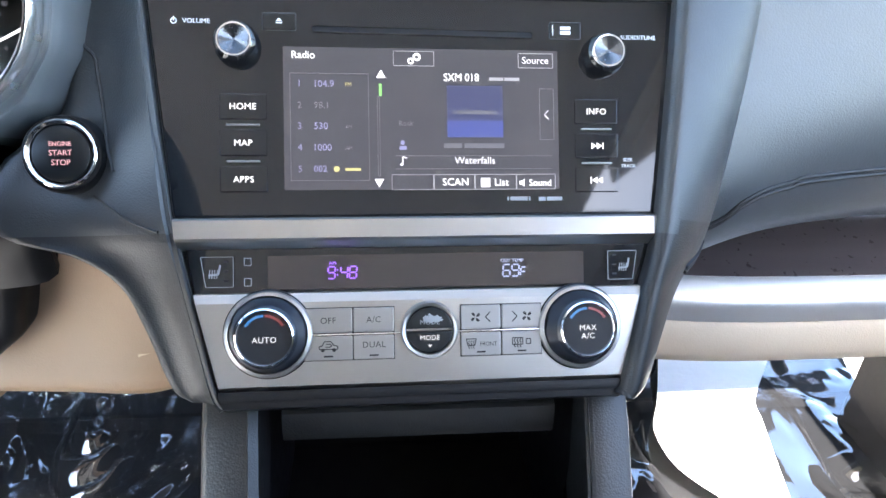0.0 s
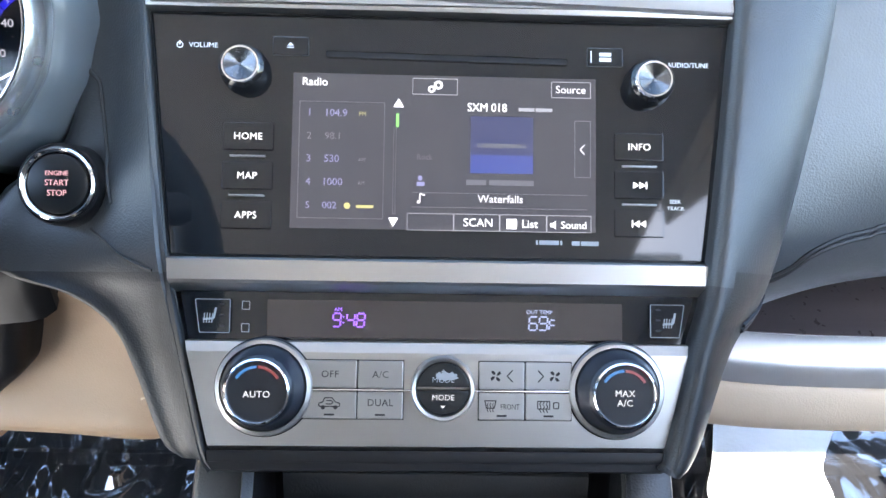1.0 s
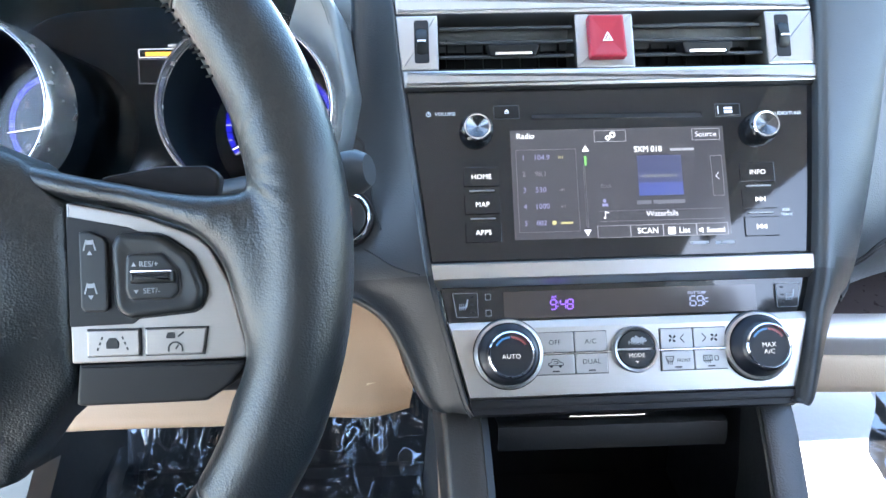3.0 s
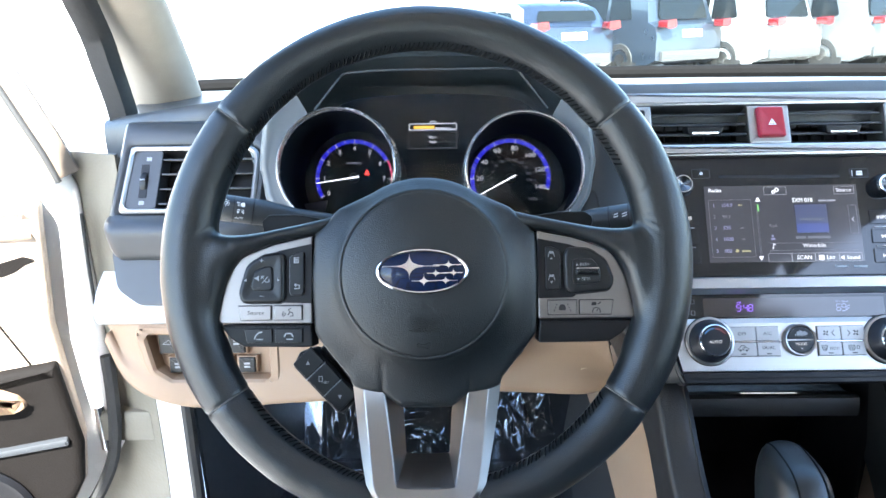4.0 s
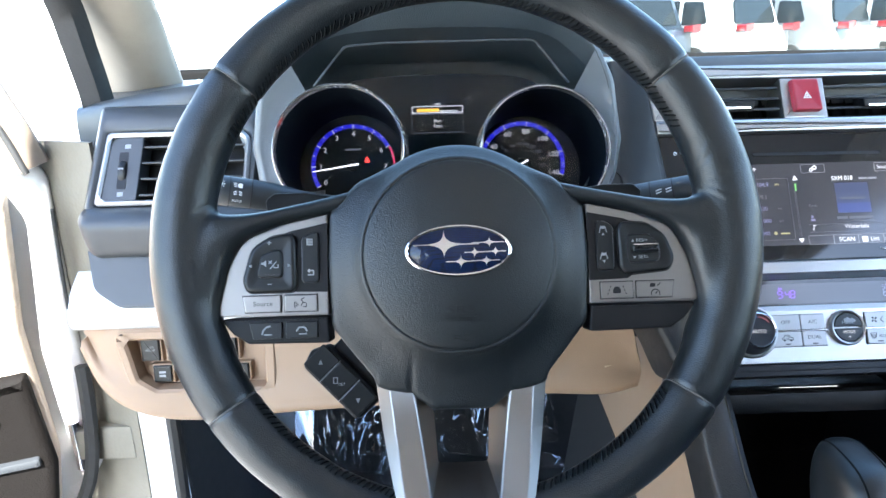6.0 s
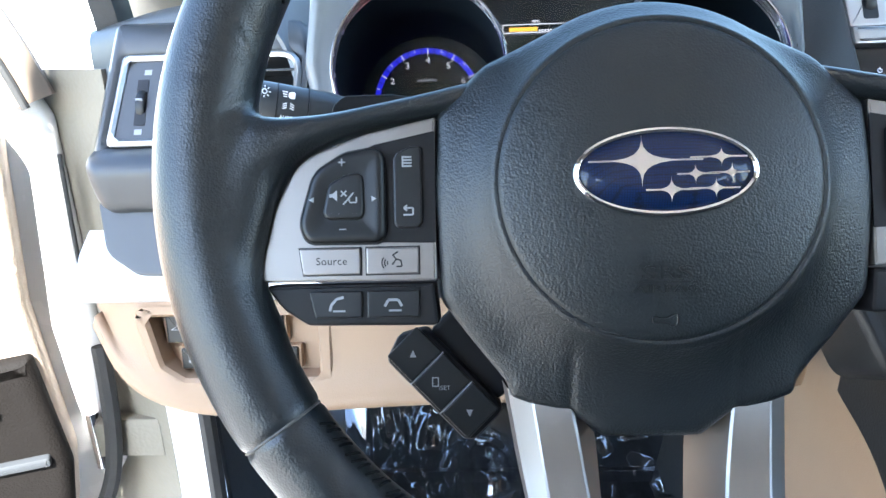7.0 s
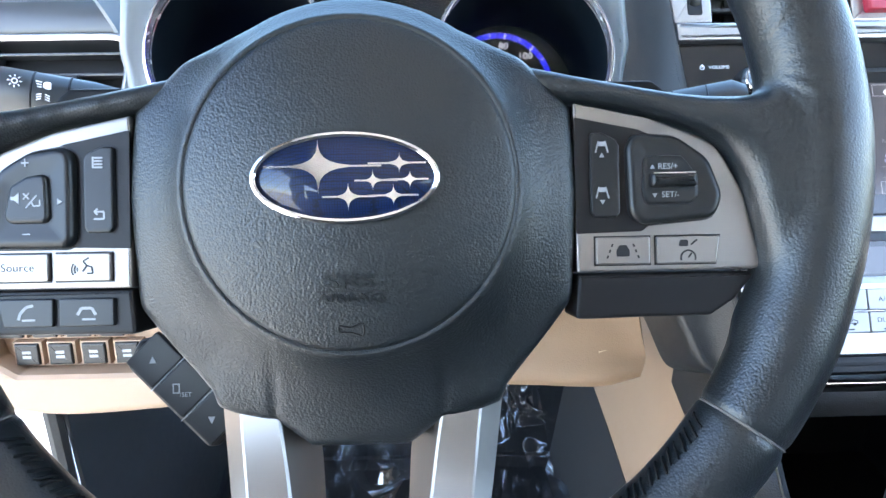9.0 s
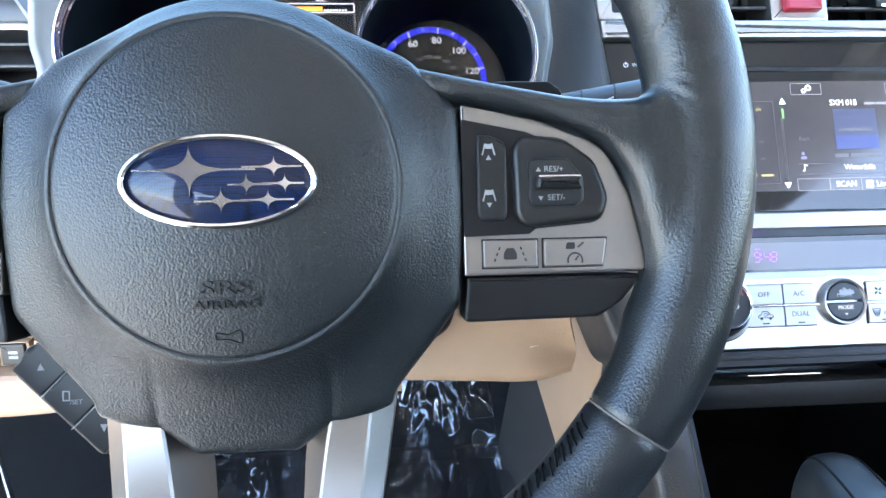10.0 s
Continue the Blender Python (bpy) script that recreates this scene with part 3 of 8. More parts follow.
def wheel_hub(parent):
    pts = hub_outline()
    n = 360
    inner = [0.012, 0.024, 0.034, 0.042, 0.048, 0.0515, 0.0536, 0.0545, 0.0549, 0.0553, 0.0557, 0.0561, 0.0570]
    outer = [0.06, 0.14, 0.24, 0.36, 0.48, 0.60, 0.72, 0.82, 0.89, 0.94, 0.975]
    bm = bmesh.new()
    cv = bm.verts.new(WHEEL @ Vector((0, HUB_C.y, dome(0, HUB_C.y))))
    loops = [[] for _ in range(len(inner) + len(outer) + 4)]
    for i in range(n):
        a = 2 * math.pi * i / n
        d = Vector((math.cos(a), math.sin(a)))
        R = reach(pts, HUB_C, d)
        for j, r in enumerate(inner):
            p = HUB_C + d * r
            w = dome(p.x, p.y) - 0.0007 * math.exp(-((r - GROOVE) / 0.0006) ** 2)
            loops[j].append(bm.verts.new(WHEEL @ Vector((p.x, p.y, w))))
        r0, w0 = 0.0570, dome(0, HUB_C.y + 0.0570)
        fall = 0.0185 - 0.0060 * max(0.0, 1.0 - (math.sin(a) / 0.75) ** 2)
        for j, f in enumerate(outer):
            r = r0 + (R - r0) * f
            p = HUB_C + d * r
            w = w0 - fall * (1 - math.exp(-(r - r0) / 0.0135)) - 0.0035 * math.exp(-(R - r) / 0.0016)
            if p.y < -0.060:
                fade = min(1.0, (-0.060 - p.y) / 0.012)
                w -= 0.0010 * fade * math.exp(-((abs(p.x) - 0.0300) / 0.0011) ** 2)
            loops[len(inner) + j].append(bm.verts.new(WHEEL @ Vector((p.x, p.y, w))))
        edge = w0 - fall * (1 - math.exp(-(R - r0) / 0.0135)) - 0.0038
        for j, (f, g) in enumerate(((0.995, 0.0004), (1.0, 0.0016), (1.0, 0.0080), (0.985, 0.022))):
            p = HUB_C + d * (r0 + (R - r0) * f)
            loops[len(inner) + len(outer) + j].append(bm.verts.new(WHEEL @ Vector((p.x, p.y, edge - g))))
    for i in range(n):
        bm.faces.new((cv, loops[0][i - 1], loops[0][i]))
        for a, b in zip(loops, loops[1:]):
            bm.faces.new((a[i - 1], b[i - 1], b[i], a[i]))
    hub = part("airbag_cover", bm, AIRBAG, parent, "dark grained airbag cover with a round groove", 50)
    bm = bmesh.new()
    words(bm, ID, "SRS", 0.0, -0.0392, 0.0, 0.0046, squeeze=1.75, raised=0.0007)
    words(bm, ID, "AIRBAG", 0.0, -0.0446, 0.0, 0.0027, squeeze=1.7, raised=0.0007)
    slab(bm, ID, box2(-0.0108, -0.0425, 0.0108, -0.0421), -0.0004, 0.0004)
    part("embossed_lettering", emboss(bm), BUTTON, hub)
    bm = bmesh.new()
    horn = spline([(-0.0042, -0.0560), (-0.0040, -0.0540), (0.0, -0.0545), (0.0036, -0.0532), (0.0036, -0.0572), (0.0, -0.0562), (-0.0042, -0.0560)], 24)
    tube(bm, [(p.x, p.y, 0.0) for p in [Vector((*q, 0)) for q in horn]], 0.0004, 6)
    part("embossed_horn_mark", emboss(bm), BUTTON, hub)
    return hub


def star4(bm, m, cx, cy, l, r, h, w, z, waist=0.16):
    """A four-pointed star with hollow sides."""
    tips = [(r, 0), (0, h), (-l, 0), (0, -h)]
    pts = []
    for i, (x, y) in enumerate(tips):
        x2, y2 = tips[(i + 1) % 4]
        pts.append(Vector((cx + x, cy + y)))
        for f in (0.12, 0.25, 0.38, 0.5, 0.62, 0.75, 0.88):
            g = (1 - f) ** 2.4
            e = f ** 2.4
            pts.append(Vector((cx + x * g + x2 * e, cy + y * g + y2 * e)))
    slab(bm, m, pts, z, z + w)


def wheel_emblem(parent):
    c, a, b = (-0.0005, -0.0058), 0.0294, 0.0139
    bm = bmesh.new()
    n = 64
    rows = [(1.0, 0.0214), (0.93, 0.0225), (0.6, 0.0245), (0.3, 0.0249)]
    vs = [[bm.verts.new(WHEEL @ Vector((c[0] + a * f * math.cos(2 * math.pi * i / n), c[1] + b * f * math.sin(2 * math.pi * i / n), w))) for i in range(n)] for f, w in rows]
    cv = bm.verts.new(WHEEL @ Vector((*c, 0.0250)))
    for i in range(n):
        for p, q in zip(vs, vs[1:]):
            bm.faces.new((p[i - 1], p[i], q[i], q[i - 1]))
        bm.faces.new((vs[-1][i - 1], vs[-1][i], cv))
    em = part("emblem", bm, EMBLEM_BLUE, parent, "blue oval badge with silver stars and rim")
    bm = bmesh.new()
    vs = []
    for i in range(n):
        t = 2 * math.pi * i / n
        d = Vector((a * math.cos(t), b * math.sin(t)))
        nn = Vector((b * math.cos(t), a * math.sin(t))).normalized()
        vs.append([bm.verts.new(WHEEL @ Vector((c[0] + d.x + nn.x * 0.0011 * math.cos(u), c[1] + d.y + nn.y * 0.0011 * math.cos(u), 0.0225 + 0.0014 * math.sin(u)))) for u in [2 * math.pi * k / 8 for k in range(8)]])
    for i in range(n):
        for k in range(8):
            bm.faces.new((vs[i - 1][k - 1], vs[i - 1][k], vs[i][k], vs[i][k - 1]))
    part("emblem_rim", bm, CHROME, em, "silver rim")
    for cx, cy, l, r, h in ((-0.0082, 0.0035, 0.0165, 0.0190, 0.0088), (0.0175, 0.0042, 0.0095, 0.0080, 0.0032), (0.0090, -0.0012, 0.0055, 0.0075, 0.0034),
                            (0.0208, -0.0010, 0.0070, 0.0055, 0.0031), (0.0012, -0.0062, 0.0078, 0.0085, 0.0046), (0.0155, -0.0060, 0.0080, 0.0075, 0.0034)):
        bm = bmesh.new()
        star4(bm, WHEEL, c[0] + cx, c[1] + cy, l, r, h, 0.0006, 0.0247)
        line(bm, WHEEL, (c[0] + cx - l * 1.05, c[1] + cy), (c[0] + cx + r * 1.05, c[1] + cy), 0.0248, 0.00055)
        part("star", bm, CHROME, em, "silver star")


PLATE = [(-0.0774, 0.0196), (-0.1040, 0.0140), (-0.1280, 0.0050), (-0.1375, -0.0130), (-0.1440, -0.0402), (-0.0778, -0.0406)]


def tri_mark(bm, x, y, z, s, turn):
    pts = [(s * math.cos(radians(turn + k)), s * math.sin(radians(turn + k))) for k in (0, 120, 240)]
    slab(bm, WHEEL, [(x + p[0], y + p[1]) for p in pts], z, z + 0.00015)


def switch_side(parent, s):
    """One horizontal spoke: leather arm, silver plate, buttons. s is -1 for the left and 1 for the right."""
    dy = 0.0 if s < 0 else 0.0020
    side = (lambda pts: [Vector((p[0], p[1] + dy)) for p in pts]) if s < 0 else (lambda pts: [Vector((p[0], p[1] + dy)) for p in mirror2(pts)])
    Z = 0.0020
    # silver plate
    bm = bmesh.new()
    slab(bm, WHEEL, side(rounded(PLATE, [0.001, 0.02, 0.018, 0.02, 0.003, 0.001], 5)), -0.012, Z, 0.0009)
    plate = part("switch_plate", bm, WHEEL_SILVER, parent, "satin silver switch plate")
    bm = bmesh.new()
    slab(bm, WHEEL, side(rounded([(-0.0776, 0.0144), (-0.1000, 0.0098), (-0.1080, 0.0066), (-0.1080, -0.0210), (-0.1010, -0.0262), (-0.0779, -0.0268)], 0.0008)), Z - 0.001, Z + 0.0004, 0.0002)
    part("switch_panel", bm, BLACK, plate, "black switch panel")
    # oval pad
    right_pad = [(-0.0950, 0.0030), (-0.0975, 0.0080), (-0.1130, 0.0068), (-0.1240, -0.0010), (-0.1290, -0.0140), (-0.1262, -0.0218), (-0.1000, -0.0240), (-0.0958, -0.0200)]
    pad = rounded(right_pad, [0.006, 0.005, 0.012, 0.010, 0.009, 0.008, 0.008, 0.006], 8) if s > 0 else rounded([(-0.0960, 0.0092), (-0.1110, 0.0068), (-0.1225, 0.0000), (-0.1280, -0.0190), (-0.1255, -0.0262), (-0.0985, -0.0264), (-0.0960, -0.0235)], [0.006, 0.011, 0.012, 0.010, 0.008, 0.007, 0.006], 8)
    bm = bmesh.new()
    slab(bm, WHEEL, side(inset(pad, -0.0007)), Z - 0.001, Z + 0.0003)
    part("pad_surround", bm, MARK_DARK, plate)
    bm = bmesh.new()
    slab(bm, WHEEL, side(pad), Z - 0.001, Z + 0.0040, 0.0022, 5, dish=0.0010)
    part("direction_pad", bm, BUTTON, plate, "black rocker pad", 60)
    if s < 0:
        bm = bmesh.new()
        slab(bm, WHEEL, side(rounded([(-0.1040, -0.0005), (-0.1110, -0.0018), (-0.1165, -0.0050), (-0.1188, -0.0155), (-0.1170, -0.0178), (-0.1050, -0.0178), (-0.1036, -0.0160)], 0.003, 4)), Z, Z + 0.0050, 0.0012, 3)
        part("mute_button", bm, BUTTON, plate)
        bm = bmesh.new()
        slab(bm, WHEEL, [(-0.1160, -0.0098), (-0.1148, -0.0098), (-0.1132, -0.0112), (-0.1132, -0.0072), (-0.1148, -0.0086), (-0.1160, -0.0086)], Z + 0.0050, Z + 0.0052)
        for a, b in (((-0.1118, -0.0075), (-0.1098, -0.0095)), ((-0.1118, -0.0095), (-0.1098, -0.0075)), ((-0.1110, -0.0125), (-0.1072, -0.0082)), ((-0.1085, -0.0118), (-0.1062, -0.0118)), ((-0.1062, -0.0118), (-0.1062, -0.0098)), ((-0.1085, -0.0118), (-0.1090, -0.0105))):
            line(bm, WHEEL, a, b, Z + 0.0050, 0.0005)
        line(bm, WHEEL, (-0.1128, 0.0030), (-0.1102, 0.0030), Z + 0.0041, 0.0005)
        line(bm, WHEEL, (-0.1115, 0.0017), (-0.1115, 0.0043), Z + 0.0041, 0.0005)
        line(bm, WHEEL, (-0.1128, -0.0214), (-0.1102, -0.0214), Z + 0.0041, 0.0004)
        tri_mark(bm, -0.1225, -0.0105, Z + 0.0041, 0.0012, 180)
        tri_mark(bm, -0.1002, -0.0105, Z + 0.0041, 0.0012, 0)
        part("printed_mark", bm, MARK_DIM, plate)
    else:
        bm = bmesh.new()
        slab(bm, WHEEL, rounded([(0.1008, 0.0020), (0.1140, 0.0020), (0.1195, -0.0045), (0.1198, -0.0125), (0.1170, -0.0150), (0.1015, -0.0152), (0.1002, -0.0110)], 0.0028, 5), Z, Z + 0.0046, 0.0010)
        part("speed_rocker_panel", bm, BUTTON, plate)
        bm = bmesh.new()
        slab(bm, WHEEL, inset(rounded([(0.1008, 0.0020), (0.1140, 0.0020), (0.1195, -0.0045), (0.1198, -0.0125), (0.1170, -0.0150), (0.1015, -0.0152), (0.1002, -0.0110)], 0.0028, 5), -0.0006), Z, Z + 0.0038)
        part("rocker_gap", bm, MARK_DARK, plate)
        bm = bmesh.new()
        slab(bm, WHEEL, rounded([(0.1027, -0.0043), (0.1186, -0.0043), (0.1190, -0.0090), (0.1027, -0.0090)], 0.0012, 3), Z + 0.002, Z + 0.0074, 0.0016, 3)
        part("speed_rocker", bm, BUTTON, plate, "black rocker bar")
        bm = bmesh.new()
        slab(bm, WHEEL, box2(0.1034, -0.0047, 0.1180, -0.0042, 0.0002), Z + 0.0050, Z + 0.0070)
        part("rocker_line", bm, CHROME, plate, "bright upper edge")
        for word, x, y, tx, ty, turn in (("RES/+", 0.1091, -0.0020, 0.1037, -0.0022, 90), ("SET/-", 0.1099, -0.0118, 0.1044, -0.0118, 270)):
            lettering(plate, WHEEL, word, x, y, Z + 0.0047, 0.0021, MARK_DIM)
            bm = bmesh.new()
            tri_mark(bm, tx, ty, Z + 0.0047, 0.0010, turn)
            part("arrow_mark", bm, MARK_DIM, plate)
    # tall button beside the pad
    bm = bmesh.new()
    slab(bm, WHEEL, side(rounded([(-0.0828, 0.0085), (-0.0868, 0.0085), (-0.0918, 0.0062), (-0.0930, 0.0040), (-0.0930, -0.0195), (-0.0918, -0.0212), (-0.0842, -0.0212), (-0.0828, -0.0195)], 0.0012)), Z - 0.001, Z + 0.0022, 0.0007)
    part("tall_button", bm, BUTTON, plate)
    bm = bmesh.new()
    if s < 0:
        for k in range(4):
            line(bm, WHEEL, (-0.0893, 0.0046 - k * 0.0011), (-0.0862, 0.0046 - k * 0.0011), Z + 0.0022, 0.0006)
        slab(bm, WHEEL, box2(-0.0898, 0.0010, -0.0892, 0.0050), Z + 0.0022, Z + 0.0024)
        for a, b in (((-0.0893, -0.0140), (-0.0860, -0.0140)), ((-0.0860, -0.0140), (-0.0860, -0.0165)), ((-0.0860, -0.0165), (-0.0895, -0.0165)), ((-0.0893, -0.0140), (-0.0882, -0.0130)), ((-0.0893, -0.0140), (-0.0882, -0.0150))):
            line(bm, WHEEL, a, b, Z + 0.0022, 0.0006)
    else:
        for yy, up in ((0.0055, -1), (-0.0105, -1)):
            for q in (-1, 1):
                line(bm, WHEEL, (0.0868 + q * 0.0022, yy - 0.002), (0.0868 + q * 0.0011, yy + 0.002), Z + 0.0022, 0.0005)
            slab(bm, WHEEL, box2(0.0857, yy + 0.0002, 0.0879, yy + 0.0018), Z + 0.0022, Z + 0.0024)
        tri_mark(bm, 0.0868, 0.0024, Z + 0.0022, 0.0011, 90)
        tri_mark(bm, 0.0868, -0.0136, Z + 0.0022, 0.0011, 270)
    part("printed_mark", bm, MARK_DIM, plate)
    # silver buttons in a row
    for k, pts in enumerate(([(-0.1283, -0.0282), (-0.1058, -0.0282), (-0.1058, -0.0378), (-0.1268, -0.0378)], [(-0.1035, -0.0282), (-0.0844, -0.0282), (-0.0844, -0.0378), (-0.1035, -0.0378)])):
        bm = bmesh.new()
        slab(bm, WHEEL, side(inset([Vector(p) for p in pts], -0.0005)), Z - 0.001, Z + 0.00015)
        part("button_gap", bm, MARK_DARK, plate)
        bm = bmesh.new()
        slab(bm, WHEEL, side(rounded(pts, 0.0006, 2)), Z - 0.001, Z + 0.0016, 0.0005)
        part("silver_button", bm, WHEEL_SILVER, plate, "silver push button")
    bm = bmesh.new()
    if s < 0:
        words(bm, WHEEL, "Source", -0.1163, -0.0330, Z + 0.0016, 0.0029, spacing=1.04)
        for k in range(3):
            r = 0.0010 + 0.0010 * k
            pts = [(-0.0948 - r * math.cos(radians(a)), -0.0338 + r * math.sin(radians(a))) for a in range(-40, 41, 16)]
            for a, b in zip(pts, pts[1:]):
                line(bm, WHEEL, a, b, Z + 0.0016, 0.00045)
        for a, b in (((-0.0940, -0.0345), (-0.0925, -0.0325)), ((-0.0925, -0.0325), (-0.0938, -0.0310)), ((-0.0938, -0.0310), (-0.0918, -0.0298)), ((-0.0925, -0.0325), (-0.0908, -0.0330)), ((-0.0908, -0.0330), (-0.0905, -0.0352)), ((-0.0905, -0.0352), (-0.0925, -0.0352))):
            line(bm, WHEEL, a, b, Z + 0.0016, 0.00055)
    else:
        q = Vector((0.0938, -0.0312))
        slab(bm, WHEEL, rounded([(0.0915, -0.0330), (0.0961, -0.0330), (0.0961, -0.0308), (0.0950, -0.0290), (0.0926, -0.0290), (0.0915, -0.0308)], 0.0005, 2), Z + 0.0016, Z + 0.0018)
        for d in (-1, 1):
            for f in (0.0, 0.5, 1.0):
                x = q.x + d * (0.0036 + 0.0016 * f)
                line(bm, WHEEL, (x, -0.0290 - 0.0040 * f + 0.0004), (x + d * 0.0004, -0.0290 - 0.0040 * f - 0.0006), Z + 0.0016, 0.0006)
        slab(bm, WHEEL, rounded([(0.1133, -0.0298), (0.1168, -0.0298), (0.1168, -0.0275), (0.1140, -0.0275)], 0.0005, 2), Z + 0.0016, Z + 0.0018)
        arc = [(0.1168 + 0.0026 * math.cos(radians(a)), -0.0338 + 0.0026 * math.sin(radians(a))) for a in range(-20, 201, 22)]
        for a, b in zip(arc, arc[1:]):
            line(bm, WHEEL, a, b, Z + 0.0016, 0.0006)
        line(bm, WHEEL, (0.1168, -0.0338), (0.1180, -0.0322), Z + 0.0016, 0.0006)
        line(bm, WHEEL, (0.1178, -0.0292), (0.1200, -0.0275), Z + 0.0016, 0.0006)
    part("printed_mark", bm, MARK_DARK, plate)
    # dark lower block
    bm = bmesh.new()
    slab(bm, WHEEL, side(rounded([(-0.1432, -0.0412), (-0.0790, -0.0412), (-0.0775, -0.0572), (-0.1262, -0.0566), (-0.1350, -0.0510)], [0.002, 0.001, 0.002, 0.004, 0.006], 4)), -0.020, -0.0005, 0.0012)
    low = part("lower_block", bm, BLACK, parent, "black lower spoke block")
    if s < 0:
        for k, pts in enumerate(([(-0.1255, -0.0440), (-0.1058, -0.0440), (-0.1058, -0.0538), (-0.1232, -0.0538)], [(-0.1038, -0.0440), (-0.0846, -0.0440), (-0.0846, -0.0538), (-0.1038, -0.0538)])):
            bm = bmesh.new()
            slab(bm, WHEEL, rounded(pts, 0.0007, 2), -0.002, 0.0010, 0.0005)
            part("phone_button", bm, BUTTON, low)
            x = (-0.1150, -0.0942)[k]
            bm = bmesh.new()
            if k == 0:
                pp = [(x - 0.0028, -0.0512), (x - 0.0022, -0.0490), (x - 0.0002, -0.0468), (x + 0.0024, -0.0462)]
            else:
                pp = [(x - 0.0032, -0.0498), (x - 0.0018, -0.0474), (x + 0.0018, -0.0474), (x + 0.0032, -0.0498)]
            for a, b in zip(pp, pp[1:]):
                line(bm, WHEEL, a, b, 0.0010, 0.0010)
            line(bm, WHEEL, (x - 0.0016, -0.0513), (x + 0.0030, -0.0513), 0.0010, 0.0007)
            part("printed_mark", bm, MARK_DIM, low)
    return plate


# half of the forked spoke, from its upper end down to the middle: outer edge, ridge, inner edge, foot of the inner wall
FORK = [((-0.0525, -0.0830, -0.0150), (-0.0435, -0.0868, -0.0060), (-0.0290, -0.0893, -0.0040), (-0.0178, -0.1030, -0.0260)),
        ((-0.0500, -0.0990, -0.0105), (-0.0418, -0.1000, -0.0030), (-0.0271, -0.1010, -0.0030), (-0.0172, -0.1080, -0.0255)),
        ((-0.0470, -0.1170, -0.0050), (-0.0396, -0.1170, 0.0010), (-0.0248, -0.1170, -0.0010), (-0.0166, -0.1180, -0.0250)),
        ((-0.0418, -0.1410, 0.0060), (-0.0358, -0.1410, 0.0105), (-0.0212, -0.1395, 0.0070), (-0.0158, -0.1320, -0.0240)),
        ((-0.0375, -0.1535, 0.0120), (-0.0325, -0.1520, 0.0158), (-0.0199, -0.1470, 0.0105), (-0.0153, -0.1345, -0.0238)),
        ((-0.0265, -0.1608, 0.0150), (-0.0240, -0.1585, 0.0178), (-0.0180, -0.1490, 0.0115), (-0.0146, -0.1352, -0.0236)),
        ((-0.0120, -0.1638, 0.0155), (-0.0110, -0.1614, 0.0183), (-0.0100, -0.1498, 0.0118), (-0.0085, -0.1356, -0.0236)),
        ((0.0, -0.1645, 0.0155), (0.0, -0.1621, 0.0184), (0.0, -0.1500, 0.0118), (0.0, -0.1357, -0.0236))]


def wheel_lower(parent):
    """The forked silver lower spoke: one faceted leg a side and the base that joins them."""
    cols = [spline([row[k] for row in FORK], 56) for k in range(4)]
    full = [[c[i] for c in cols] for i in range(57)]
    back = lambda p: p + Vector((0.0012 * (1 if p.x > 0 else -1), 0.0, -0.018))
    def skin(rows, sign):
        bm = bmesh.new()
        vs = []
        for o, r, i, d in rows:
            ring_ = [back(o), o, r.lerp(o, 0.06), r.lerp(i, 0.035), i.lerp(r, 0.05), i.lerp(d, 0.03), d]
            vs.append([bm.verts.new(WHEEL @ Vector((p.x * sign, p.y, p.z))) for p in ring_])
        for a, b in zip(vs, vs[1:]):
            for k in range(len(a) - 1):
                bm.faces.new((a[k], a[k + 1], b[k + 1], b[k]))
        return bm
    for sign in (1, -1):
        part("fork_leg", skin(full[:36], sign), WHEEL_SILVER, parent, "faceted satin silver leg", 14)
    base = full[35:] + [[Vector((-p.x, p.y, p.z)) for p in row] for row in reversed(full[35:-1])]
    part("fork_base", skin(base, 1), WHEEL_SILVER, parent, "satin silver base of the fork", 14)
    bm = bmesh.new()
    slab(bm, WHEEL, rounded([(-0.058, 0.030), (0.058, 0.030), (0.062, -0.060), (0.030, -0.0880), (-0.030, -0.0880), (-0.062, -0.060)], 0.01), -0.060, -0.012, 0.006)
    part("hub_back", bm, BLACK, parent, "black back of the hub")


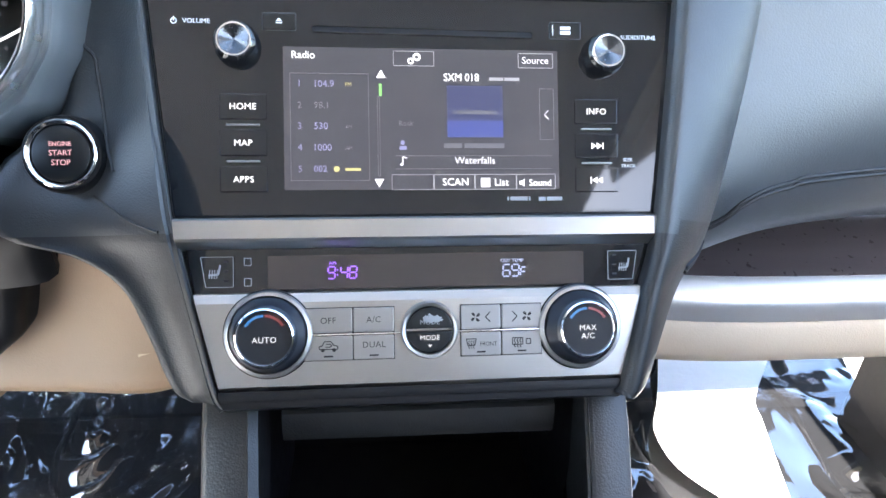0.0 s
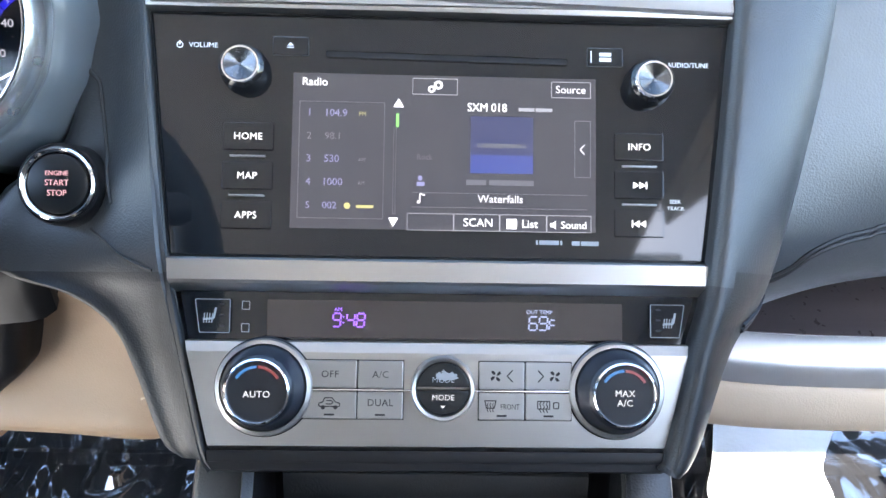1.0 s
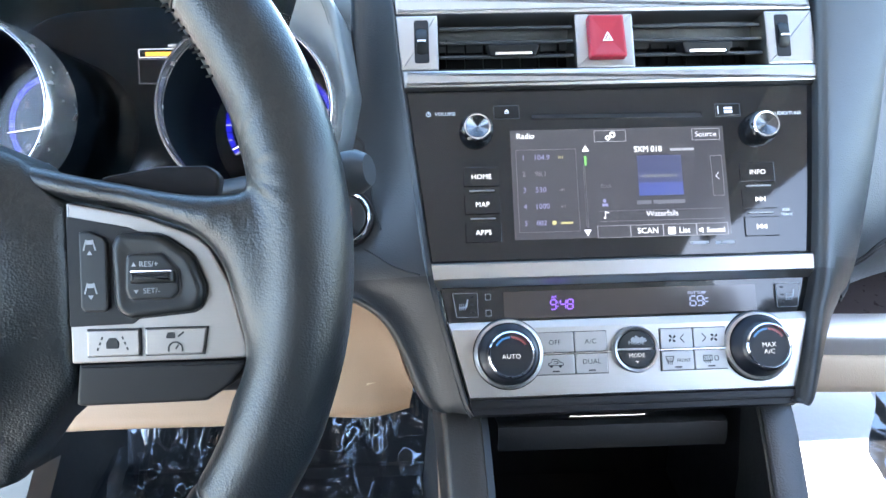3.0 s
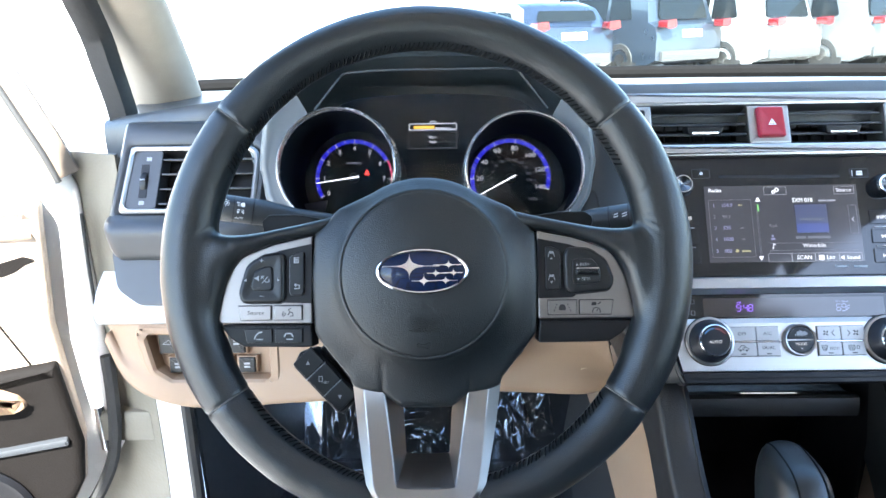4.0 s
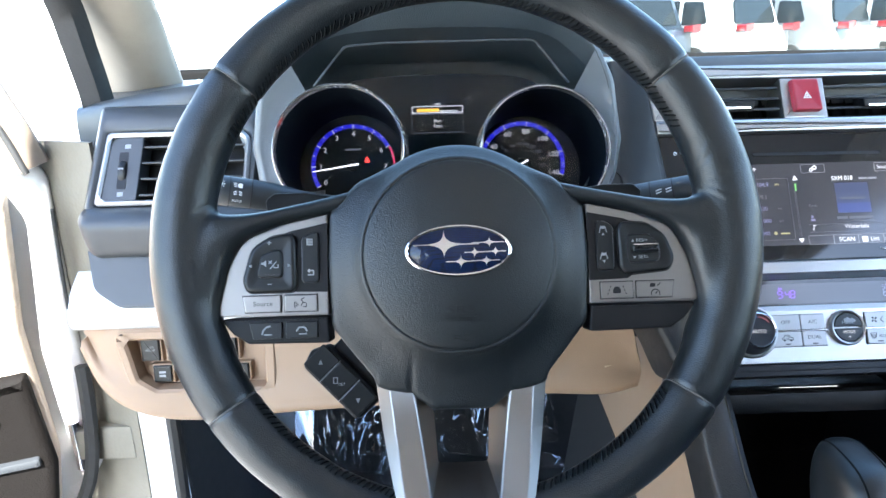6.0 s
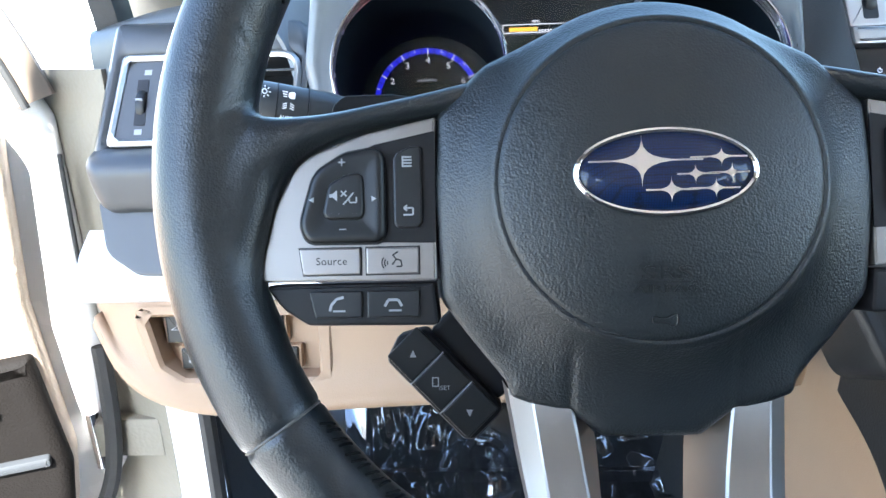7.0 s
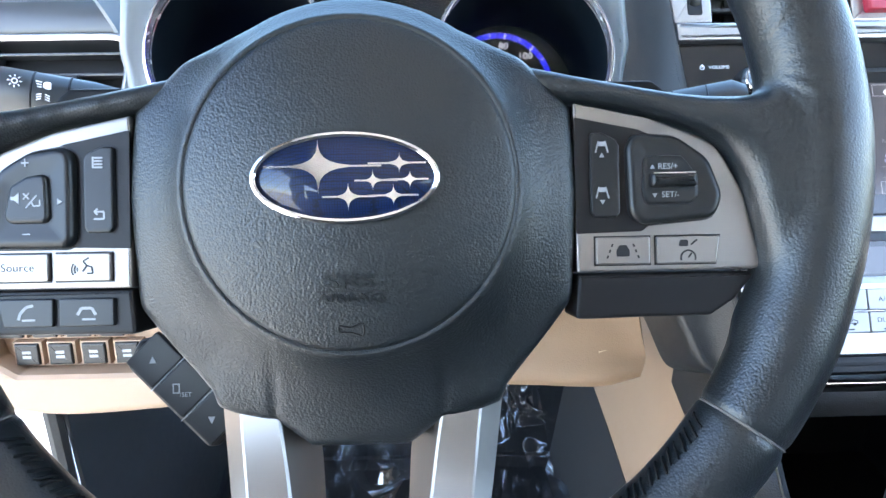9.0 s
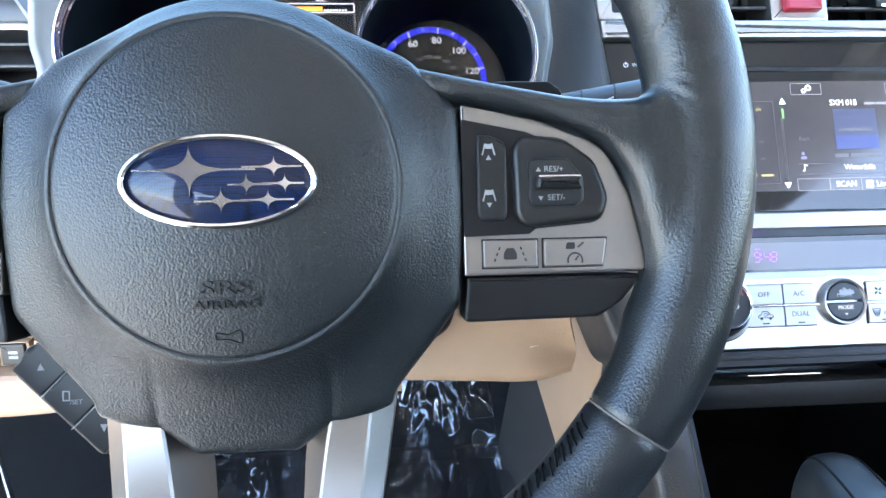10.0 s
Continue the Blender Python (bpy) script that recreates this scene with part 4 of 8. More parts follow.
def wheel_pod(parent):
    """Three-key pod behind the lower left of the hub."""
    m = WHEEL @ Matrix.Translation((-0.0795, -0.0868, -0.049)) @ Matrix.Rotation(radians(-46), 4, "Z")
    bm = bmesh.new()
    slab(bm, m, rounded([(-0.0245, -0.0105), (0.0245, -0.0105), (0.0275, -0.0070), (0.0275, 0.0120), (-0.0225, 0.0120), (-0.0285, 0.0010)], 0.004, 4), -0.014, 0.0, 0.0020)
    slab(bm, m, box2(-0.020, 0.008, 0.024, 0.036, 0.006), -0.026, -0.008, 0.002)
    pod = part("key_pod", bm, BLACK, parent, "black three-key pod")
    for x0, x1 in ((-0.0255, -0.0098), (-0.0090, 0.0082), (0.0090, 0.0250)):
        bm = bmesh.new()
        slab(bm, m, box2(x0, -0.0088, x1, 0.0100, 0.0012), -0.001, 0.0014, 0.0006)
        part("key", bm, BUTTON, pod)
    bm = bmesh.new()
    for x in (-0.0094, 0.0086):
        line(bm, m, (x, -0.0100), (x, 0.0105), 0.0010, 0.0005)
    part("key_line", bm, MARK_DIM, pod)
    up = WHEEL @ Matrix.Translation((-0.0795, -0.0868, -0.049))
    bm = bmesh.new()
    for px, turn in ((-0.0178, 90), (0.0172, 270)):
        q = Matrix.Rotation(radians(-46), 4, "Z") @ Vector((px, 0.0, 0))
        pts = [(q.x + 0.0017 * math.cos(radians(turn + k)), q.y + 0.0021 * math.sin(radians(turn + k))) for k in (0, 120, 240)]
        slab(bm, up, pts, 0.0014, 0.0016)
    words(bm, up, "/SET", 0.0012, -0.0018, 0.0014, 0.0020)
    ring(bm, up, box2(-0.0042, -0.0012, -0.0012, 0.0030), inset(box2(-0.0042, -0.0012, -0.0012, 0.0030), 0.0005), 0.0013, 0.0016)
    part("printed_mark", bm, MARK_DIM, pod)


def build_wheel():
    w = thing("steering_wheel", "black leather steering wheel with silver spokes and switches", "steering wheel", WHEEL @ Vector((0, 0, -0.05)))
    wheel_rim(w)
    wheel_hub(w)
    wheel_emblem(w)
    for s in (-1, 1):
        switch_side(w, s)
        bm = bmesh.new()
        pts = [(-0.070, 0.034), (-0.098, 0.0385), (-0.118, 0.0385), (-0.124, 0.034), (-0.120, 0.012), (-0.080, 0.006)]
        slab(bm, WHEEL, rounded(pts if s < 0 else [(-x, y) for x, y in reversed(pts)], 0.005), -0.040, -0.035, 0.0015)
        part("shift_paddle", bm, BLACK, w, "black shift paddle")
    wheel_lower(w)
    wheel_pod(w)


build_wheel()


# ---- steering column with its two stalks ----
def build_column():
    col = thing("steering_column", "black plastic steering column shroud with two stalks", "steering column", (-0.3305, 0.30, 0.97))
    bm = bmesh.new()
    m = plane_frame((-0.3305, 0.20, 0.995), 21.5)
    slab(bm, m, rounded([(-0.075, 0.030), (0.075, 0.030), (0.085, -0.01), (0.062, -0.058), (-0.062, -0.058), (-0.085, -0.01)], 0.018, 5), -0.24, 0.010, 0.008)
    part("shroud", bm, BLACK, col)
    bm = bmesh.new()
    slab(bm, plane_frame((0, 0.338, 0), 0), rounded([(-0.395, 0.99), (-0.226, 0.99), (-0.226, 0.890), (-0.236, 0.850), (-0.262, 0.828), (-0.385, 0.828), (-0.395, 0.85)], [0.01, 0.01, 0.02, 0.02, 0.012, 0.01, 0.01], 4), -0.06, 0.0, 0.010, 3)
    part("lower_shroud", bm, BLACK, col, "black lower column cover")
    for s in (-1, 1):
        bm = bmesh.new()
        a = Vector((-0.3305 + s * 0.07, 0.246, 1.031 if s < 0 else 1.022))
        b = Vector((-0.3305 + s * 0.183, 0.212, 1.0585 if s < 0 else 1.0470))
        tube(bm, [a, a.lerp(b, 0.40), a.lerp(b, 0.55), a.lerp(b, 0.62), a.lerp(b, 0.95), b], [0.0065, 0.0075, 0.0100, 0.0110, 0.0115, 0.008], 18)
        st = part("stalk", bm, STALK, col, "dark grey control stalk", 60)
        d = (b - a).normalized()
        side = Vector((0, -1, 0.32)).normalized()
        zz = (side - d * side.dot(d)).normalized()
        xx = d * s
        mm = Matrix((xx, zz.cross(xx), zz)).transposed().to_4x4()
        mm.translation = a.lerp(b, 0.80)
        bm = bmesh.new()
        for x in (0.0115, -0.004) if s < 0 else (-0.010, 0.006):
            r = 0.0112
            tube(bm, [Vector((x, r * math.sin(t), r * math.cos(t))) for t in [radians(k) for k in range(-80, 81, 16)]], 0.0005, 5, mm)
        part("groove", bm, MARK_DARK, st)
        bm = bmesh.new()
        if s < 0:
            z = 0.0123
            for k in range(8):
                c, q = math.cos(k * math.pi / 4), math.sin(k * math.pi / 4)
                line(bm, mm, (-0.0105 + 0.0020 * c, 0.0045 + 0.0020 * q), (-0.0105 + 0.0030 * c, 0.0045 + 0.0030 * q), z - 0.0006, 0.0005)
            ring(bm, mm, ellipse(-0.0105, 0.0045, 0.0014, 0.0014, 16), ellipse(-0.0105, 0.0045, 0.0009, 0.0009, 16), z - 0.0006, z - 0.0002)
            slab(bm, mm, rounded([(0.0012, 0.0035), (0.0025, 0.0028), (0.0045, 0.0028), (0.0045, 0.0062), (0.0025, 0.0062), (0.0012, 0.0055)], 0.0008, 2), z - 0.0006, z - 0.0002)
            for k in range(3):
                line(bm, mm, (-0.0020 + 0.0004 * k, 0.0060 - k * 0.0012), (0.0006, 0.0058 - k * 0.0012), z - 0.0006, 0.0005)
                line(bm, mm, (-0.0012, -0.0005 - k * 0.0011), (0.0008, 0.0004 - k * 0.0011), z - 0.0002, 0.0005)
                line(bm, mm, (0.0044, -0.0005 - k * 0.0011), (0.0024, 0.0004 - k * 0.0011), z - 0.0002, 0.0005)
            words(bm, mm, "AUTO", 0.0012, -0.0068, z - 0.0012, 0.0018)
        else:
            for x in (-0.006, 0.001):
                for k in range(2):
                    line(bm, mm, (x, 0.001 + 0.002 * k), (x + 0.004, 0.002 + 0.002 * k), 0.0112, 0.0006)
        part("printed_mark", bm, MARK, st)


build_column()

# ---- infotainment unit ----
KNOB_METAL = mat("dark_knob_metal", (0.16, 0.16, 0.17), 0.25, 1.0, vary=0.1, vary_size=0.004)

def knob(parent, m, x, y, z0, r, h):
    bm = bmesh.new()
    lathe(bm, m, [(0, z0), (r * 1.06, z0), (r * 1.08, z0 + h * 0.25), (r * 1.0, z0 + h * 0.45), (r * 0.98, z0 + h * 0.80), (r * 0.84, z0 + h * 0.97), (r * 0.78, z0 + h)], 40, x, y)
    k = part("knob", bm, GLOSS, parent, "glossy black knob with a brushed silver face")
    bm = bmesh.new()
    lathe(bm, m, [(r * 0.86, z0 + h * 0.94), (r * 0.80, z0 + h * 1.04), (r * 0.73, z0 + h * 1.03), (r * 0.71, z0 + h * 0.98)], 40, x, y)
    part("knob_ring", bm, CHROME, k)
    bm = bmesh.new()
    prof = []
    for i in range(9):
        rr = r * 0.72 * (1 - i / 9)
        prof += [(rr, z0 + h * 0.985 - 0.0006 * (i / 9)), (rr - 0.0003, z0 + h * 0.985 + 0.00025 - 0.0006 * (i / 9))]
    lathe(bm, m, prof + [(0, z0 + h * 0.97)], 40, x, y)
    part("knob_face", bm, KNOB_METAL, k, "ringed brushed metal face")


def frame_line(bm, m, x0, y0, x1, y1, z, w=0.0004, r=0.0004):
    a = box2(x0, y0, x1, y1, r, 2)
    ring(bm, m, a, inset(a, w), z, z + 0.0002)


def build_infotainment():
    m = STACK
    u = thing("infotainment_unit", "glossy black radio and touchscreen unit switched to the radio page", "car radio", m @ Vector((0, 0.06, -0.02)))
    outline = [(-0.1345, 0.0008), (0.1345, 0.0008), (0.1480, 0.1225), (-0.1480, 0.1225)]
    bm = bmesh.new()
    slab(bm, m, rounded(outline, 0.002), -0.03, 0.0, 0.0008)
    face = part("face_panel", bm, GLOSS, u, "glossy black glass face")
    bm = bmesh.new()
    o = rounded([(-0.1350, 0.0004), (0.1350, 0.0004), (0.1487, 0.1231), (-0.1487, 0.1231)], 0.002)
    ring(bm, m, o, inset(o, 0.0007), -0.002, 0.0006)
    part("edge_trim", bm, BLACK, u)
    # screen
    Z = 0.0003
    sx0, sy0, sx1, sy1 = -0.0762, 0.0150, 0.0765, 0.0932
    bm = bmesh.new()
    slab(bm, m, box2(sx0, sy0, sx1, sy1), Z - 0.001, Z)
    scr = part("screen", bm, E_SCREEN, u, "lit touchscreen with the radio page")
    Z += 0.0001
    X = lambda px: sx0 + (px - 518) / (1055 - 518) * (sx1 - sx0)
    Y = lambda py: sy0 + (407 - py) / (407 - 127) * (sy1 - sy0)
    def T(body, px, py, size, material, **kw):
        lettering(scr, m, body, X(px), Y(py), Z, size, material, **kw)
    T("Radio", 556, 143, 0.0041, E_HIGH)
    T("1", 548, 199, 0.0038, E_LAV), T("104.9", 594, 199, 0.0038, E_LAV), T("FM", 641, 200, 0.0022, E_YELLOW)
    T("3", 548, 282, 0.0038, E_LAV), T("530", 588, 282, 0.0038, E_LAV), T("4", 548, 324, 0.0038, E_LAV), T("1000", 590, 324, 0.0038, E_LAV)
    T("5", 548, 366, 0.0036, E_LAV), T("002", 586, 366, 0.0036, E_LAV)
    T("2", 548, 241, 0.0036, E_SUBTLE), T("98.1", 590, 241, 0.0036, E_SUBTLE)
    T("AM", 641, 283, 0.0018, E_SUBTLE), T("AM", 641, 325, 0.0018, E_SUBTLE)
    bm = bmesh.new()
    bars(bm, m, X(648), Y(367), Z, [0.0085], 0.0014)
    slab(bm, m, ellipse(X(617), Y(366), 0.0016, 0.0016, 16), Z, Z + 0.0002)
    part("station_mark", bm, E_YELLOW, scr)
    T("Source", 1010, 148, 0.0040, E_TXT)
    T("SXM 018", 861, 184, 0.0044, E_HIGH, squeeze=0.9)
    bm = bmesh.new()
    bars(bm, m, X(947), Y(186), Z, [0.0080, 0.0085], 0.0017)
    part("lettering_bar", bm, E_LINE, scr)
    T("Rock", 751, 276, 0.0028, E_SUBTLE)
    bm = bmesh.new()
    slab(bm, m, box2(X(832), Y(303), X(943), Y(200)), Z - 0.00012, Z)
    part("cover_picture", bm, E_ALBUM, scr, "blue album tile")
    bm = bmesh.new()
    slab(bm, m, box2(X(832), Y(303), X(943), Y(270)), Z, Z + 0.0001)
    part("cover_band", bm, E_BLUE, scr)
    bm = bmesh.new()
    bars(bm, m, X(887), Y(253), Z, [0.0015, 0.0205, 0.0015], 0.0020)
    part("lettering_bar", bm, E_DIM, scr)
    bm = bmesh.new()
    bars(bm, m, X(885), Y(320), Z, [0.0100, 0.0225], 0.0026, 0.0015)
    part("lettering_bar", bm, E_DIM, scr)
    T("Waterfalls", 886, 350, 0.0040, E_TXT)
    T("SCAN", 847, 393, 0.0042, E_HIGH), T("List", 938, 394, 0.0042, E_HIGH), T("Sound", 1016, 395, 0.0038, E_HIGH)
    for x0, y0, x1, y1, mm in ((722, 408, 804, 377, E_LINE), (804, 408, 885, 377, E_LINE), (885, 408, 968, 377, E_LINE), (968, 408, 1047, 377, E_LINE), (975, 163, 1046, 133, E_LINE), (728, 162, 808, 132, E_LINE), (1017, 308, 1046, 204, E_DIM), (530, 389, 680, 178, E_SUBTLE)):
        bm = bmesh.new()
        frame_line(bm, m, X(x0), Y(y0), X(x1), Y(y1), Z, 0.0003)
        part("page_frame", bm, mm, scr)
    for yy in (340, 366):
        bm = bmesh.new()
        line(bm, m, (X(730), Y(yy)), (X(1040), Y(yy)), Z, 0.0003)
        part("page_line", bm, E_SUBTLE, scr)
    for px, py, k in ((704, 178, 1), (698, 394, -1)):
        bm = bmesh.new()
        slab(bm, m, [(X(px - 9), Y(py + 8 * k)), (X(px + 9), Y(py + 8 * k)), (X(px), Y(py - 8 * k))], Z, Z + 0.0002)
        part("scroll_arrow", bm, E_HIGH, scr)
    bm = bmesh.new()
    slab(bm, m, box2(X(897), Y(403), X(915), Y(385)), Z, Z + 0.0002)
    part("list_mark", bm, E_HIGH, scr)
    bm = bmesh.new()
    slab(bm, m, [(X(974), Y(398)), (X(974), Y(391)), (X(979), Y(391)), (X(984), Y(387)), (X(984), Y(402)), (X(979), Y(398))], Z, Z + 0.0002)
    part("sound_mark", bm, E_HIGH, scr)
    for px, py, r in ((762, 152, 0.0018), (774, 144, 0.0022)):
        bm = bmesh.new()
        ring(bm, m, ellipse(X(px), Y(py), r, r, 16), ellipse(X(px), Y(py), r * 0.5, r * 0.5, 16), Z, Z + 0.0002)
        part("gear_mark", bm, E_HIGH, scr)
    bm = bmesh.new()
    line(bm, m, (X(1035), Y(248)), (X(1027), Y(257)), Z, 0.0006)
    line(bm, m, (X(1027), Y(257)), (X(1035), Y(266)), Z, 0.0006)
    part("chevron_mark", bm, E_TXT, scr)
    bm = bmesh.new()
    line(bm, m, (X(744), Y(357)), (X(744), Y(342)), Z, 0.0005)
    line(bm, m, (X(744), Y(342)), (X(753), Y(345)), Z, 0.0006)
    slab(bm, m, ellipse(X(742), Y(357), 0.0009, 0.0007, 12), Z, Z + 0.0002)
    part("note_mark", bm, E_HIGH, scr)
    bm = bmesh.new()
    slab(bm, m, ellipse(X(744), Y(314), 0.0011, 0.0013, 12), Z, Z + 0.0002)
    slab(bm, m, box2(X(738), Y(328), X(752), Y(321)), Z, Z + 0.0002)
    part("page_mark", bm, E_LAV, scr)
    bm = bmesh.new()
    slab(bm, m, box2(X(700), Y(222), X(705), Y(198)), Z, Z + 0.0002)
    part("scroll_mark", bm, E_GREEN, scr)
    bm = bmesh.new()
    ring(bm, m, box2(X(696), Y(380), X(701), Y(222)), inset(box2(X(696), Y(380), X(701), Y(222)), 0.0003), Z, Z + 0.0002)
    part("scroll_rail", bm, E_SUBTLE, scr)
    bm = bmesh.new()
    bars(bm, m, 0.0530, 0.0096, 0.0003, [0.0010, 0.0100, 0.0010], 0.0022)
    bars(bm, m, 0.0712, 0.0094, 0.0003, [0.0040, 0.0090], 0.0022)
    part("badge_bar", bm, MARK_DIM, face)
    # knobs, slot, keys
    knob(u, m, -0.1000, 0.0934, 0.0, 0.0112, 0.0115)
    knob(u, m, 0.1028, 0.0906, 0.0, 0.0112, 0.0115)
    bm = bmesh.new()
    words(bm, m, "VOLUME", -0.1215, 0.1062, 0.0002, 0.0026, squeeze=1.05)
    words(bm, m, "AUDIO/TUNE", 0.1240, 0.1015, 0.0002, 0.0026, squeeze=1.0)
    words(bm, m, "SEEK", 0.1170, 0.0312, 0.0002, 0.0020)
    words(bm, m, "TRACK", 0.1172, 0.0278, 0.0002, 0.0020)
    ring(bm, m, ellipse(-0.1332, 0.1062, 0.0017, 0.0017, 20), ellipse(-0.1332, 0.1062, 0.0012, 0.0012, 20), 0.0001, 0.0003)
    line(bm, m, (-0.1332, 0.1062), (-0.1332, 0.1085), 0.0002, 0.0005)
    part("lettering", bm, MARK, face)
    bm = bmesh.new()
    sl_o = rounded([(-0.0608, 0.1012), (0.0625, 0.0998), (0.0625, 0.1038), (-0.0608, 0.1052)], 0.0018, 4)
    ring(bm, m, sl_o, inset(sl_o, 0.0005), -0.001, 0.0007)
    slot = part("disc_slot", bm, GLOSS, u, "narrow disc slot with a raised lip")
    bm = bmesh.new()
    slab(bm, m, inset(sl_o, 0.0005), -0.001, 0.0002)
    part("slot_mouth", bm, MARK_DARK, slot)
    for name, bx in (("eject_button", (-0.0866, 0.1022, -0.0692, 0.1112)), ("card_door", (0.0724, 0.1002, 0.0900, 0.1092))):
        bm = bmesh.new()
        slab(bm, m, box2(*bx, 0.0006), -0.001, 0.0010, 0.0004)
        kb = part(name, bm, GLOSS, u)
        bm = bmesh.new()
        a = box2(*bx, 0.0006)
        ring(bm, m, inset(a, -0.0004), a, -0.0005, 0.0005)
        part("key_edge", bm, DASH_SMOOTH, kb)
        bm = bmesh.new()
        cx, cy = (bx[0] + bx[2]) / 2, (bx[1] + bx[3]) / 2
        if name == "eject_button":
            slab(bm, m, [(cx - 0.0017, cy), (cx + 0.0017, cy), (cx, cy + 0.0018)], 0.0010, 0.0012)
            line(bm, m, (cx - 0.0017, cy - 0.0009), (cx + 0.0017, cy - 0.0009), 0.0010, 0.0006)
        else:
            bars(bm, m, cx, cy + 0.0012, 0.0010, [0.006], 0.0018)
            bars(bm, m, cx, cy - 0.0014, 0.0010, [0.006], 0.0020)
            line(bm, m, (bx[0] + 0.0015, cy + 0.003), (bx[0] + 0.0015, cy - 0.003), 0.0010, 0.0005)
        part("printed_mark", bm, MARK, kb)
    for side, cx, labels in ((-1, -0.0977, ("HOME", "MAP", "APPS")), (1, 0.0985, ("INFO", "", ""))):
        for i, cy in enumerate((0.0602, 0.0405, 0.0208) if side < 0 else (0.0586, 0.0392, 0.0197)):
            bm = bmesh.new()
            slab(bm, m, box2(cx - 0.0125, cy - 0.0068, cx + 0.0125, cy + 0.0072, 0.0008), -0.001, 0.0009, 0.0005)
            kb = part("side_key", bm, GLOSS, u, "glossy black key with lit lettering")
            bm = bmesh.new()
            if labels[i]:
                words(bm, m, labels[i], cx, cy, 0.0009, 0.0036, spacing=1.05)
            else:
                d = 1 if i == 1 else -1
                for k in (-1, 1):
                    q = cx + k * 0.0016
                    slab(bm, m, [(q - d * 0.0016, cy - 0.0018), (q + d * 0.0016, cy), (q - d * 0.0016, cy + 0.0018)], 0.0009, 0.0011)
                line(bm, m, (cx + d * 0.0036, cy - 0.0018), (cx + d * 0.0036, cy + 0.0018), 0.0009, 0.0007)
            part("lettering", bm, E_KEY, kb)
            if i < 2:
                bm = bmesh.new()
                slab(bm, m, box2(cx - 0.0088, cy - 0.0103, cx + 0.0088, cy - 0.0093, 0.0003), -0.0005, 0.0014, 0.0003)
                part("key_divider", bm, SILVER_BTN, u, "thin silver divider")
    # silver strip below the screen
    bm = bmesh.new()
    prof = [(0.0000, 0.0022), (-0.0012, 0.0042), (-0.0110, 0.0052), (-0.0125, 0.0040), (-0.0172, -0.0020)]
    vs = []
    for v, w in prof:
        hw = 0.1345 + v * 0.11
        vs.append([bm.verts.new(m @ Vector((x * hw, v, w))) for x in (-1, -0.5, 0, 0.5, 1)])
    back = [[bm.verts.new(m @ Vector((x * (0.1345 + v * 0.11), v, -0.02))) for x in (-1, -0.5, 0, 0.5, 1)] for v in (-0.0172, 0.0)]
    rows = vs + back
    for a, b in zip(rows, rows[1:] + rows[:1]):
        for k in range(4):
            bm.faces.new((a[k], a[k + 1], b[k + 1], b[k]))
    for k in (0, 4):
        bm.faces.new([r[k] for r in rows])
    part("silver_strip", bm, SILVER, u, "brushed silver strip", 12)


build_infotainment()


# ---- climate control panel ----
SEGMENTS = {"4": "fgbc", "6": "afgedc", "8": "abcdefg", "9": "abcdfg", "F": "afge"}


def segments(bm, m, ch, x, y, z, w, h):
    """One digit of a lit segment display, its lower left corner at x, y, leaning a little."""
    lean = lambda px, py: (x + px + 0.08 * py, y + py)
    ends = {"a": ((0, h), (w, h)), "b": ((w, h), (w, h / 2)), "c": ((w, h / 2), (w, 0)), "d": ((0, 0), (w, 0)), "e": ((0, 0), (0, h / 2)), "f": ((0, h / 2), (0, h)), "g": ((0, h / 2), (w, h / 2))}
    for k in SEGMENTS[ch]:
        a, b = (Vector(p) for p in ends[k])
        d = (b - a).normalized() * 0.0004
        line(bm, m, lean(*(a + d)), lean(*(b - d)), z, 0.0008)
    return bm


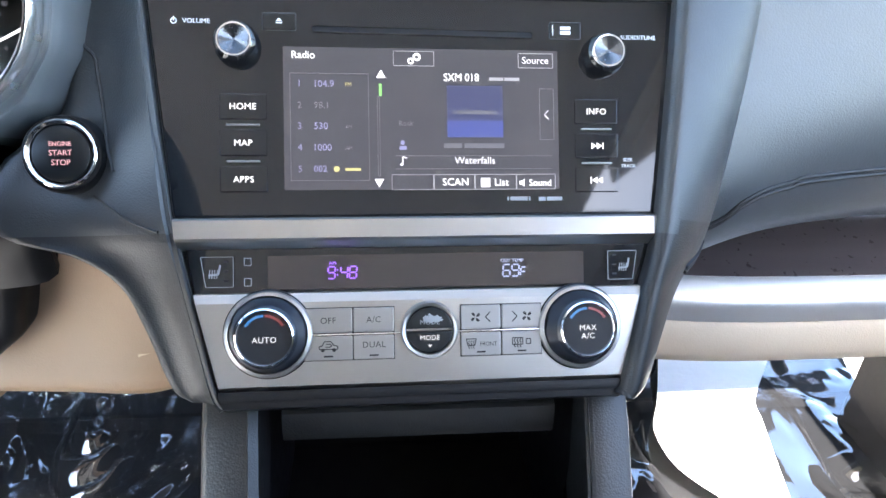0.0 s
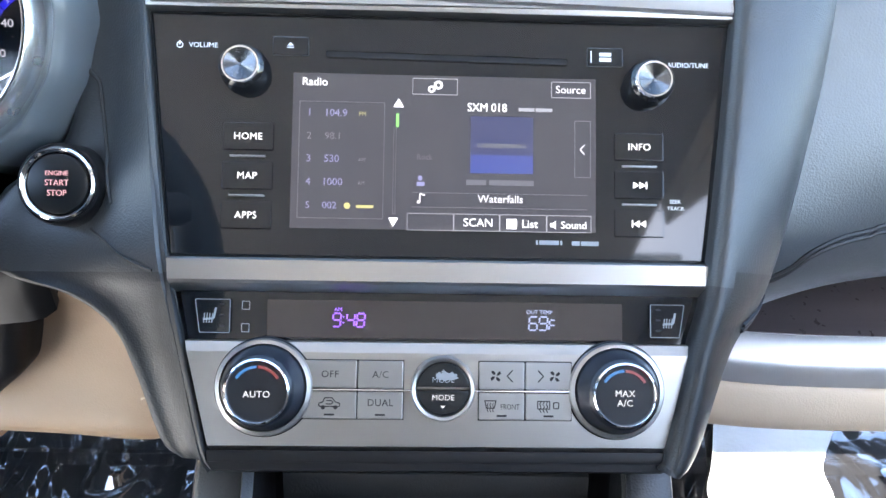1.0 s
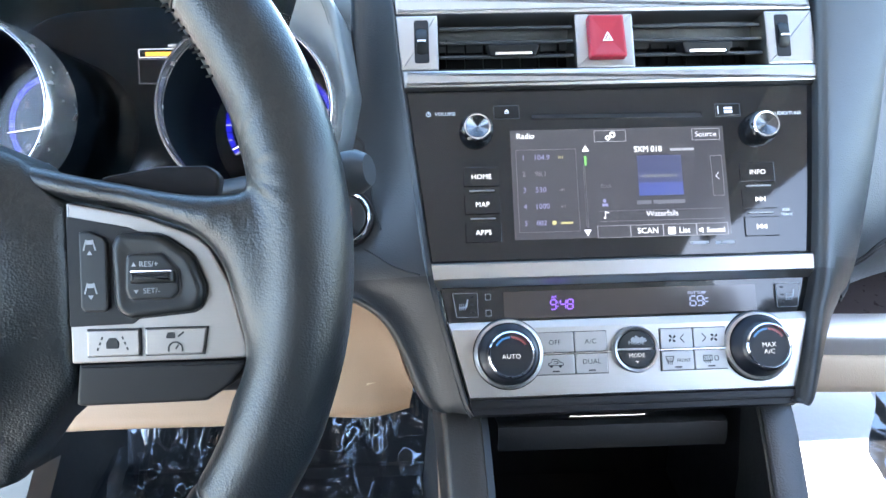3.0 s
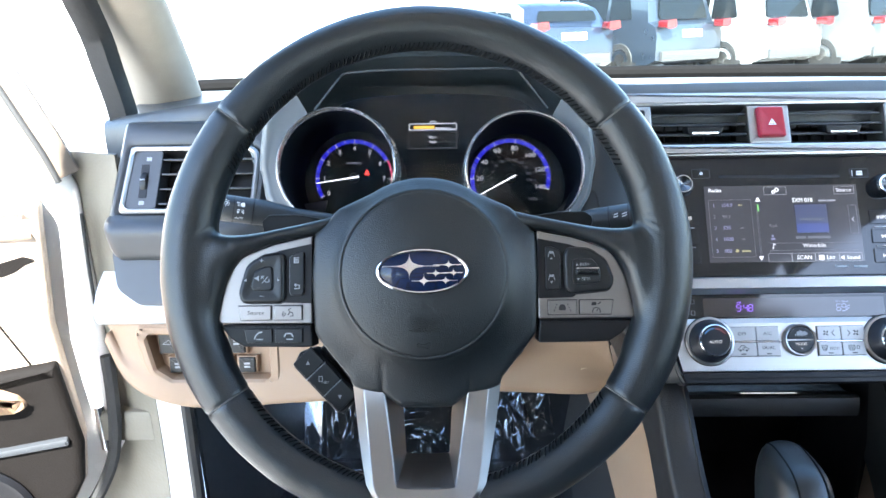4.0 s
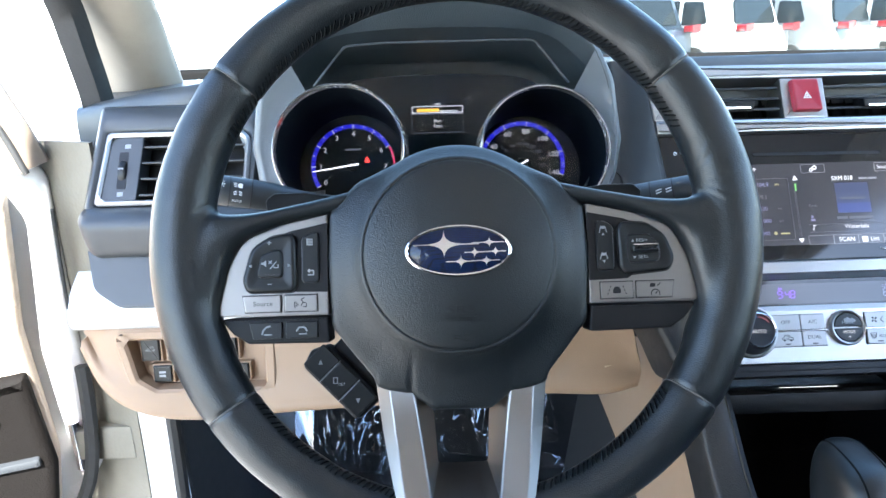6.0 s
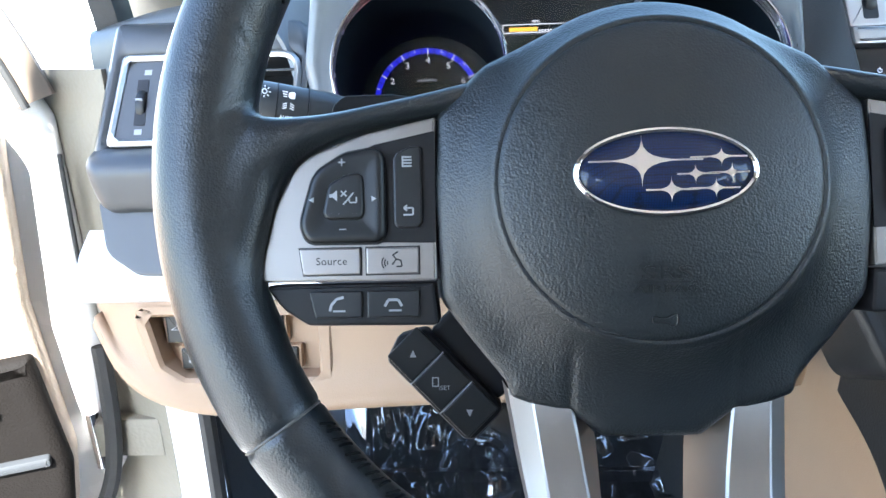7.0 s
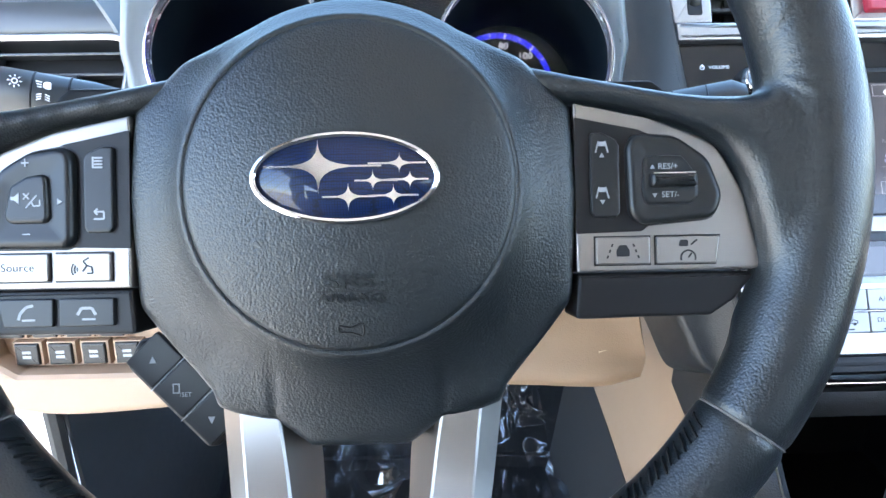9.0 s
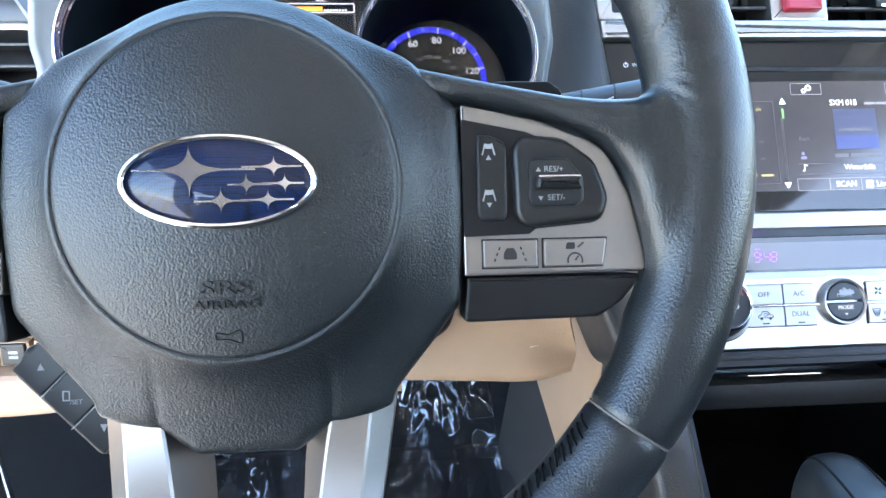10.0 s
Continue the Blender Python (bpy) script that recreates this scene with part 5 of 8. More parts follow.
def build_climate():
    m = STACK
    u = thing("climate_panel", "silver climate control panel with three round dials and a clock display", "climate control", m @ Vector((0, -0.06, -0.02)))
    bm = bmesh.new()
    slab(bm, m, rounded([(-0.1290, -0.0165), (0.1300, -0.0165), (0.1230, -0.0425), (-0.1240, -0.0425)], 0.001), -0.02, -0.0010, 0.0004)
    dis = part("display_panel", bm, GLOSS, u, "glossy dark clock and temperature display")
    bm = bmesh.new()
    slab(bm, m, box2(-0.0860, -0.0388, 0.0900, -0.0205), -0.002, -0.0006)
    part("display_window", bm, E_LCD, dis)
    lettering(dis, m, "AM", -0.0512, -0.0250, -0.0004, 0.0020, E_PURPLE)
    for ch, x in (("9", -0.0540), ("4", -0.0472), ("8", -0.0423)):
        part("segment_digit", segments(bmesh.new(), m, ch, x, -0.0334, -0.0004, 0.0038, 0.0065), E_PURPLE, dis)
    for y in (-0.0290, -0.0318):
        bm = bmesh.new()
        slab(bm, m, box2(-0.0490, y, -0.0483, y + 0.0008), -0.0005, -0.0003)
        part("colon_dot", bm, E_PURPLE, dis)
    lettering(dis, m, "OUT TEMP", 0.0485, -0.0252, -0.0004, 0.0020, E_ICE)
    for ch, x, w, h in (("6", 0.0431, 0.0040, 0.0066), ("9", 0.0481, 0.0040, 0.0066), ("F", 0.0532, 0.0030, 0.0050)):
        part("segment_digit", segments(bmesh.new(), m, ch, x, -0.0340, -0.0004, w, h), E_ICE, dis)
    for s in (-1, 1):
        cx = s * 0.1122
        bm = bmesh.new()
        pts = [(-0.0088, -0.0205), (0.0085, -0.0205), (0.0085, -0.0370), (-0.0062, -0.0370)]
        pts = [(cx + (x if s < 0 else -x), y) for x, y in pts]
        slab(bm, m, rounded(pts, 0.0008), -0.002, 0.0006, 0.0004)
        kb = part("seat_heater_button", bm, GLOSS, u, "black seat heater button")
        bm = bmesh.new()
        o = rounded(pts, 0.0008)
        ring(bm, m, o, inset(o, 0.0003), 0.0004, 0.0008)
        part("button_edge", bm, MARK_DIM, kb)
        bm = bmesh.new()
        ix = cx - 0.0012 if s < 0 else cx + 0.0012
        line(bm, m, (ix + 0.0028, -0.0248), (ix + 0.0018, -0.0300), 0.0007, 0.0010)
        line(bm, m, (ix + 0.0018, -0.0300), (ix - 0.0034, -0.0304), 0.0007, 0.0010)
        for k in range(4):
            line(bm, m, (ix - 0.0030 + k * 0.0013, -0.0322), (ix - 0.0026 + k * 0.0013, -0.0275), 0.0007, 0.0004)
        part("printed_mark", bm, MARK_DIM, kb)
        bm = bmesh.new()
        for k in range(3):
            line(bm, m, (cx - s * 0.0045 - 0.0012, -0.0232 - 0.0052 * k), (cx - s * 0.0045 + 0.0012, -0.0232 - 0.0052 * k), 0.0006, 0.0010)
        part("indicator", bm, MARK_DARK, kb)
    bm = bmesh.new()
    for y in (-0.0235, -0.0345):
        frame_line(bm, m, -0.0985, y - 0.0022, -0.0945, y + 0.0022, -0.0008, 0.0004)
    part("outline_mark", bm, MARK_DIM, dis)
    # silver face plate, its upper edge turned to the light
    bm = bmesh.new()
    rows = []
    for v, w, hw in ((-0.0400, -0.004, 0.1245), (-0.0408, 0.0030, 0.1242), (-0.0455, 0.0050, 0.1228), (-0.0462, 0.0050, 0.1226), (-0.0700, 0.0044, 0.1168), (-0.0905, 0.0032, 0.1120), (-0.0932, 0.0012, 0.1112), (-0.0934, -0.012, 0.1112)):
        rows.append([bm.verts.new(m @ Vector((x * hw, v, w))) for x in (-1, -0.985, -0.5, 0, 0.5, 0.985, 1)])
    for a, b in zip(rows, rows[1:]):
        for k in range(6):
            bm.faces.new((a[k], a[k + 1], b[k + 1], b[k]))
    bm.faces.new([r[0] for r in rows]), bm.faces.new([r[-1] for r in rows]), bm.faces.new(rows[0] + rows[-1][::-1])
    plate = part("face_plate", bm, SILVER, u, "brushed silver face plate", 12)
    Z = 0.0051
    cells = [(-0.0665, -0.0408, "OFF"), (-0.0402, -0.0185, "A/C"), (0.0182, 0.0402, ""), (0.0408, 0.0630, "")]
    low = [(-0.0665, -0.0408, ""), (-0.0402, -0.0185, "DUAL"), (0.0182, 0.0402, "FRONT"), (0.0408, 0.0630, "")]
    for row, (y0, y1) in ((cells, (-0.0625, -0.0492)), (low, (-0.0770, -0.0640))):
        for x0, x1, t in row:
            bm = bmesh.new()
            slab(bm, m, box2(x0 - 0.0004, y0 - 0.0004, x1 + 0.0004, y1 + 0.0004), 0.003, Z + 0.0001)
            part("button_gap", bm, MARK_DARK, plate)
            bm = bmesh.new()
            slab(bm, m, box2(x0, y0, x1, y1, 0.0009, 3), 0.003, Z + 0.0012, 0.0005)
            kb = part("push_button", bm, SILVER_BTN, u, "silver push button")
            cx, cy = (x0 + x1) / 2, (y0 + y1) / 2
            bm = bmesh.new()
            z = Z + 0.0012
            if t == "FRONT":
                words(bm, m, t, cx + 0.0040, cy - 0.0002, z, 0.0026, squeeze=0.8)
                glass = [Vector((cx - 0.0085, cy + 0.0030)), Vector((cx - 0.0076, cy - 0.0010)), Vector((cx - 0.0034, cy - 0.0010)), Vector((cx - 0.0025, cy + 0.0030))]
                ring(bm, m, glass, inset(glass, 0.0005), z - 0.0001, z + 0.0002)
                for q in (-0.0068, -0.0055, -0.0042):
                    pts = [(cx + q + 0.0003 * (-1) ** k, cy - 0.0026 + 0.0011 * k) for k in range(5)]
                    for a, b in zip(pts, pts[1:]):
                        line(bm, m, a, b, z, 0.0004)
            elif t:
                words(bm, m, t, cx, cy + (0.0012 if y0 < -0.07 else 0), z, 0.0034, spacing=1.06)
            elif y0 > -0.07:
                d = 1 if x0 < 0.03 else -1
                hub = Vector((cx - d * 0.003, cy))
                for k in range(4):
                    a = math.radians(30 + 90 * k)
                    e, n2 = Vector((math.cos(a), math.sin(a))), Vector((-math.sin(a), math.cos(a)))
                    slab(bm, m, [hub + e * 0.0004, hub + e * 0.0016 - n2 * 0.0006, hub + e * 0.0029 - n2 * 0.0002, hub + e * 0.0029 + n2 * 0.0011, hub + e * 0.0014 + n2 * 0.0008], z, z + 0.0002)
                line(bm, m, (cx + d * 0.0052, cy + 0.0028), (cx + d * 0.0025, cy), z, 0.0006)
                line(bm, m, (cx + d * 0.0025, cy), (cx + d * 0.0052, cy - 0.0028), z, 0.0006)
            elif x0 < 0:
                car = rounded([(cx - 0.0052, cy - 0.0008), (cx + 0.0052, cy - 0.0008), (cx + 0.0052, cy + 0.0012), (cx + 0.0030, cy + 0.0018), (cx + 0.0014, cy + 0.0038), (cx - 0.0024, cy + 0.0038), (cx - 0.0034, cy + 0.0016), (cx - 0.0052, cy + 0.0012)], 0.0006, 2)
                ring(bm, m, car, inset(car, 0.0005), z - 0.0001, z + 0.0002)
                arrow = [(cx - 0.0014, cy + 0.0022), (cx + 0.0010, cy + 0.0022), (cx + 0.0018, cy + 0.0014), (cx + 0.0010, cy + 0.0006), (cx - 0.0016, cy + 0.0006)]
                for a, b in zip(arrow, arrow[1:]):
                    line(bm, m, a, b, z, 0.0005)
                for q in (-0.0030, 0.0030):
                    slab(bm, m, ellipse(cx + q, cy - 0.0010, 0.0010, 0.0010, 12), z, z + 0.0002)
            else:
                frame_line(bm, m, cx - 0.0055, cy - 0.0012, cx + 0.0008, cy + 0.0030, z, 0.0005)
                for q in (-0.0040, -0.0024, -0.0008):
                    pts = [(cx + q + 0.0004 * (-1) ** k, cy - 0.0026 + 0.0013 * k) for k in range(5)]
                    for a, b in zip(pts, pts[1:]):
                        line(bm, m, a, b, z, 0.00045)
                frame_line(bm, m, cx + 0.0022, cy - 0.0010, cx + 0.0052, cy + 0.0024, z, 0.0005, 0.0008)
            if y0 < -0.07:
                line(bm, m, (cx - 0.0024, cy - 0.0044), (cx + 0.0024, cy - 0.0044), z, 0.0009)
            part("printed_mark", bm, MARK_DARK, kb)
    # chrome thread between the rows
    bm = bmesh.new()
    slab(bm, m, box2(-0.0665, -0.0637, 0.0630, -0.0628), 0.003, Z + 0.0016, 0.0003)
    part("chrome_thread", bm, CHROME, u)
    for cx, cy, text in ((-0.0850, -0.0622, "AUTO"), (0.0850, -0.0624, "MAX\nA/C")):
        bm = bmesh.new()
        lathe(bm, m, [(0.0239, 0.002), (0.0239, 0.0052), (0.0232, 0.0058), (0.0200, 0.0058)], 64, cx, cy)
        dial = part("dial", bm, BLACK, u, "round dial with a silver rim")
        bm = bmesh.new()
        lathe(bm, m, [(0.0233, 0.004), (0.0232, 0.0066), (0.0226, 0.0078), (0.0208, 0.0084), (0.0204, 0.005)], 64, cx, cy)
        part("dial_rim", bm, SILVER, dial, "satin silver rim")
        bm = bmesh.new()
        lathe(bm, m, [(0.0206, 0.002), (0.0206, 0.0070), (0.0192, 0.0105), (0.0168, 0.0175), (0.0158, 0.0195), (0.0148, 0.0200)], 64, cx, cy)
        part("dial_skirt", bm, SKIRT, dial, "black ribbed dial skirt", 50)
        bm = bmesh.new()
        lathe(bm, m, [(0.0152, 0.0190), (0.0150, 0.0212), (0.0142, 0.0218), (0.0134, 0.0208), (0.0132, 0.0196)], 64, cx, cy)
        part("dial_ring", bm, CHROME, dial, "chrome ring")
        bm = bmesh.new()
        lathe(bm, m, [(0.0134, 0.0202), (0.0, 0.0204)], 48, cx, cy)
        part("dial_face", bm, MARK_DARK, dial, "black dial face")
        for a0, a1, mm in ((92, 148, E_ARC_B), (32, 88, E_ARC_R)):
            bm = bmesh.new()
            o = [(cx + 0.0118 * math.cos(radians(a)), cy + 0.0118 * math.sin(radians(a))) for a in range(a0, a1 + 1, 7)]
            i = [(cx + 0.0105 * math.cos(radians(a)), cy + 0.0105 * math.sin(radians(a))) for a in range(a1, a0 - 1, -7)]
            slab(bm, m, o + i, 0.0203, 0.0206)
            part("heat_arc", bm, mm, dial)
        lines = text.split("\n")
        bm = bmesh.new()
        for k, tx in enumerate(lines):
            words(bm, m, tx, cx, cy - 0.0014 + (0.0020 - 0.0044 * k if len(lines) > 1 else 0), 0.0206, 0.0031, spacing=1.08)
        part("lettering", bm, E_SYM, dial)
    bm = bmesh.new()
    lathe(bm, m, [(0.0158, 0.002), (0.0156, 0.0080), (0.0148, 0.0096), (0.0134, 0.0090), (0.0128, 0.0076)], 56, 0.0008, -0.0620)
    md = part("mode_dial", bm, SILVER, u, "round rocker with a chrome rim")
    for s in (-1, 1):
        bm = bmesh.new()
        pts = [(0.0008 + 0.0127 * math.cos(radians(a)), -0.0620 + s * 0.0003 + s * 0.0124 * math.sin(radians(a))) for a in range(2, 179, 8)]
        slab(bm, m, pts, 0.003, 0.0086, 0.0008)
        kb = part("mode_key", bm, BUTTON, md, "black rocker half")
        bm = bmesh.new()
        words(bm, m, "MODE", 0.0008, -0.0620 + s * 0.0042, 0.0087, 0.0027, spacing=1.05)
        c = Vector((0.0008, -0.0620 + s * 0.0085))
        slab(bm, m, [(c.x - 0.0012, c.y - s * 0.0006), (c.x + 0.0012, c.y - s * 0.0006), (c.x, c.y + s * 0.0008)], 0.0086, 0.0088)
        part("lettering", bm, E_SYM if s < 0 else MARK_DIM, kb)
        if s > 0:
            bm = bmesh.new()
            wear = [(0.0015 + 0.0056 * math.cos(radians(a)) * (1 + 0.25 * math.sin(a * 1.7)), -0.0560 + 0.0020 * math.sin(radians(a)) * (1 + 0.3 * math.cos(a * 2.3))) for a in range(0, 360, 15)]
            slab(bm, m, wear, 0.0085, 0.00895)
            part("worn_patch", bm, MARK_DIM, kb, "rubbed-off pale patch")


build_climate()


# ---- centre vents with the hazard switch ----
def build_vents():
    m = STACK
    u = thing("centre_vent_panel", "silver-framed pair of dashboard air vents with a red hazard switch", "air vent", m @ Vector((0, 0.158, -0.03)))
    bm = bmesh.new()
    holes = {"l": (-0.1245, 0.1375, -0.0262, 0.1782), "r": (0.0165, 0.1370, 0.1125, 0.1775)}
    # surround: four bars and three posts round the two openings
    def bar(pts, z1=0.004, bev=0.0015):
        b = bmesh.new()
        slab(b, m, rounded(pts, 0.0015), -0.03, z1, bev)
        return b
    part("surround", bar([(-0.1500, 0.1236), (0.1500, 0.1236), (0.1492, 0.1368), (-0.1510, 0.1372)], 0.0055, 0.003), SILVER, u, "bright silver lower rail")
    part("surround", bar([(-0.1545, 0.1785), (0.1482, 0.1778), (0.1470, 0.1915), (-0.1560, 0.1935)], 0.0050, 0.003), SILVER, u, "bright silver upper rail")
    part("surround", bar([(-0.1512, 0.1374), (-0.1247, 0.1376), (-0.1247, 0.1783), (-0.1546, 0.1783)]), SILVER, u)
    part("surround", bar([(0.1127, 0.1370), (0.1490, 0.1370), (0.1482, 0.1776), (0.1127, 0.1776)]), SILVER, u)
    part("surround", bar([(-0.0260, 0.1374), (0.0163, 0.1372), (0.0163, 0.1778), (-0.0260, 0.1781)], 0.0030), SILVER, u)
    for k, (x0, y0, x1, y1) in holes.items():
        bm = bmesh.new()
        slab(bm, m, box2(x0, y0, x1, y1), -0.045, -0.028)
        v = part("vent", bm, MARK_DARK, u, "black air vent with level slats")
        for i in range(4):
            y = y0 + (y1 - y0) * (0.10 + 0.265 * i)
            bm = bmesh.new()
            mm = m @ Matrix.Translation((0, y, -0.010)) @ Matrix.Rotation(radians(24), 4, "X")
            slab(bm, mm, box2(x0 + 0.0005, -0.0013, x1 - 0.0005, 0.0013, 0.001, 2), -0.012, 0.0105, 0.001)
            part("slat", bm, SLAT, v)
        for i in range(7):
            x = x0 + (x1 - x0) * (i + 0.5) / 7
            bm = bmesh.new()
            slab(bm, m, box2(x - 0.0007, y0, x + 0.0007, y1), -0.028, -0.022)
            part("back_slat", bm, BLACK, v)
        cx = (x0 + x1) / 2 + 0.004
        bm = bmesh.new()
        mm = m @ Matrix.Translation((cx, y0 + (y1 - y0) * 0.36, 0.002)) @ Matrix.Rotation(radians(20), 4, "X")
        slab(bm, mm, rounded([(-0.016, -0.0045), (0.016, -0.0045), (0.019, 0.0040), (-0.019, 0.0040)], 0.002), -0.012, 0.0035, 0.001)
        tab = part("vent_tab", bm, BLACK, v)
        bm = bmesh.new()
        slab(bm, mm, box2(-0.0135, -0.0040, 0.0135, -0.0012, 0.0012), 0.002, 0.0045, 0.0006)
        part("tab_trim", bm, CHROME, tab)
    for x in (-0.1365, 0.1248):
        bm = bmesh.new()
        slab(bm, m, box2(x - 0.0052, 0.1425, x + 0.0052, 0.1745, 0.002), -0.01, 0.0043, 0.0003)
        w = part("wheel_slot", bm, MARK_DARK, u)
        bm = bmesh.new()
        mm = m @ Matrix.Translation((x, 0.1585, -0.008)) @ Matrix.Rotation(radians(90), 4, "Y")
        lathe(bm, mm, [(0, -0.0036), (0.0150, -0.0036), (0.0158, 0), (0.0150, 0.0036), (0, 0.0036)], 40)
        part("vent_wheel", bm, BUTTON, w, "ribbed thumb wheel")
        bm = bmesh.new()
        slab(bm, m, box2(x - 0.0030, 0.1570, x + 0.0030, 0.1582), 0.006, 0.0082)
        part("wheel_mark", bm, MARK, w)
    bm = bmesh.new()
    slab(bm, m, rounded([(-0.0172, 0.1430), (0.0092, 0.1430), (0.0080, 0.1745), (-0.0178, 0.1748)], 0.002), -0.01, 0.0088, 0.0016, 3, dish=0.0012)
    hz = part("hazard_button", bm, RED_BTN, u, "red hazard warning button")
    bm = bmesh.new()
    tri = [Vector((-0.0080, 0.1550)), Vector((-0.0004, 0.1550)), Vector((-0.0042, 0.1618))]
    ring(bm, m, tri, inset(tri, 0.0008), 0.0076, 0.0085)
    t2 = inset(tri, 0.0015)
    ring(bm, m, t2, inset(t2, 0.0006), 0.0076, 0.0085)
    part("hazard_mark", bm, MARK, hz)


build_vents()

# ---- dashboard ----
BAY = plane_frame((-0.6000, 0.3605, 0.8380), 8)
BAY_OUTLINE = rounded([(-0.074, 0.037), (0.086, 0.037), (0.084, -0.033), (-0.040, -0.033), (-0.062, -0.018)], [0.01, 0.004, 0.006, 0.014, 0.014], 5)


def inside(pts, p):
    """Whether a place lies within an outline."""
    odd = False
    for a, b in zip(pts, pts[1:] + pts[:1]):
        if (a.y > p.y) != (b.y > p.y) and p.x < a.x + (p.y - a.y) / (b.y - a.y) * (b.x - a.x):
            odd = not odd
    return odd


def build_dash():
    d = thing("dashboard", "dark grained dashboard with beige lower panels and silver trim", "dashboard", (0, 0.6, 0.8))
    # upper pad, from its rear edge to the windscreen
    xs = (-0.745, -0.66, -0.585, -0.545, -0.50, -0.33, -0.18, -0.150, -0.125, 0.0, 0.18, 0.45, 0.78)
    edge = ((0.500, 1.083), (0.460, 1.098), (0.455, 1.108), (0.490, 1.114), (0.57, 1.118), (0.60, 1.120), (0.57, 1.120), (0.47, 1.122), (0.405, 1.123), (0.400, 1.1235), (0.400, 1.1225), (0.425, 1.105), (0.50, 1.07))
    rows = [[(x, y + 0.004, z - 0.040) for x, (y, z) in zip(xs, edge)],
            [(x, y + 0.010, z + 0.003) for x, (y, z) in zip(xs, edge)],
            [(x, y + 0.05, z + 0.006) for x, (y, z) in zip(xs, edge)],
            [(x, 0.68, 1.112 - 0.02 * (x + 0.1) ** 2) for x in xs],
            [(x, 0.98 - 0.28 * x * x, 1.090) for x in xs]]
    bm = bmesh.new()
    patch(bm, ID, rows, 60, 24, 0.006)
    part("upper_pad", bm, DASH, d, "soft dark grey upper pad", 60)
    # black edge along the windscreen
    bm = bmesh.new()
    tube(bm, [(x, 0.962 - 0.28 * x * x, 1.101) for x in [-0.74 + 0.06 * k for k in range(26)]], 0.0125, 10)
    part("windscreen_seal", bm, FRIT, d, "black windscreen edge")
    # sides of the centre stack
    S = STACK
    trees = []
    for s in (-1, 1):
        edge_u = lambda v: float(np.interp(v, (-0.102, -0.0935, -0.045, 0.0, 0.123, 0.205), (0.1080, 0.1125, 0.1245, 0.1355, 0.1490, 0.1565)))
        if s > 0:
            plan = ((0.205, 0.070, 0.012), (0.123, 0.057, 0.016), (0.0, 0.043, 0.030), (-0.045, 0.036, 0.050), (-0.0935, 0.031, 0.055), (-0.102, 0.025, 0.045))
        else:
            plan = ((0.205, 0.030, 0.010), (0.160, 0.034, 0.016), (0.120, 0.040, 0.020), (0.075, 0.052, 0.024), (0.055, 0.066, 0.028), (0.035, 0.098, 0.034), (0.005, 0.112, 0.034), (-0.010, 0.098, 0.032), (-0.020, 0.064, 0.026), (-0.036, 0.043, 0.022), (-0.060, 0.035, 0.020), (-0.0935, 0.030, 0.022), (-0.102, 0.024, 0.022))
        inner = [(v, edge_u(v)) for v, _, _ in plan]
        rows, wide, deep = [], [p[1] for p in plan], [p[2] for p in plan]
        for (v, u), wd, dp in zip(inner, wide, deep):
            if s < 0:
                rows.append([(-u, v, -0.012), (-u - 0.0004, v, 0.0012), (-u - 0.0025, v, 0.0024)] + [(-u - wd * f, v, 0.0026 - dp * g) for f, g in ((0.25, 0.35), (0.5, 0.74), (0.75, 0.94), (1.0, 1.05))] + [(-u - wd - 0.003, v, -dp - 0.02), (-u - wd - 0.004, v, -dp - 0.06)])
                continue
            rows.append([(s * u, v, -0.012), (s * (u + 0.0004), v, 0.0035), (s * (u + 0.0035), v, 0.0062), (s * (u + wd * 0.45), v, 0.0055 - 0.26 * dp), (s * (u + wd * 0.80), v, 0.004 - 0.64 * dp), (s * (u + wd), v, -dp)])
        bm = bmesh.new()
        patch(bm, S, rows, 24, 44, 0.004)
        trees.append(BVHTree.FromBMesh(bm))
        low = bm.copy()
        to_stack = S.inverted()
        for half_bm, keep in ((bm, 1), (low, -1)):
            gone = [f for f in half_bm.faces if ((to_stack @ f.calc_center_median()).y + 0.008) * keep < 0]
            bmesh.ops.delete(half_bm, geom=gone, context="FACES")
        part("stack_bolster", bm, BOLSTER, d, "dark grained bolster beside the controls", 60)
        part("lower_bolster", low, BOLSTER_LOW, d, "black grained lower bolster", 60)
    bm = bmesh.new()
    rows = [[(x, -0.0932, 0.001) for x in (-0.112, -0.05, 0.05, 0.112)], [(x, -0.0975, 0.001) for x in (-0.111, -0.05, 0.05, 0.111)], [(x, -0.1012, -0.008) for x in (-0.108, -0.05, 0.05, 0.108)], [(x, -0.097, -0.09) for x in (-0.106, -0.05, 0.05, 0.106)]]
    patch(bm, S, rows, 12, 10, 0.003)
    part("stack_base", bm, BLACK, d)
    # passenger side: padded face, seam, open shelf, silver strip, beige panel
    px = (0.150, 0.20, 0.28, 0.42, 0.60, 0.80)
    off = (0.055, 0.030, 0.0, 0.0, 0.012, 0.04)
    lift = (-0.045, -0.022, 0.0, 0.010, 0.012, 0.008)
    prof = [(0.415, 1.118), (0.388, 1.085), (0.374, 1.040), (0.372, 0.985), (0.385, 0.935), (0.400, 0.905), (0.425, 0.893), (0.470, 0.888)]
    bm = bmesh.new()
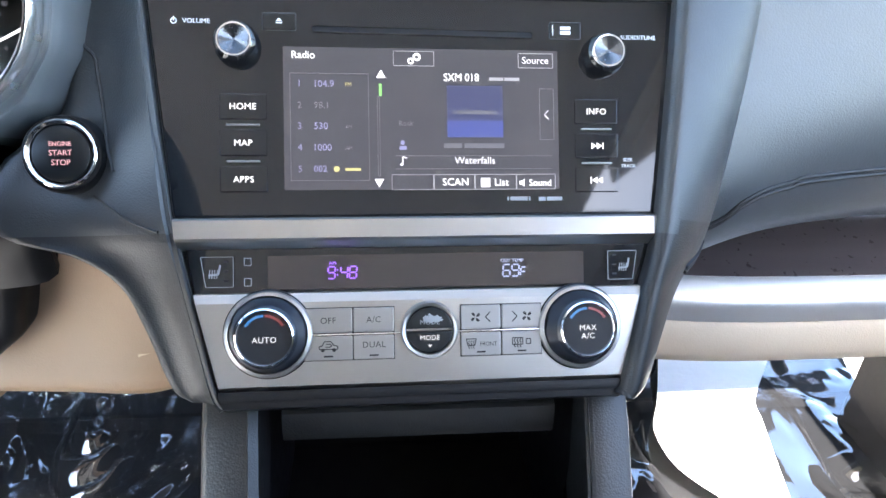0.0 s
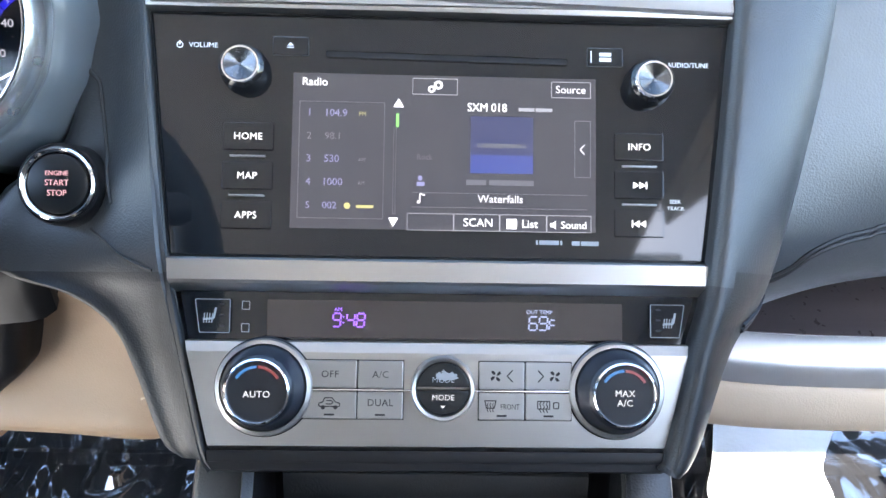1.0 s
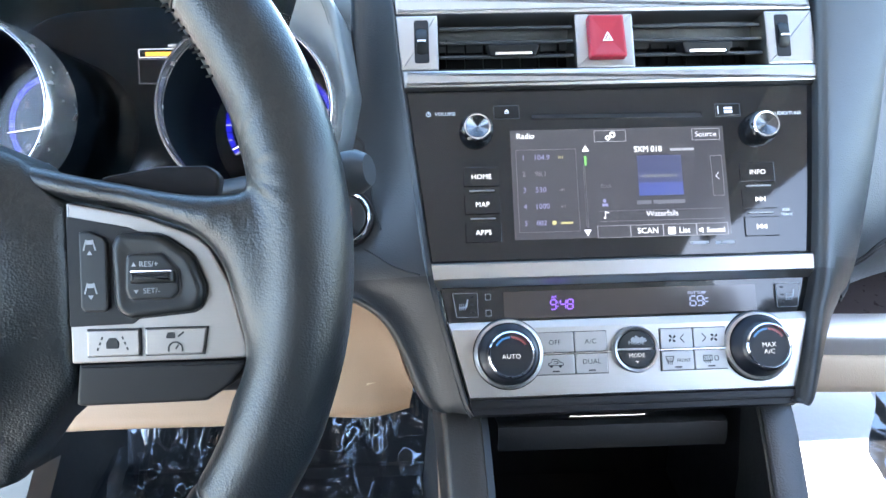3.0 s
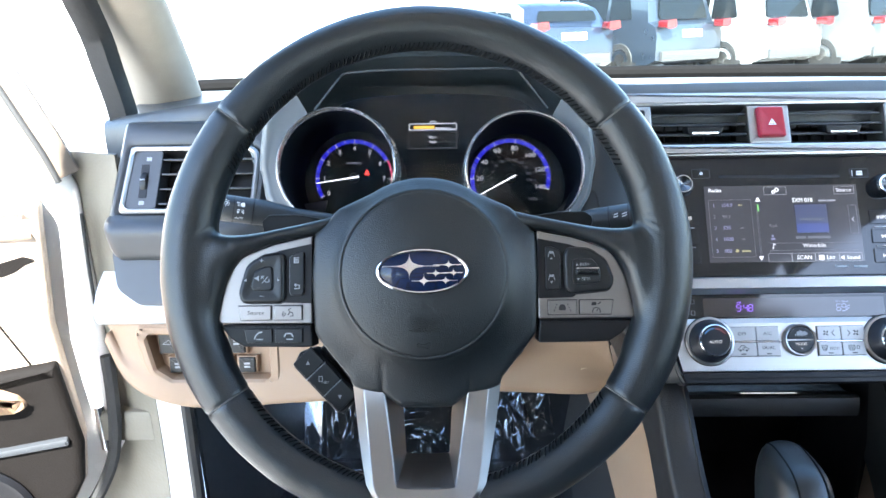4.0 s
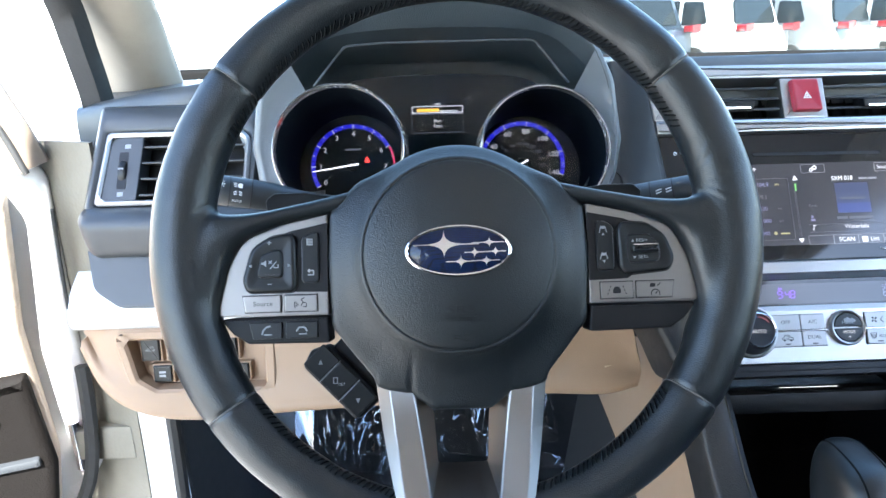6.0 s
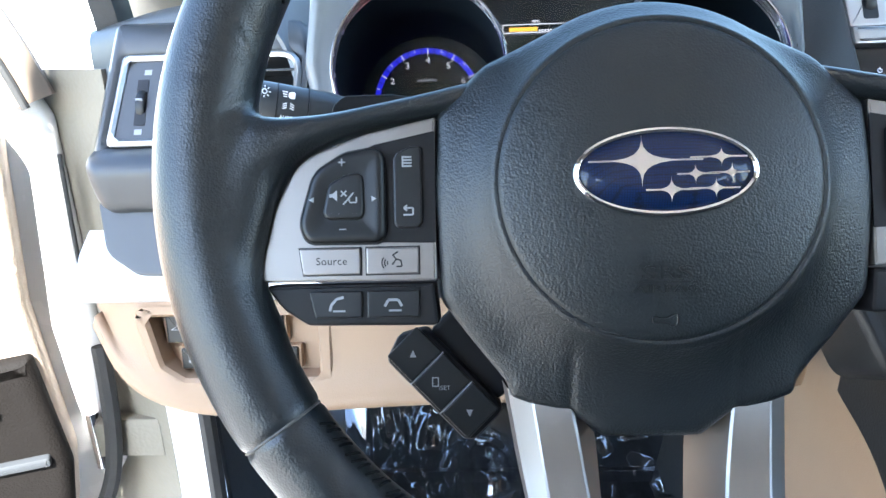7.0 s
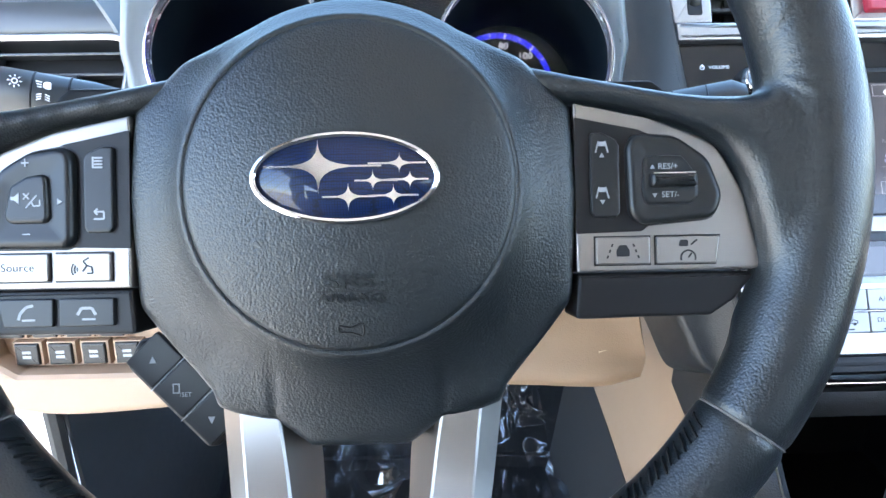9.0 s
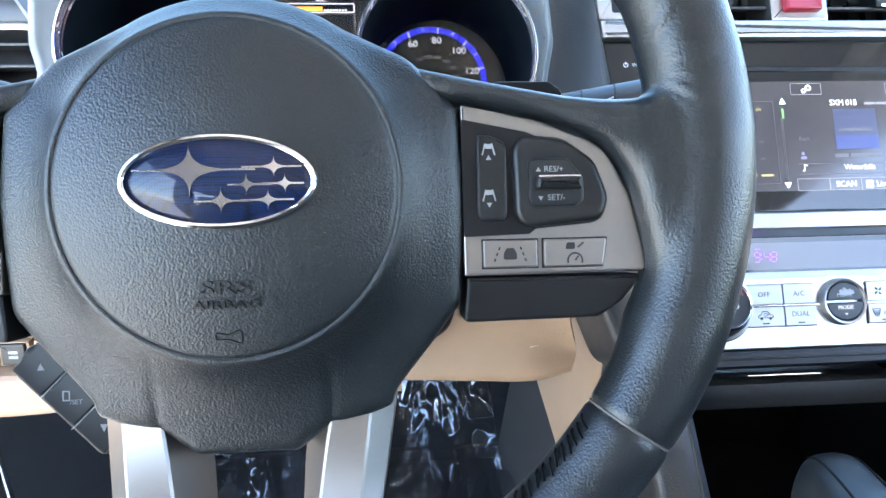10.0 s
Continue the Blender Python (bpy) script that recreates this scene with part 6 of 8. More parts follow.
    near = {1.118: (0.004, 0.0, 0.0, 0.0, 0.012, 0.03), 1.085: (0.004, 0.0, 0.0, 0.0, 0.012, 0.03), 1.040: (0.002, -0.002, 0.0, 0.0, 0.012, 0.03), 0.985: (-0.018, -0.020, -0.012, 0.0, 0.012, 0.03), 0.935: (-0.040, -0.042, -0.024, -0.002, 0.010, 0.03), 0.905: (-0.015, -0.022, -0.012, 0.0, 0.010, 0.03)}
    patch(bm, ID, [[(x, y + near.get(z, off)[k], z + (lift[k] if 0.88 < z < 0.92 else 0) + (-0.05 * max(0, x - 0.42) if z > 1.05 else 0)) for k, x in enumerate(px)] for y, z in prof], 40, 30, 0.004)
    trees.append(BVHTree.FromBMesh(bm))
    part("passenger_pad", bm, DASH, d, "soft dark passenger-side pad", 60)
    bm = bmesh.new()
    for dz in (0.0, 0.0040):
        tube(bm, onto(trees, spline([(0.1740, 0.37, 0.9190 + dz), (0.2003, 0.37, 0.9218 + dz), (0.2148, 0.37, 0.9276 + dz), (0.2276, 0.37, 0.9394 + dz), (0.243, 0.37, 0.9465 + dz), (0.2626, 0.37, 0.9503 + dz), (0.285, 0.37, 0.9537 + dz), (0.42, 0.37, 0.957 + dz), (0.70, 0.37, 0.955 + dz)], 60)), 0.0014, 6)
    part("pad_seam", bm, MARK_DARK, d, "stitched seam")
    bm = bmesh.new()
    patch(bm, ID, [[(x, 0.470 + o * 0.3, 0.890) for x, o in zip(px, off)], [(x, 0.462 + o * 0.3, 0.865) for x, o in zip(px, off)], [(x, 0.404 + o * 0.3, 0.847) for x, o in zip(px, off)]], 24, 8, 0.003)
    part("shelf_trim", bm, WOOD, d, "dark wood-look shelf")
    for name, mm, pf in (("silver_trim", TRIM_SILVER, [(0.412, 0.8475), (0.402, 0.8455), (0.392, 0.8370), (0.389, 0.8300), (0.393, 0.8150)]), ("glovebox_panel", BEIGE_LIGHT, [(0.400, 0.8140), (0.393, 0.808), (0.392, 0.785), (0.398, 0.772), (0.415, 0.768), (0.44, 0.770)])):
        bm = bmesh.new()
        patch(bm, ID, [[(x, y + o * 0.3, z) for x, o in zip(px, off)] for y, z in pf], 24, 14, 0.003)
        part(name, bm, mm, d, "satin silver strip" if name == "silver_trim" else "pale beige glovebox lid", 40)
    # driver side right of the gauges
    rows = [[(-0.146, 0.480, 1.120), (-0.144, 0.450, 1.121), (-0.142, 0.430, 1.121), (-0.138, 0.412, 1.120)],
            [(-0.152, 0.440, 1.06), (-0.151, 0.415, 1.06), (-0.147, 0.388, 1.06), (-0.128, 0.366, 1.056)],
            [(-0.190, 0.405, 1.00), (-0.184, 0.400, 1.00), (-0.170, 0.392, 1.00), (-0.130, 0.385, 1.00)],
            [(-0.245, 0.420, 0.965), (-0.215, 0.405, 0.965), (-0.175, 0.390, 0.965), (-0.130, 0.380, 0.966)],
            [(-0.285, 0.410, 0.935), (-0.215, 0.400, 0.935), (-0.165, 0.385, 0.940), (-0.130, 0.375, 0.943)],
            [(-0.285, 0.405, 0.914), (-0.215, 0.400, 0.916), (-0.165, 0.385, 0.922), (-0.130, 0.375, 0.925)]]
    bm = bmesh.new()
    patch(bm, ID, rows, 24, 24, 0.004)
    trees.append(BVHTree.FromBMesh(bm))
    part("start_panel", bm, BOLSTER, d, "dark grained panel round the start button", 60)
    bm = bmesh.new()
    tube(bm, onto(trees, spline([(-0.172, 0.33, 1.037), (-0.168, 0.33, 1.030), (-0.1630, 0.33, 1.025), (-0.1610, 0.33, 1.015), (-0.1592, 0.33, 1.004), (-0.1562, 0.31, 0.986), (-0.1512, 0.30, 0.972)], 36)), 0.0011, 6)
    tube(bm, onto(trees, spline([(-0.1637, 0.315, 0.958), (-0.1538, 0.315, 0.9547), (-0.1445, 0.315, 0.9511), (-0.1348, 0.315, 0.9491), (-0.1242, 0.315, 0.9483)], 24)), 0.0008, 6)
    part("panel_seam", bm, RUBBER, d)
    # beige panels under the column, and the one beside the stack
    rows = [[(-0.275, 0.372, 0.925), (-0.22, 0.366, 0.920), (-0.17, 0.352, 0.905), (-0.146, 0.350, 0.876)],
            [(-0.275, 0.372, 0.880), (-0.22, 0.370, 0.875), (-0.17, 0.360, 0.865), (-0.138, 0.350, 0.845)],
            [(-0.275, 0.362, 0.835), (-0.22, 0.362, 0.832), (-0.17, 0.355, 0.830), (-0.133, 0.352, 0.822)],
            [(-0.275, 0.352, 0.803), (-0.22, 0.352, 0.800), (-0.17, 0.348, 0.800), (-0.138, 0.352, 0.805)],
            [(-0.275, 0.40, 0.790), (-0.22, 0.40, 0.790), (-0.17, 0.40, 0.792), (-0.135, 0.40, 0.80)]]
    bm = bmesh.new()
    patch(bm, ID, rows, 16, 20, 0.004)
    part("knee_panel_end", bm, BEIGE, d, "smooth beige panel", 60)
    bm = bmesh.new()
    slab(bm, plane_frame((-0.166, 0.3505, 0.8245), 8), [(-0.006, -0.004), (0.006, -0.003), (0.007, 0.004), (-0.005, 0.003)], -0.003, 0.0012, 0.0003)
    part("knee_mark", bm, mat("beige_shadow_mark", (0.50, 0.37, 0.25), 0.6), d)
    kx = (-0.712, -0.69, -0.655, -0.60, -0.50, -0.40, -0.275)
    zz = (0.062, 0.022, 0.0, -0.010, -0.004, 0.0, 0.0)
    rows = []
    for y, z, g in ((0.372, 0.885, 0), (0.365, 0.870, 0.15), (0.360, 0.830, 0.6), (0.352, 0.803, 1), (0.358, 0.790, 1), (0.42, 0.782, 1)):
        rows.append([(x, y + 0.3 * max(0.0, q), z + g * q) for x, q in zip(kx, zz)])
    bm = bmesh.new()
    patch(bm, ID, rows, 90, 50, 0.004)
    to_bay = BAY.inverted()
    hole = inset(BAY_OUTLINE, 0.004)
    bay = [f for f in bm.faces if abs((to_bay @ f.calc_center_median()).z) < 0.03 and inside(hole, to_bay @ f.calc_center_median())]
    bmesh.ops.delete(bm, geom=bay, context="FACES")
    part("knee_panel", bm, BEIGE, d, "smooth beige knee panel", 60)
    # silver strip that runs to the door
    rows = [[(x, y, z) for x in (-0.715, -0.62, -0.50, -0.42)] for y, z in ((0.395, 0.930), (0.374, 0.916), (0.363, 0.900), (0.361, 0.890), (0.366, 0.883))]
    bm = bmesh.new()
    patch(bm, ID, rows, 12, 12, 0.004)
    part("silver_trim", bm, TRIM_SILVER, d, "satin silver strip", 40)
    # left end of the dash: frame round the vent, lower face
    vm = plane_frame((-0.6000, 0.4100, 1.0375), 34)
    o = rounded([(-0.0825, -0.0415), (0.0690, -0.0415), (0.0720, 0.0385), (-0.0765, 0.0385)], [0.006, 0.016, 0.020, 0.006], 5)
    wide = [Vector((-0.096 + (p.x + 0.0825) / 0.1545 * 0.174, -0.0500 + (p.y + 0.0415) / 0.08 * 0.122)) for p in o]
    bm = bmesh.new()
    ring(bm, vm, wide, inset(o, 0.001), -0.03, 0.001, 0.006)
    part("end_panel", bm, DASH_SMOOTH, d, "dark grey end panel round the vent", 50)
    rows = []
    for y, z, x0 in ((0.388, 0.999, -0.690), (0.372, 0.994, -0.690), (0.366, 0.985, -0.688), (0.372, 0.960, -0.684), (0.395, 0.948, -0.674), (0.41, 0.90, -0.665)):
        rows.append([(x0 - 0.010, y + 0.05, z), (x0, y + 0.004, z), (-0.66, y, z), (-0.58, y, z), (-0.53, y + 0.01, z), (-0.46, y + 0.05, z)])
    bm = bmesh.new()
    patch(bm, ID, rows, 24, 24, 0.004)
    part("end_panel_lower", bm, DASH_SMOOTH, d, "dark grey lower end panel", 50)
    bm = bmesh.new()
    slab(bm, plane_frame((-0.60, 0.370, 0.935), 25), rounded([(-0.094, 0.028), (-0.086, -0.014), (-0.060, -0.032), (0.1, -0.034), (0.1, 0.028)], [0.004, 0.02, 0.02, 0.004, 0.004], 5), -0.03, 0.004, 0.002)
    part("pocket_lid", bm, DASH_SMOOTH, d, "small lidded pocket")
    # panel left of and round the gauges
    rows = [[(-0.570, 0.440, 1.112), (-0.545, 0.460, 1.115), (-0.520, 0.490, 1.118)],
            [(-0.540, 0.427, 1.06), (-0.530, 0.450, 1.06), (-0.518, 0.480, 1.06)],
            [(-0.532, 0.400, 1.01), (-0.524, 0.430, 1.01), (-0.512, 0.465, 1.01)],
            [(-0.530, 0.385, 0.965), (-0.50, 0.41, 0.965), (-0.46, 0.43, 0.965)],
            [(-0.530, 0.375, 0.92), (-0.49, 0.40, 0.92), (-0.44, 0.42, 0.92)]]
    bm = bmesh.new()
    patch(bm, ID, rows, 12, 16, 0.004)
    part("gauge_side_panel", bm, POD_GREY, d, "pale grey pod side beside the gauges")
    return d


build_dash()


def build_start_button():
    m = plane_frame((-0.1765, 0.3310, 0.9790), 25, 2)
    u = thing("start_button", "round black engine start button with a chrome ring", "start button", m @ Vector((0, 0, -0.01)))
    bm = bmesh.new()
    lathe(bm, m, [(0.0225, -0.03), (0.0212, 0.0040), (0.0203, 0.0058), (0.0190, 0.0060), (0.0180, 0.0045)], 56)
    part("surround", bm, BLACK, u)
    bm = bmesh.new()
    lathe(bm, m, [(0.0190, 0.003), (0.0186, 0.0078), (0.0176, 0.0086), (0.0158, 0.0072), (0.0152, 0.0055)], 56)
    part("chrome_ring", bm, CHROME, u, "chrome ring")
    bm = bmesh.new()
    lathe(bm, m, [(0.0152, 0.002), (0.0150, 0.0072), (0.0134, 0.0080), (0.0, 0.0072)], 56)
    cap = part("cap", bm, BUTTON, u, "black push cap")
    bm = bmesh.new()
    for t, y, s in (("ENGINE", 0.0052, 0.0027), ("START", 0.0004, 0.0034), ("STOP", -0.0048, 0.0034)):
        words(bm, m, t, 0, y, 0.0080, s * 0.92, squeeze=0.95)
    part("lettering", bm, E_START, cap)


build_start_button()


# ---- instrument cluster ----
def arc_strip(bm, m, cx, cy, r0, r1, a0, a1, z, n=40):
    o = [Vector((cx + r1 * math.cos(radians(a0 + (a1 - a0) * i / n)), cy + r1 * math.sin(radians(a0 + (a1 - a0) * i / n)))) for i in range(n + 1)]
    i_ = [Vector((cx + r0 * math.cos(radians(a0 + (a1 - a0) * i / n)), cy + r0 * math.sin(radians(a0 + (a1 - a0) * i / n)))) for i in range(n + 1)]
    slab(bm, m, o + i_[::-1], z, z + 0.0003)


def build_cluster():
    m = GAUGE
    FW = -0.122  # the dial faces lie this far behind the rings
    u = thing("instrument_cluster", "black hooded instrument cluster with two blue-lit dials in silver rings", "instrument cluster", m @ Vector((0, 0, -0.03)))
    # hood: outer shell, lip and inner roof
    half = [(0.130, -0.098), (0.166, -0.074), (0.185, -0.042), (0.191, -0.005), (0.181, 0.055), (0.153, 0.108), (0.120, 0.130), (0.060, 0.140), (0, 0.142)]
    out = half + [(-x, y) for x, y in reversed(half[:-1])]
    half2 = [(0.127, -0.094), (0.162, -0.070), (0.181, -0.040), (0.187, -0.005), (0.173, 0.052), (0.140, 0.095), (0.108, 0.113), (0.055, 0.119), (0, 0.120)]
    inn = half2 + [(-x, y) for x, y in reversed(half2[:-1])]
    c = lambda pts, f, z: [(x * f, y, z) for x, y in pts]
    front = lambda y: 0.022 + 0.030 * max(0.0, min(1.0, (y + 0.02) / 0.13))
    lip = [(x * 0.985, y * 0.985, front(y)) for x, y in out]
    rows = [[(x * 1.08, y - 0.015, -0.10) for x, y in out], c(out, 1.02, -0.02), [(x, y, front(y) - 0.012) for x, y in out], lip, [(x * 0.97, y * 0.965, front(y) - 0.002) for x, y in out], [(x, y, 0.022) for x, y in inn]]
    bm = bmesh.new()
    patch(bm, m, rows, 60, 20, 0.002)
    part("hood", bm, HOOD, u, "black hood over the gauges", 60)
    rows = [[(x, y, 0.022) for x, y in inn], [(x * 0.995, y * 0.97, -0.02) for x, y in inn], [(x * 1.0, y * 0.93, FW) for x, y in inn]]
    bm = bmesh.new()
    patch(bm, m, rows, 60, 8, 0.002)
    part("inner_frame", bm, HOOD, u, "black inner frame")
    bm = bmesh.new()
    tube(bm, [m @ Vector((p.x, p.y, 0.026)) for p in rounded([(-0.1302, 0.0590), (-0.0965, 0.1008), (-0.0560, 0.1032), (0.0840, 0.1034), (0.1048, 0.1025), (0.1395, 0.0560)], [0, 0.012, 0, 0, 0.012, 0], 5)], 0.0012, 6)
    part("frame_line", bm, DASH_SMOOTH, u, "slim grey edge of the gauge lens")
    bm = bmesh.new()
    slab(bm, m, rounded([(0.22, -0.11), (0.21, 0.0), (0.18, 0.07), (0.13, 0.125), (-0.13, 0.125), (-0.18, 0.07), (-0.21, 0.0), (-0.22, -0.11)], 0.01), FW - 0.012, FW - 0.002)
    part("back_panel", bm, E_FACE, u, "black gauge panel")
    # pale pod face from each ring's outer side round to the side of the pod
    shape = [Vector(p) for p in out]
    for s, cx, cy, R in ((-1, -0.1050, -0.0094, 0.0718), (1, 0.1115, -0.0156, 0.0710)):
        rows = [[], [], [], [], []]
        for a in range(62, -73, -6):
            d = Vector((s * math.cos(radians(a)), math.sin(radians(a))))
            ctr = Vector((cx, cy))
            r1 = max(reach(shape, ctr, d), R * 1.03)
            e = ctr + d * r1
            f = ctr + d * (R + (r1 - R) * 0.5)
            i0 = ctr + d * R * 0.985
            rows[0].append((i0.x, i0.y, 0.022))
            rows[1].append((f.x, f.y, 0.022 + 0.45 * (front(e.y) - 0.018)))
            rows[2].append((e.x, e.y, front(e.y) + 0.001))
            rows[3].append((e.x * 1.035, e.y * 1.01, front(e.y) - 0.020))
            rows[4].append((e.x * 1.09, e.y - 0.006, -0.10))
        bm = bmesh.new()
        patch(bm, m, rows, 40, 24, 0.002)
        part("pod_face", bm, POD_GREY, u, "pale grey pod face beside the dial", 60)
    for cx, cy, dx, dy, R, D, nums, a_start, a_step in ((-0.1050, -0.0094, -0.1078, -0.0033, 0.0718, 0.0536, [str(k) for k in range(8)], 210, 30.3), (0.1115, -0.0156, 0.1072, -0.0068, 0.0710, 0.0550, ["0", "20", "40", "60", "80", "100", "120", "140"], 212, 32.6)):
        bm = bmesh.new()
        lathe(bm, m, [(R * 0.938, 0.022), (R * 0.940, 0.0345), (R * 0.948, 0.0367), (R * 0.960, 0.0360), (R * 0.990, 0.0260), (R * 1.008, 0.0140), (R * 1.012, 0.0)], 72, cx, cy)
        g = part("gauge", bm, RING_SILVER, u, "dial in a silver ring", 50)
        bm = bmesh.new()
        lathe(bm, m, [(R * 0.938, 0.026), (R * 0.955, -0.02), (R * 0.99, FW)], 72, cx, cy)
        part("gauge_wall", bm, WELL, g)
        bm = bmesh.new()
        lathe(bm, m, [(R * 0.936, 0.0350), (R * 0.934, 0.0372), (R * 0.924, 0.0372), (R * 0.922, 0.0350)], 72, cx, cy)
        part("inner_ring", bm, CHROME, g, "thin bright inner ring")
        bm = bmesh.new()
        lathe(bm, m, [(R * 0.985, FW), (0, FW)], 60, cx, cy)
        part("gauge_face", bm, E_FACE, g, "black dial face")
        a_end = a_start - a_step * 7
        slots = 28 if cx > 0 else 24
        for k in range(slots):
            bm = bmesh.new()
            a = a_start - a_step * k / 4
            arc_strip(bm, m, dx, dy, D * 0.90, D, a - 0.5, a - a_step / 4 + 0.5, FW + 0.0003, 4)
            part("lit_arc", bm, E_RING, g)
        if cx < 0:
            bm = bmesh.new()
            arc_strip(bm, m, dx, dy, D * 0.95, D, a_start - a_step * 6.05, a_end - 4, FW + 0.0003, 12)
            part("red_arc", bm, E_REDZONE, g, "red zone")
        bm = bmesh.new()
        for k in range(15):
            a = radians(a_start - a_step * k / 2)
            r0 = D * (0.885 if k % 2 == 0 else 0.93)
            line(bm, m, (dx + r0 * math.cos(a), dy + r0 * math.sin(a)), (dx + D * math.cos(a), dy + D * math.sin(a)), FW + 0.0005, 0.0012 if k % 2 == 0 else 0.0008)
        part("ticks", bm, E_GAUGE, g)
        bm = bmesh.new()
        for k, t in enumerate(nums):
            a = radians(a_start - a_step * k)
            words(bm, m, t, dx + D * 0.765 * math.cos(a), dy + D * 0.765 * math.sin(a), FW + 0.0005, 0.0064, squeeze=1.12)
        part("numerals", bm, E_GAUGE, g)
        bm = bmesh.new()
        if cx > 0:
            for k in range(12):
                a = radians(218 - 20.25 * k)
                words(bm, m, str(20 * k), dx + D * 0.475 * math.cos(a), dy + D * 0.475 * math.sin(a), FW + 0.0005, 0.0034)
                line(bm, m, (dx + D * 0.60 * math.cos(a), dy + D * 0.60 * math.sin(a)), (dx + D * 0.64 * math.cos(a), dy + D * 0.64 * math.sin(a)), FW + 0.0005, 0.0005)
            words(bm, m, "MPH", dx + 0.031, dy - 0.0285, FW + 0.0005, 0.0042)
        else:
            bars(bm, m, dx, dy + 0.021, FW + 0.0005, [0.020], 0.0020)
        part("small_numerals", bm, E_DIM, g)
        bm = bmesh.new()
        a = radians(a_start - a_step * 0.72) if cx < 0 else radians(a_start - 4)
        tip = Vector((dx + D * 0.96 * math.cos(a), dy + D * 0.96 * math.sin(a)))
        d = Vector((math.cos(a), math.sin(a)))
        nn = Vector((-d.y, d.x))
        root = Vector((dx, dy)) - d * 0.008
        slab(bm, m, [root + nn * 0.0011, tip + nn * 0.0005, tip - nn * 0.0005, root - nn * 0.0011], FW + 0.008, FW + 0.009)
        part("needle", bm, E_NEEDLE, g, "white needle")
        bm = bmesh.new()
        lathe(bm, m, [(0.0070, FW), (0.0070, FW + 0.005), (0.0058, FW + 0.007), (0, FW + 0.007)], 32, dx, dy)
        part("needle_cap", bm, E_FACE, g)
        if cx < 0:
            bm = bmesh.new()
            slab(bm, m, rounded([(dx + 0.0140, dy + 0.004), (dx + 0.0215, dy + 0.004), (dx + 0.0195, dy + 0.0095), (dx + 0.0178, dy + 0.0125), (dx + 0.0160, dy + 0.0095)], 0.001), FW + 0.0003, FW + 0.0007)
            part("warning_lamp", bm, E_RED, g, "red warning lamp")
    bm = bmesh.new()
    slab(bm, m, rounded([(0.186, -0.090), (0.184, 0.0), (0.150, 0.060), (0.108, 0.102), (-0.108, 0.102), (-0.150, 0.060), (-0.184, 0.0), (-0.186, -0.090)], 0.01), -0.0420, -0.0400)
    part("gauge_lens", bm, LENS, u, "clear lens over the dials").visible_shadow = False
    # little display between the dials
    md = m @ Matrix.Translation((-0.0005, 0.0036, 0.0)) @ Matrix.Diagonal((1.0276, 1.0276, 1.0, 1.0))
    bm = bmesh.new()
    slab(bm, md, box2(-0.0312, 0.0315, 0.0345, 0.0665), FW - 0.003, FW)
    ds = part("trip_display", bm, E_FACE, u, "small trip display")
    bm = bmesh.new()
    frame_line(bm, md, -0.0307, 0.0321, 0.0340, 0.0558, FW, 0.0006)
    part("display_frame", bm, E_DIM, ds)
    bm = bmesh.new()
    frame_line(bm, md, -0.0300, 0.0568, 0.0338, 0.0655, FW, 0.0008, 0.001)
    part("meter_frame", bm, E_TXT, ds)
    lettering(ds, md, "MPG", 0.0025, 0.0678, FW, 0.0030, E_TXT)
    lettering(ds, md, "Door", 0.0020, 0.0470, FW, 0.0034, E_TXT)
    lettering(ds, md, "Open", 0.0020, 0.0405, FW, 0.0034, E_TXT)
    bm = bmesh.new()
    slab(bm, md, box2(-0.0235, 0.0584, 0.0040, 0.0624), FW, FW + 0.0003)
    part("mpg_bar", bm, E_AMBER, ds, "amber economy bar")
    for k in range(8):
        bm = bmesh.new()
        slab(bm, md, box2(0.0052 + 0.0028 * k, 0.0584, 0.0070 + 0.0028 * k, 0.0598), FW, FW + 0.0003)
        part("meter_mark", bm, E_TXT, ds)
    # lower fill between the dials and the column
    bm = bmesh.new()
    patch(bm, Matrix.Translation((0, -0.045, 0)), [[(-0.525, 0.445, 0.966), (-0.45, 0.440, 0.960), (-0.33, 0.435, 0.958), (-0.235, 0.430, 0.962), (-0.205, 0.40, 0.96)], [(-0.525, 0.42, 0.945), (-0.45, 0.41, 0.94), (-0.33, 0.40, 0.935), (-0.215, 0.38, 0.94), (-0.205, 0.385, 0.94)], [(-0.525, 0.40, 0.90), (-0.45, 0.39, 0.89), (-0.33, 0.39, 0.885), (-0.215, 0.38, 0.895), (-0.205, 0.39, 0.91)]], 20, 12, 0.003)
    part("lower_cover", bm, BLACK, u, "black cover under the dials")


build_cluster()


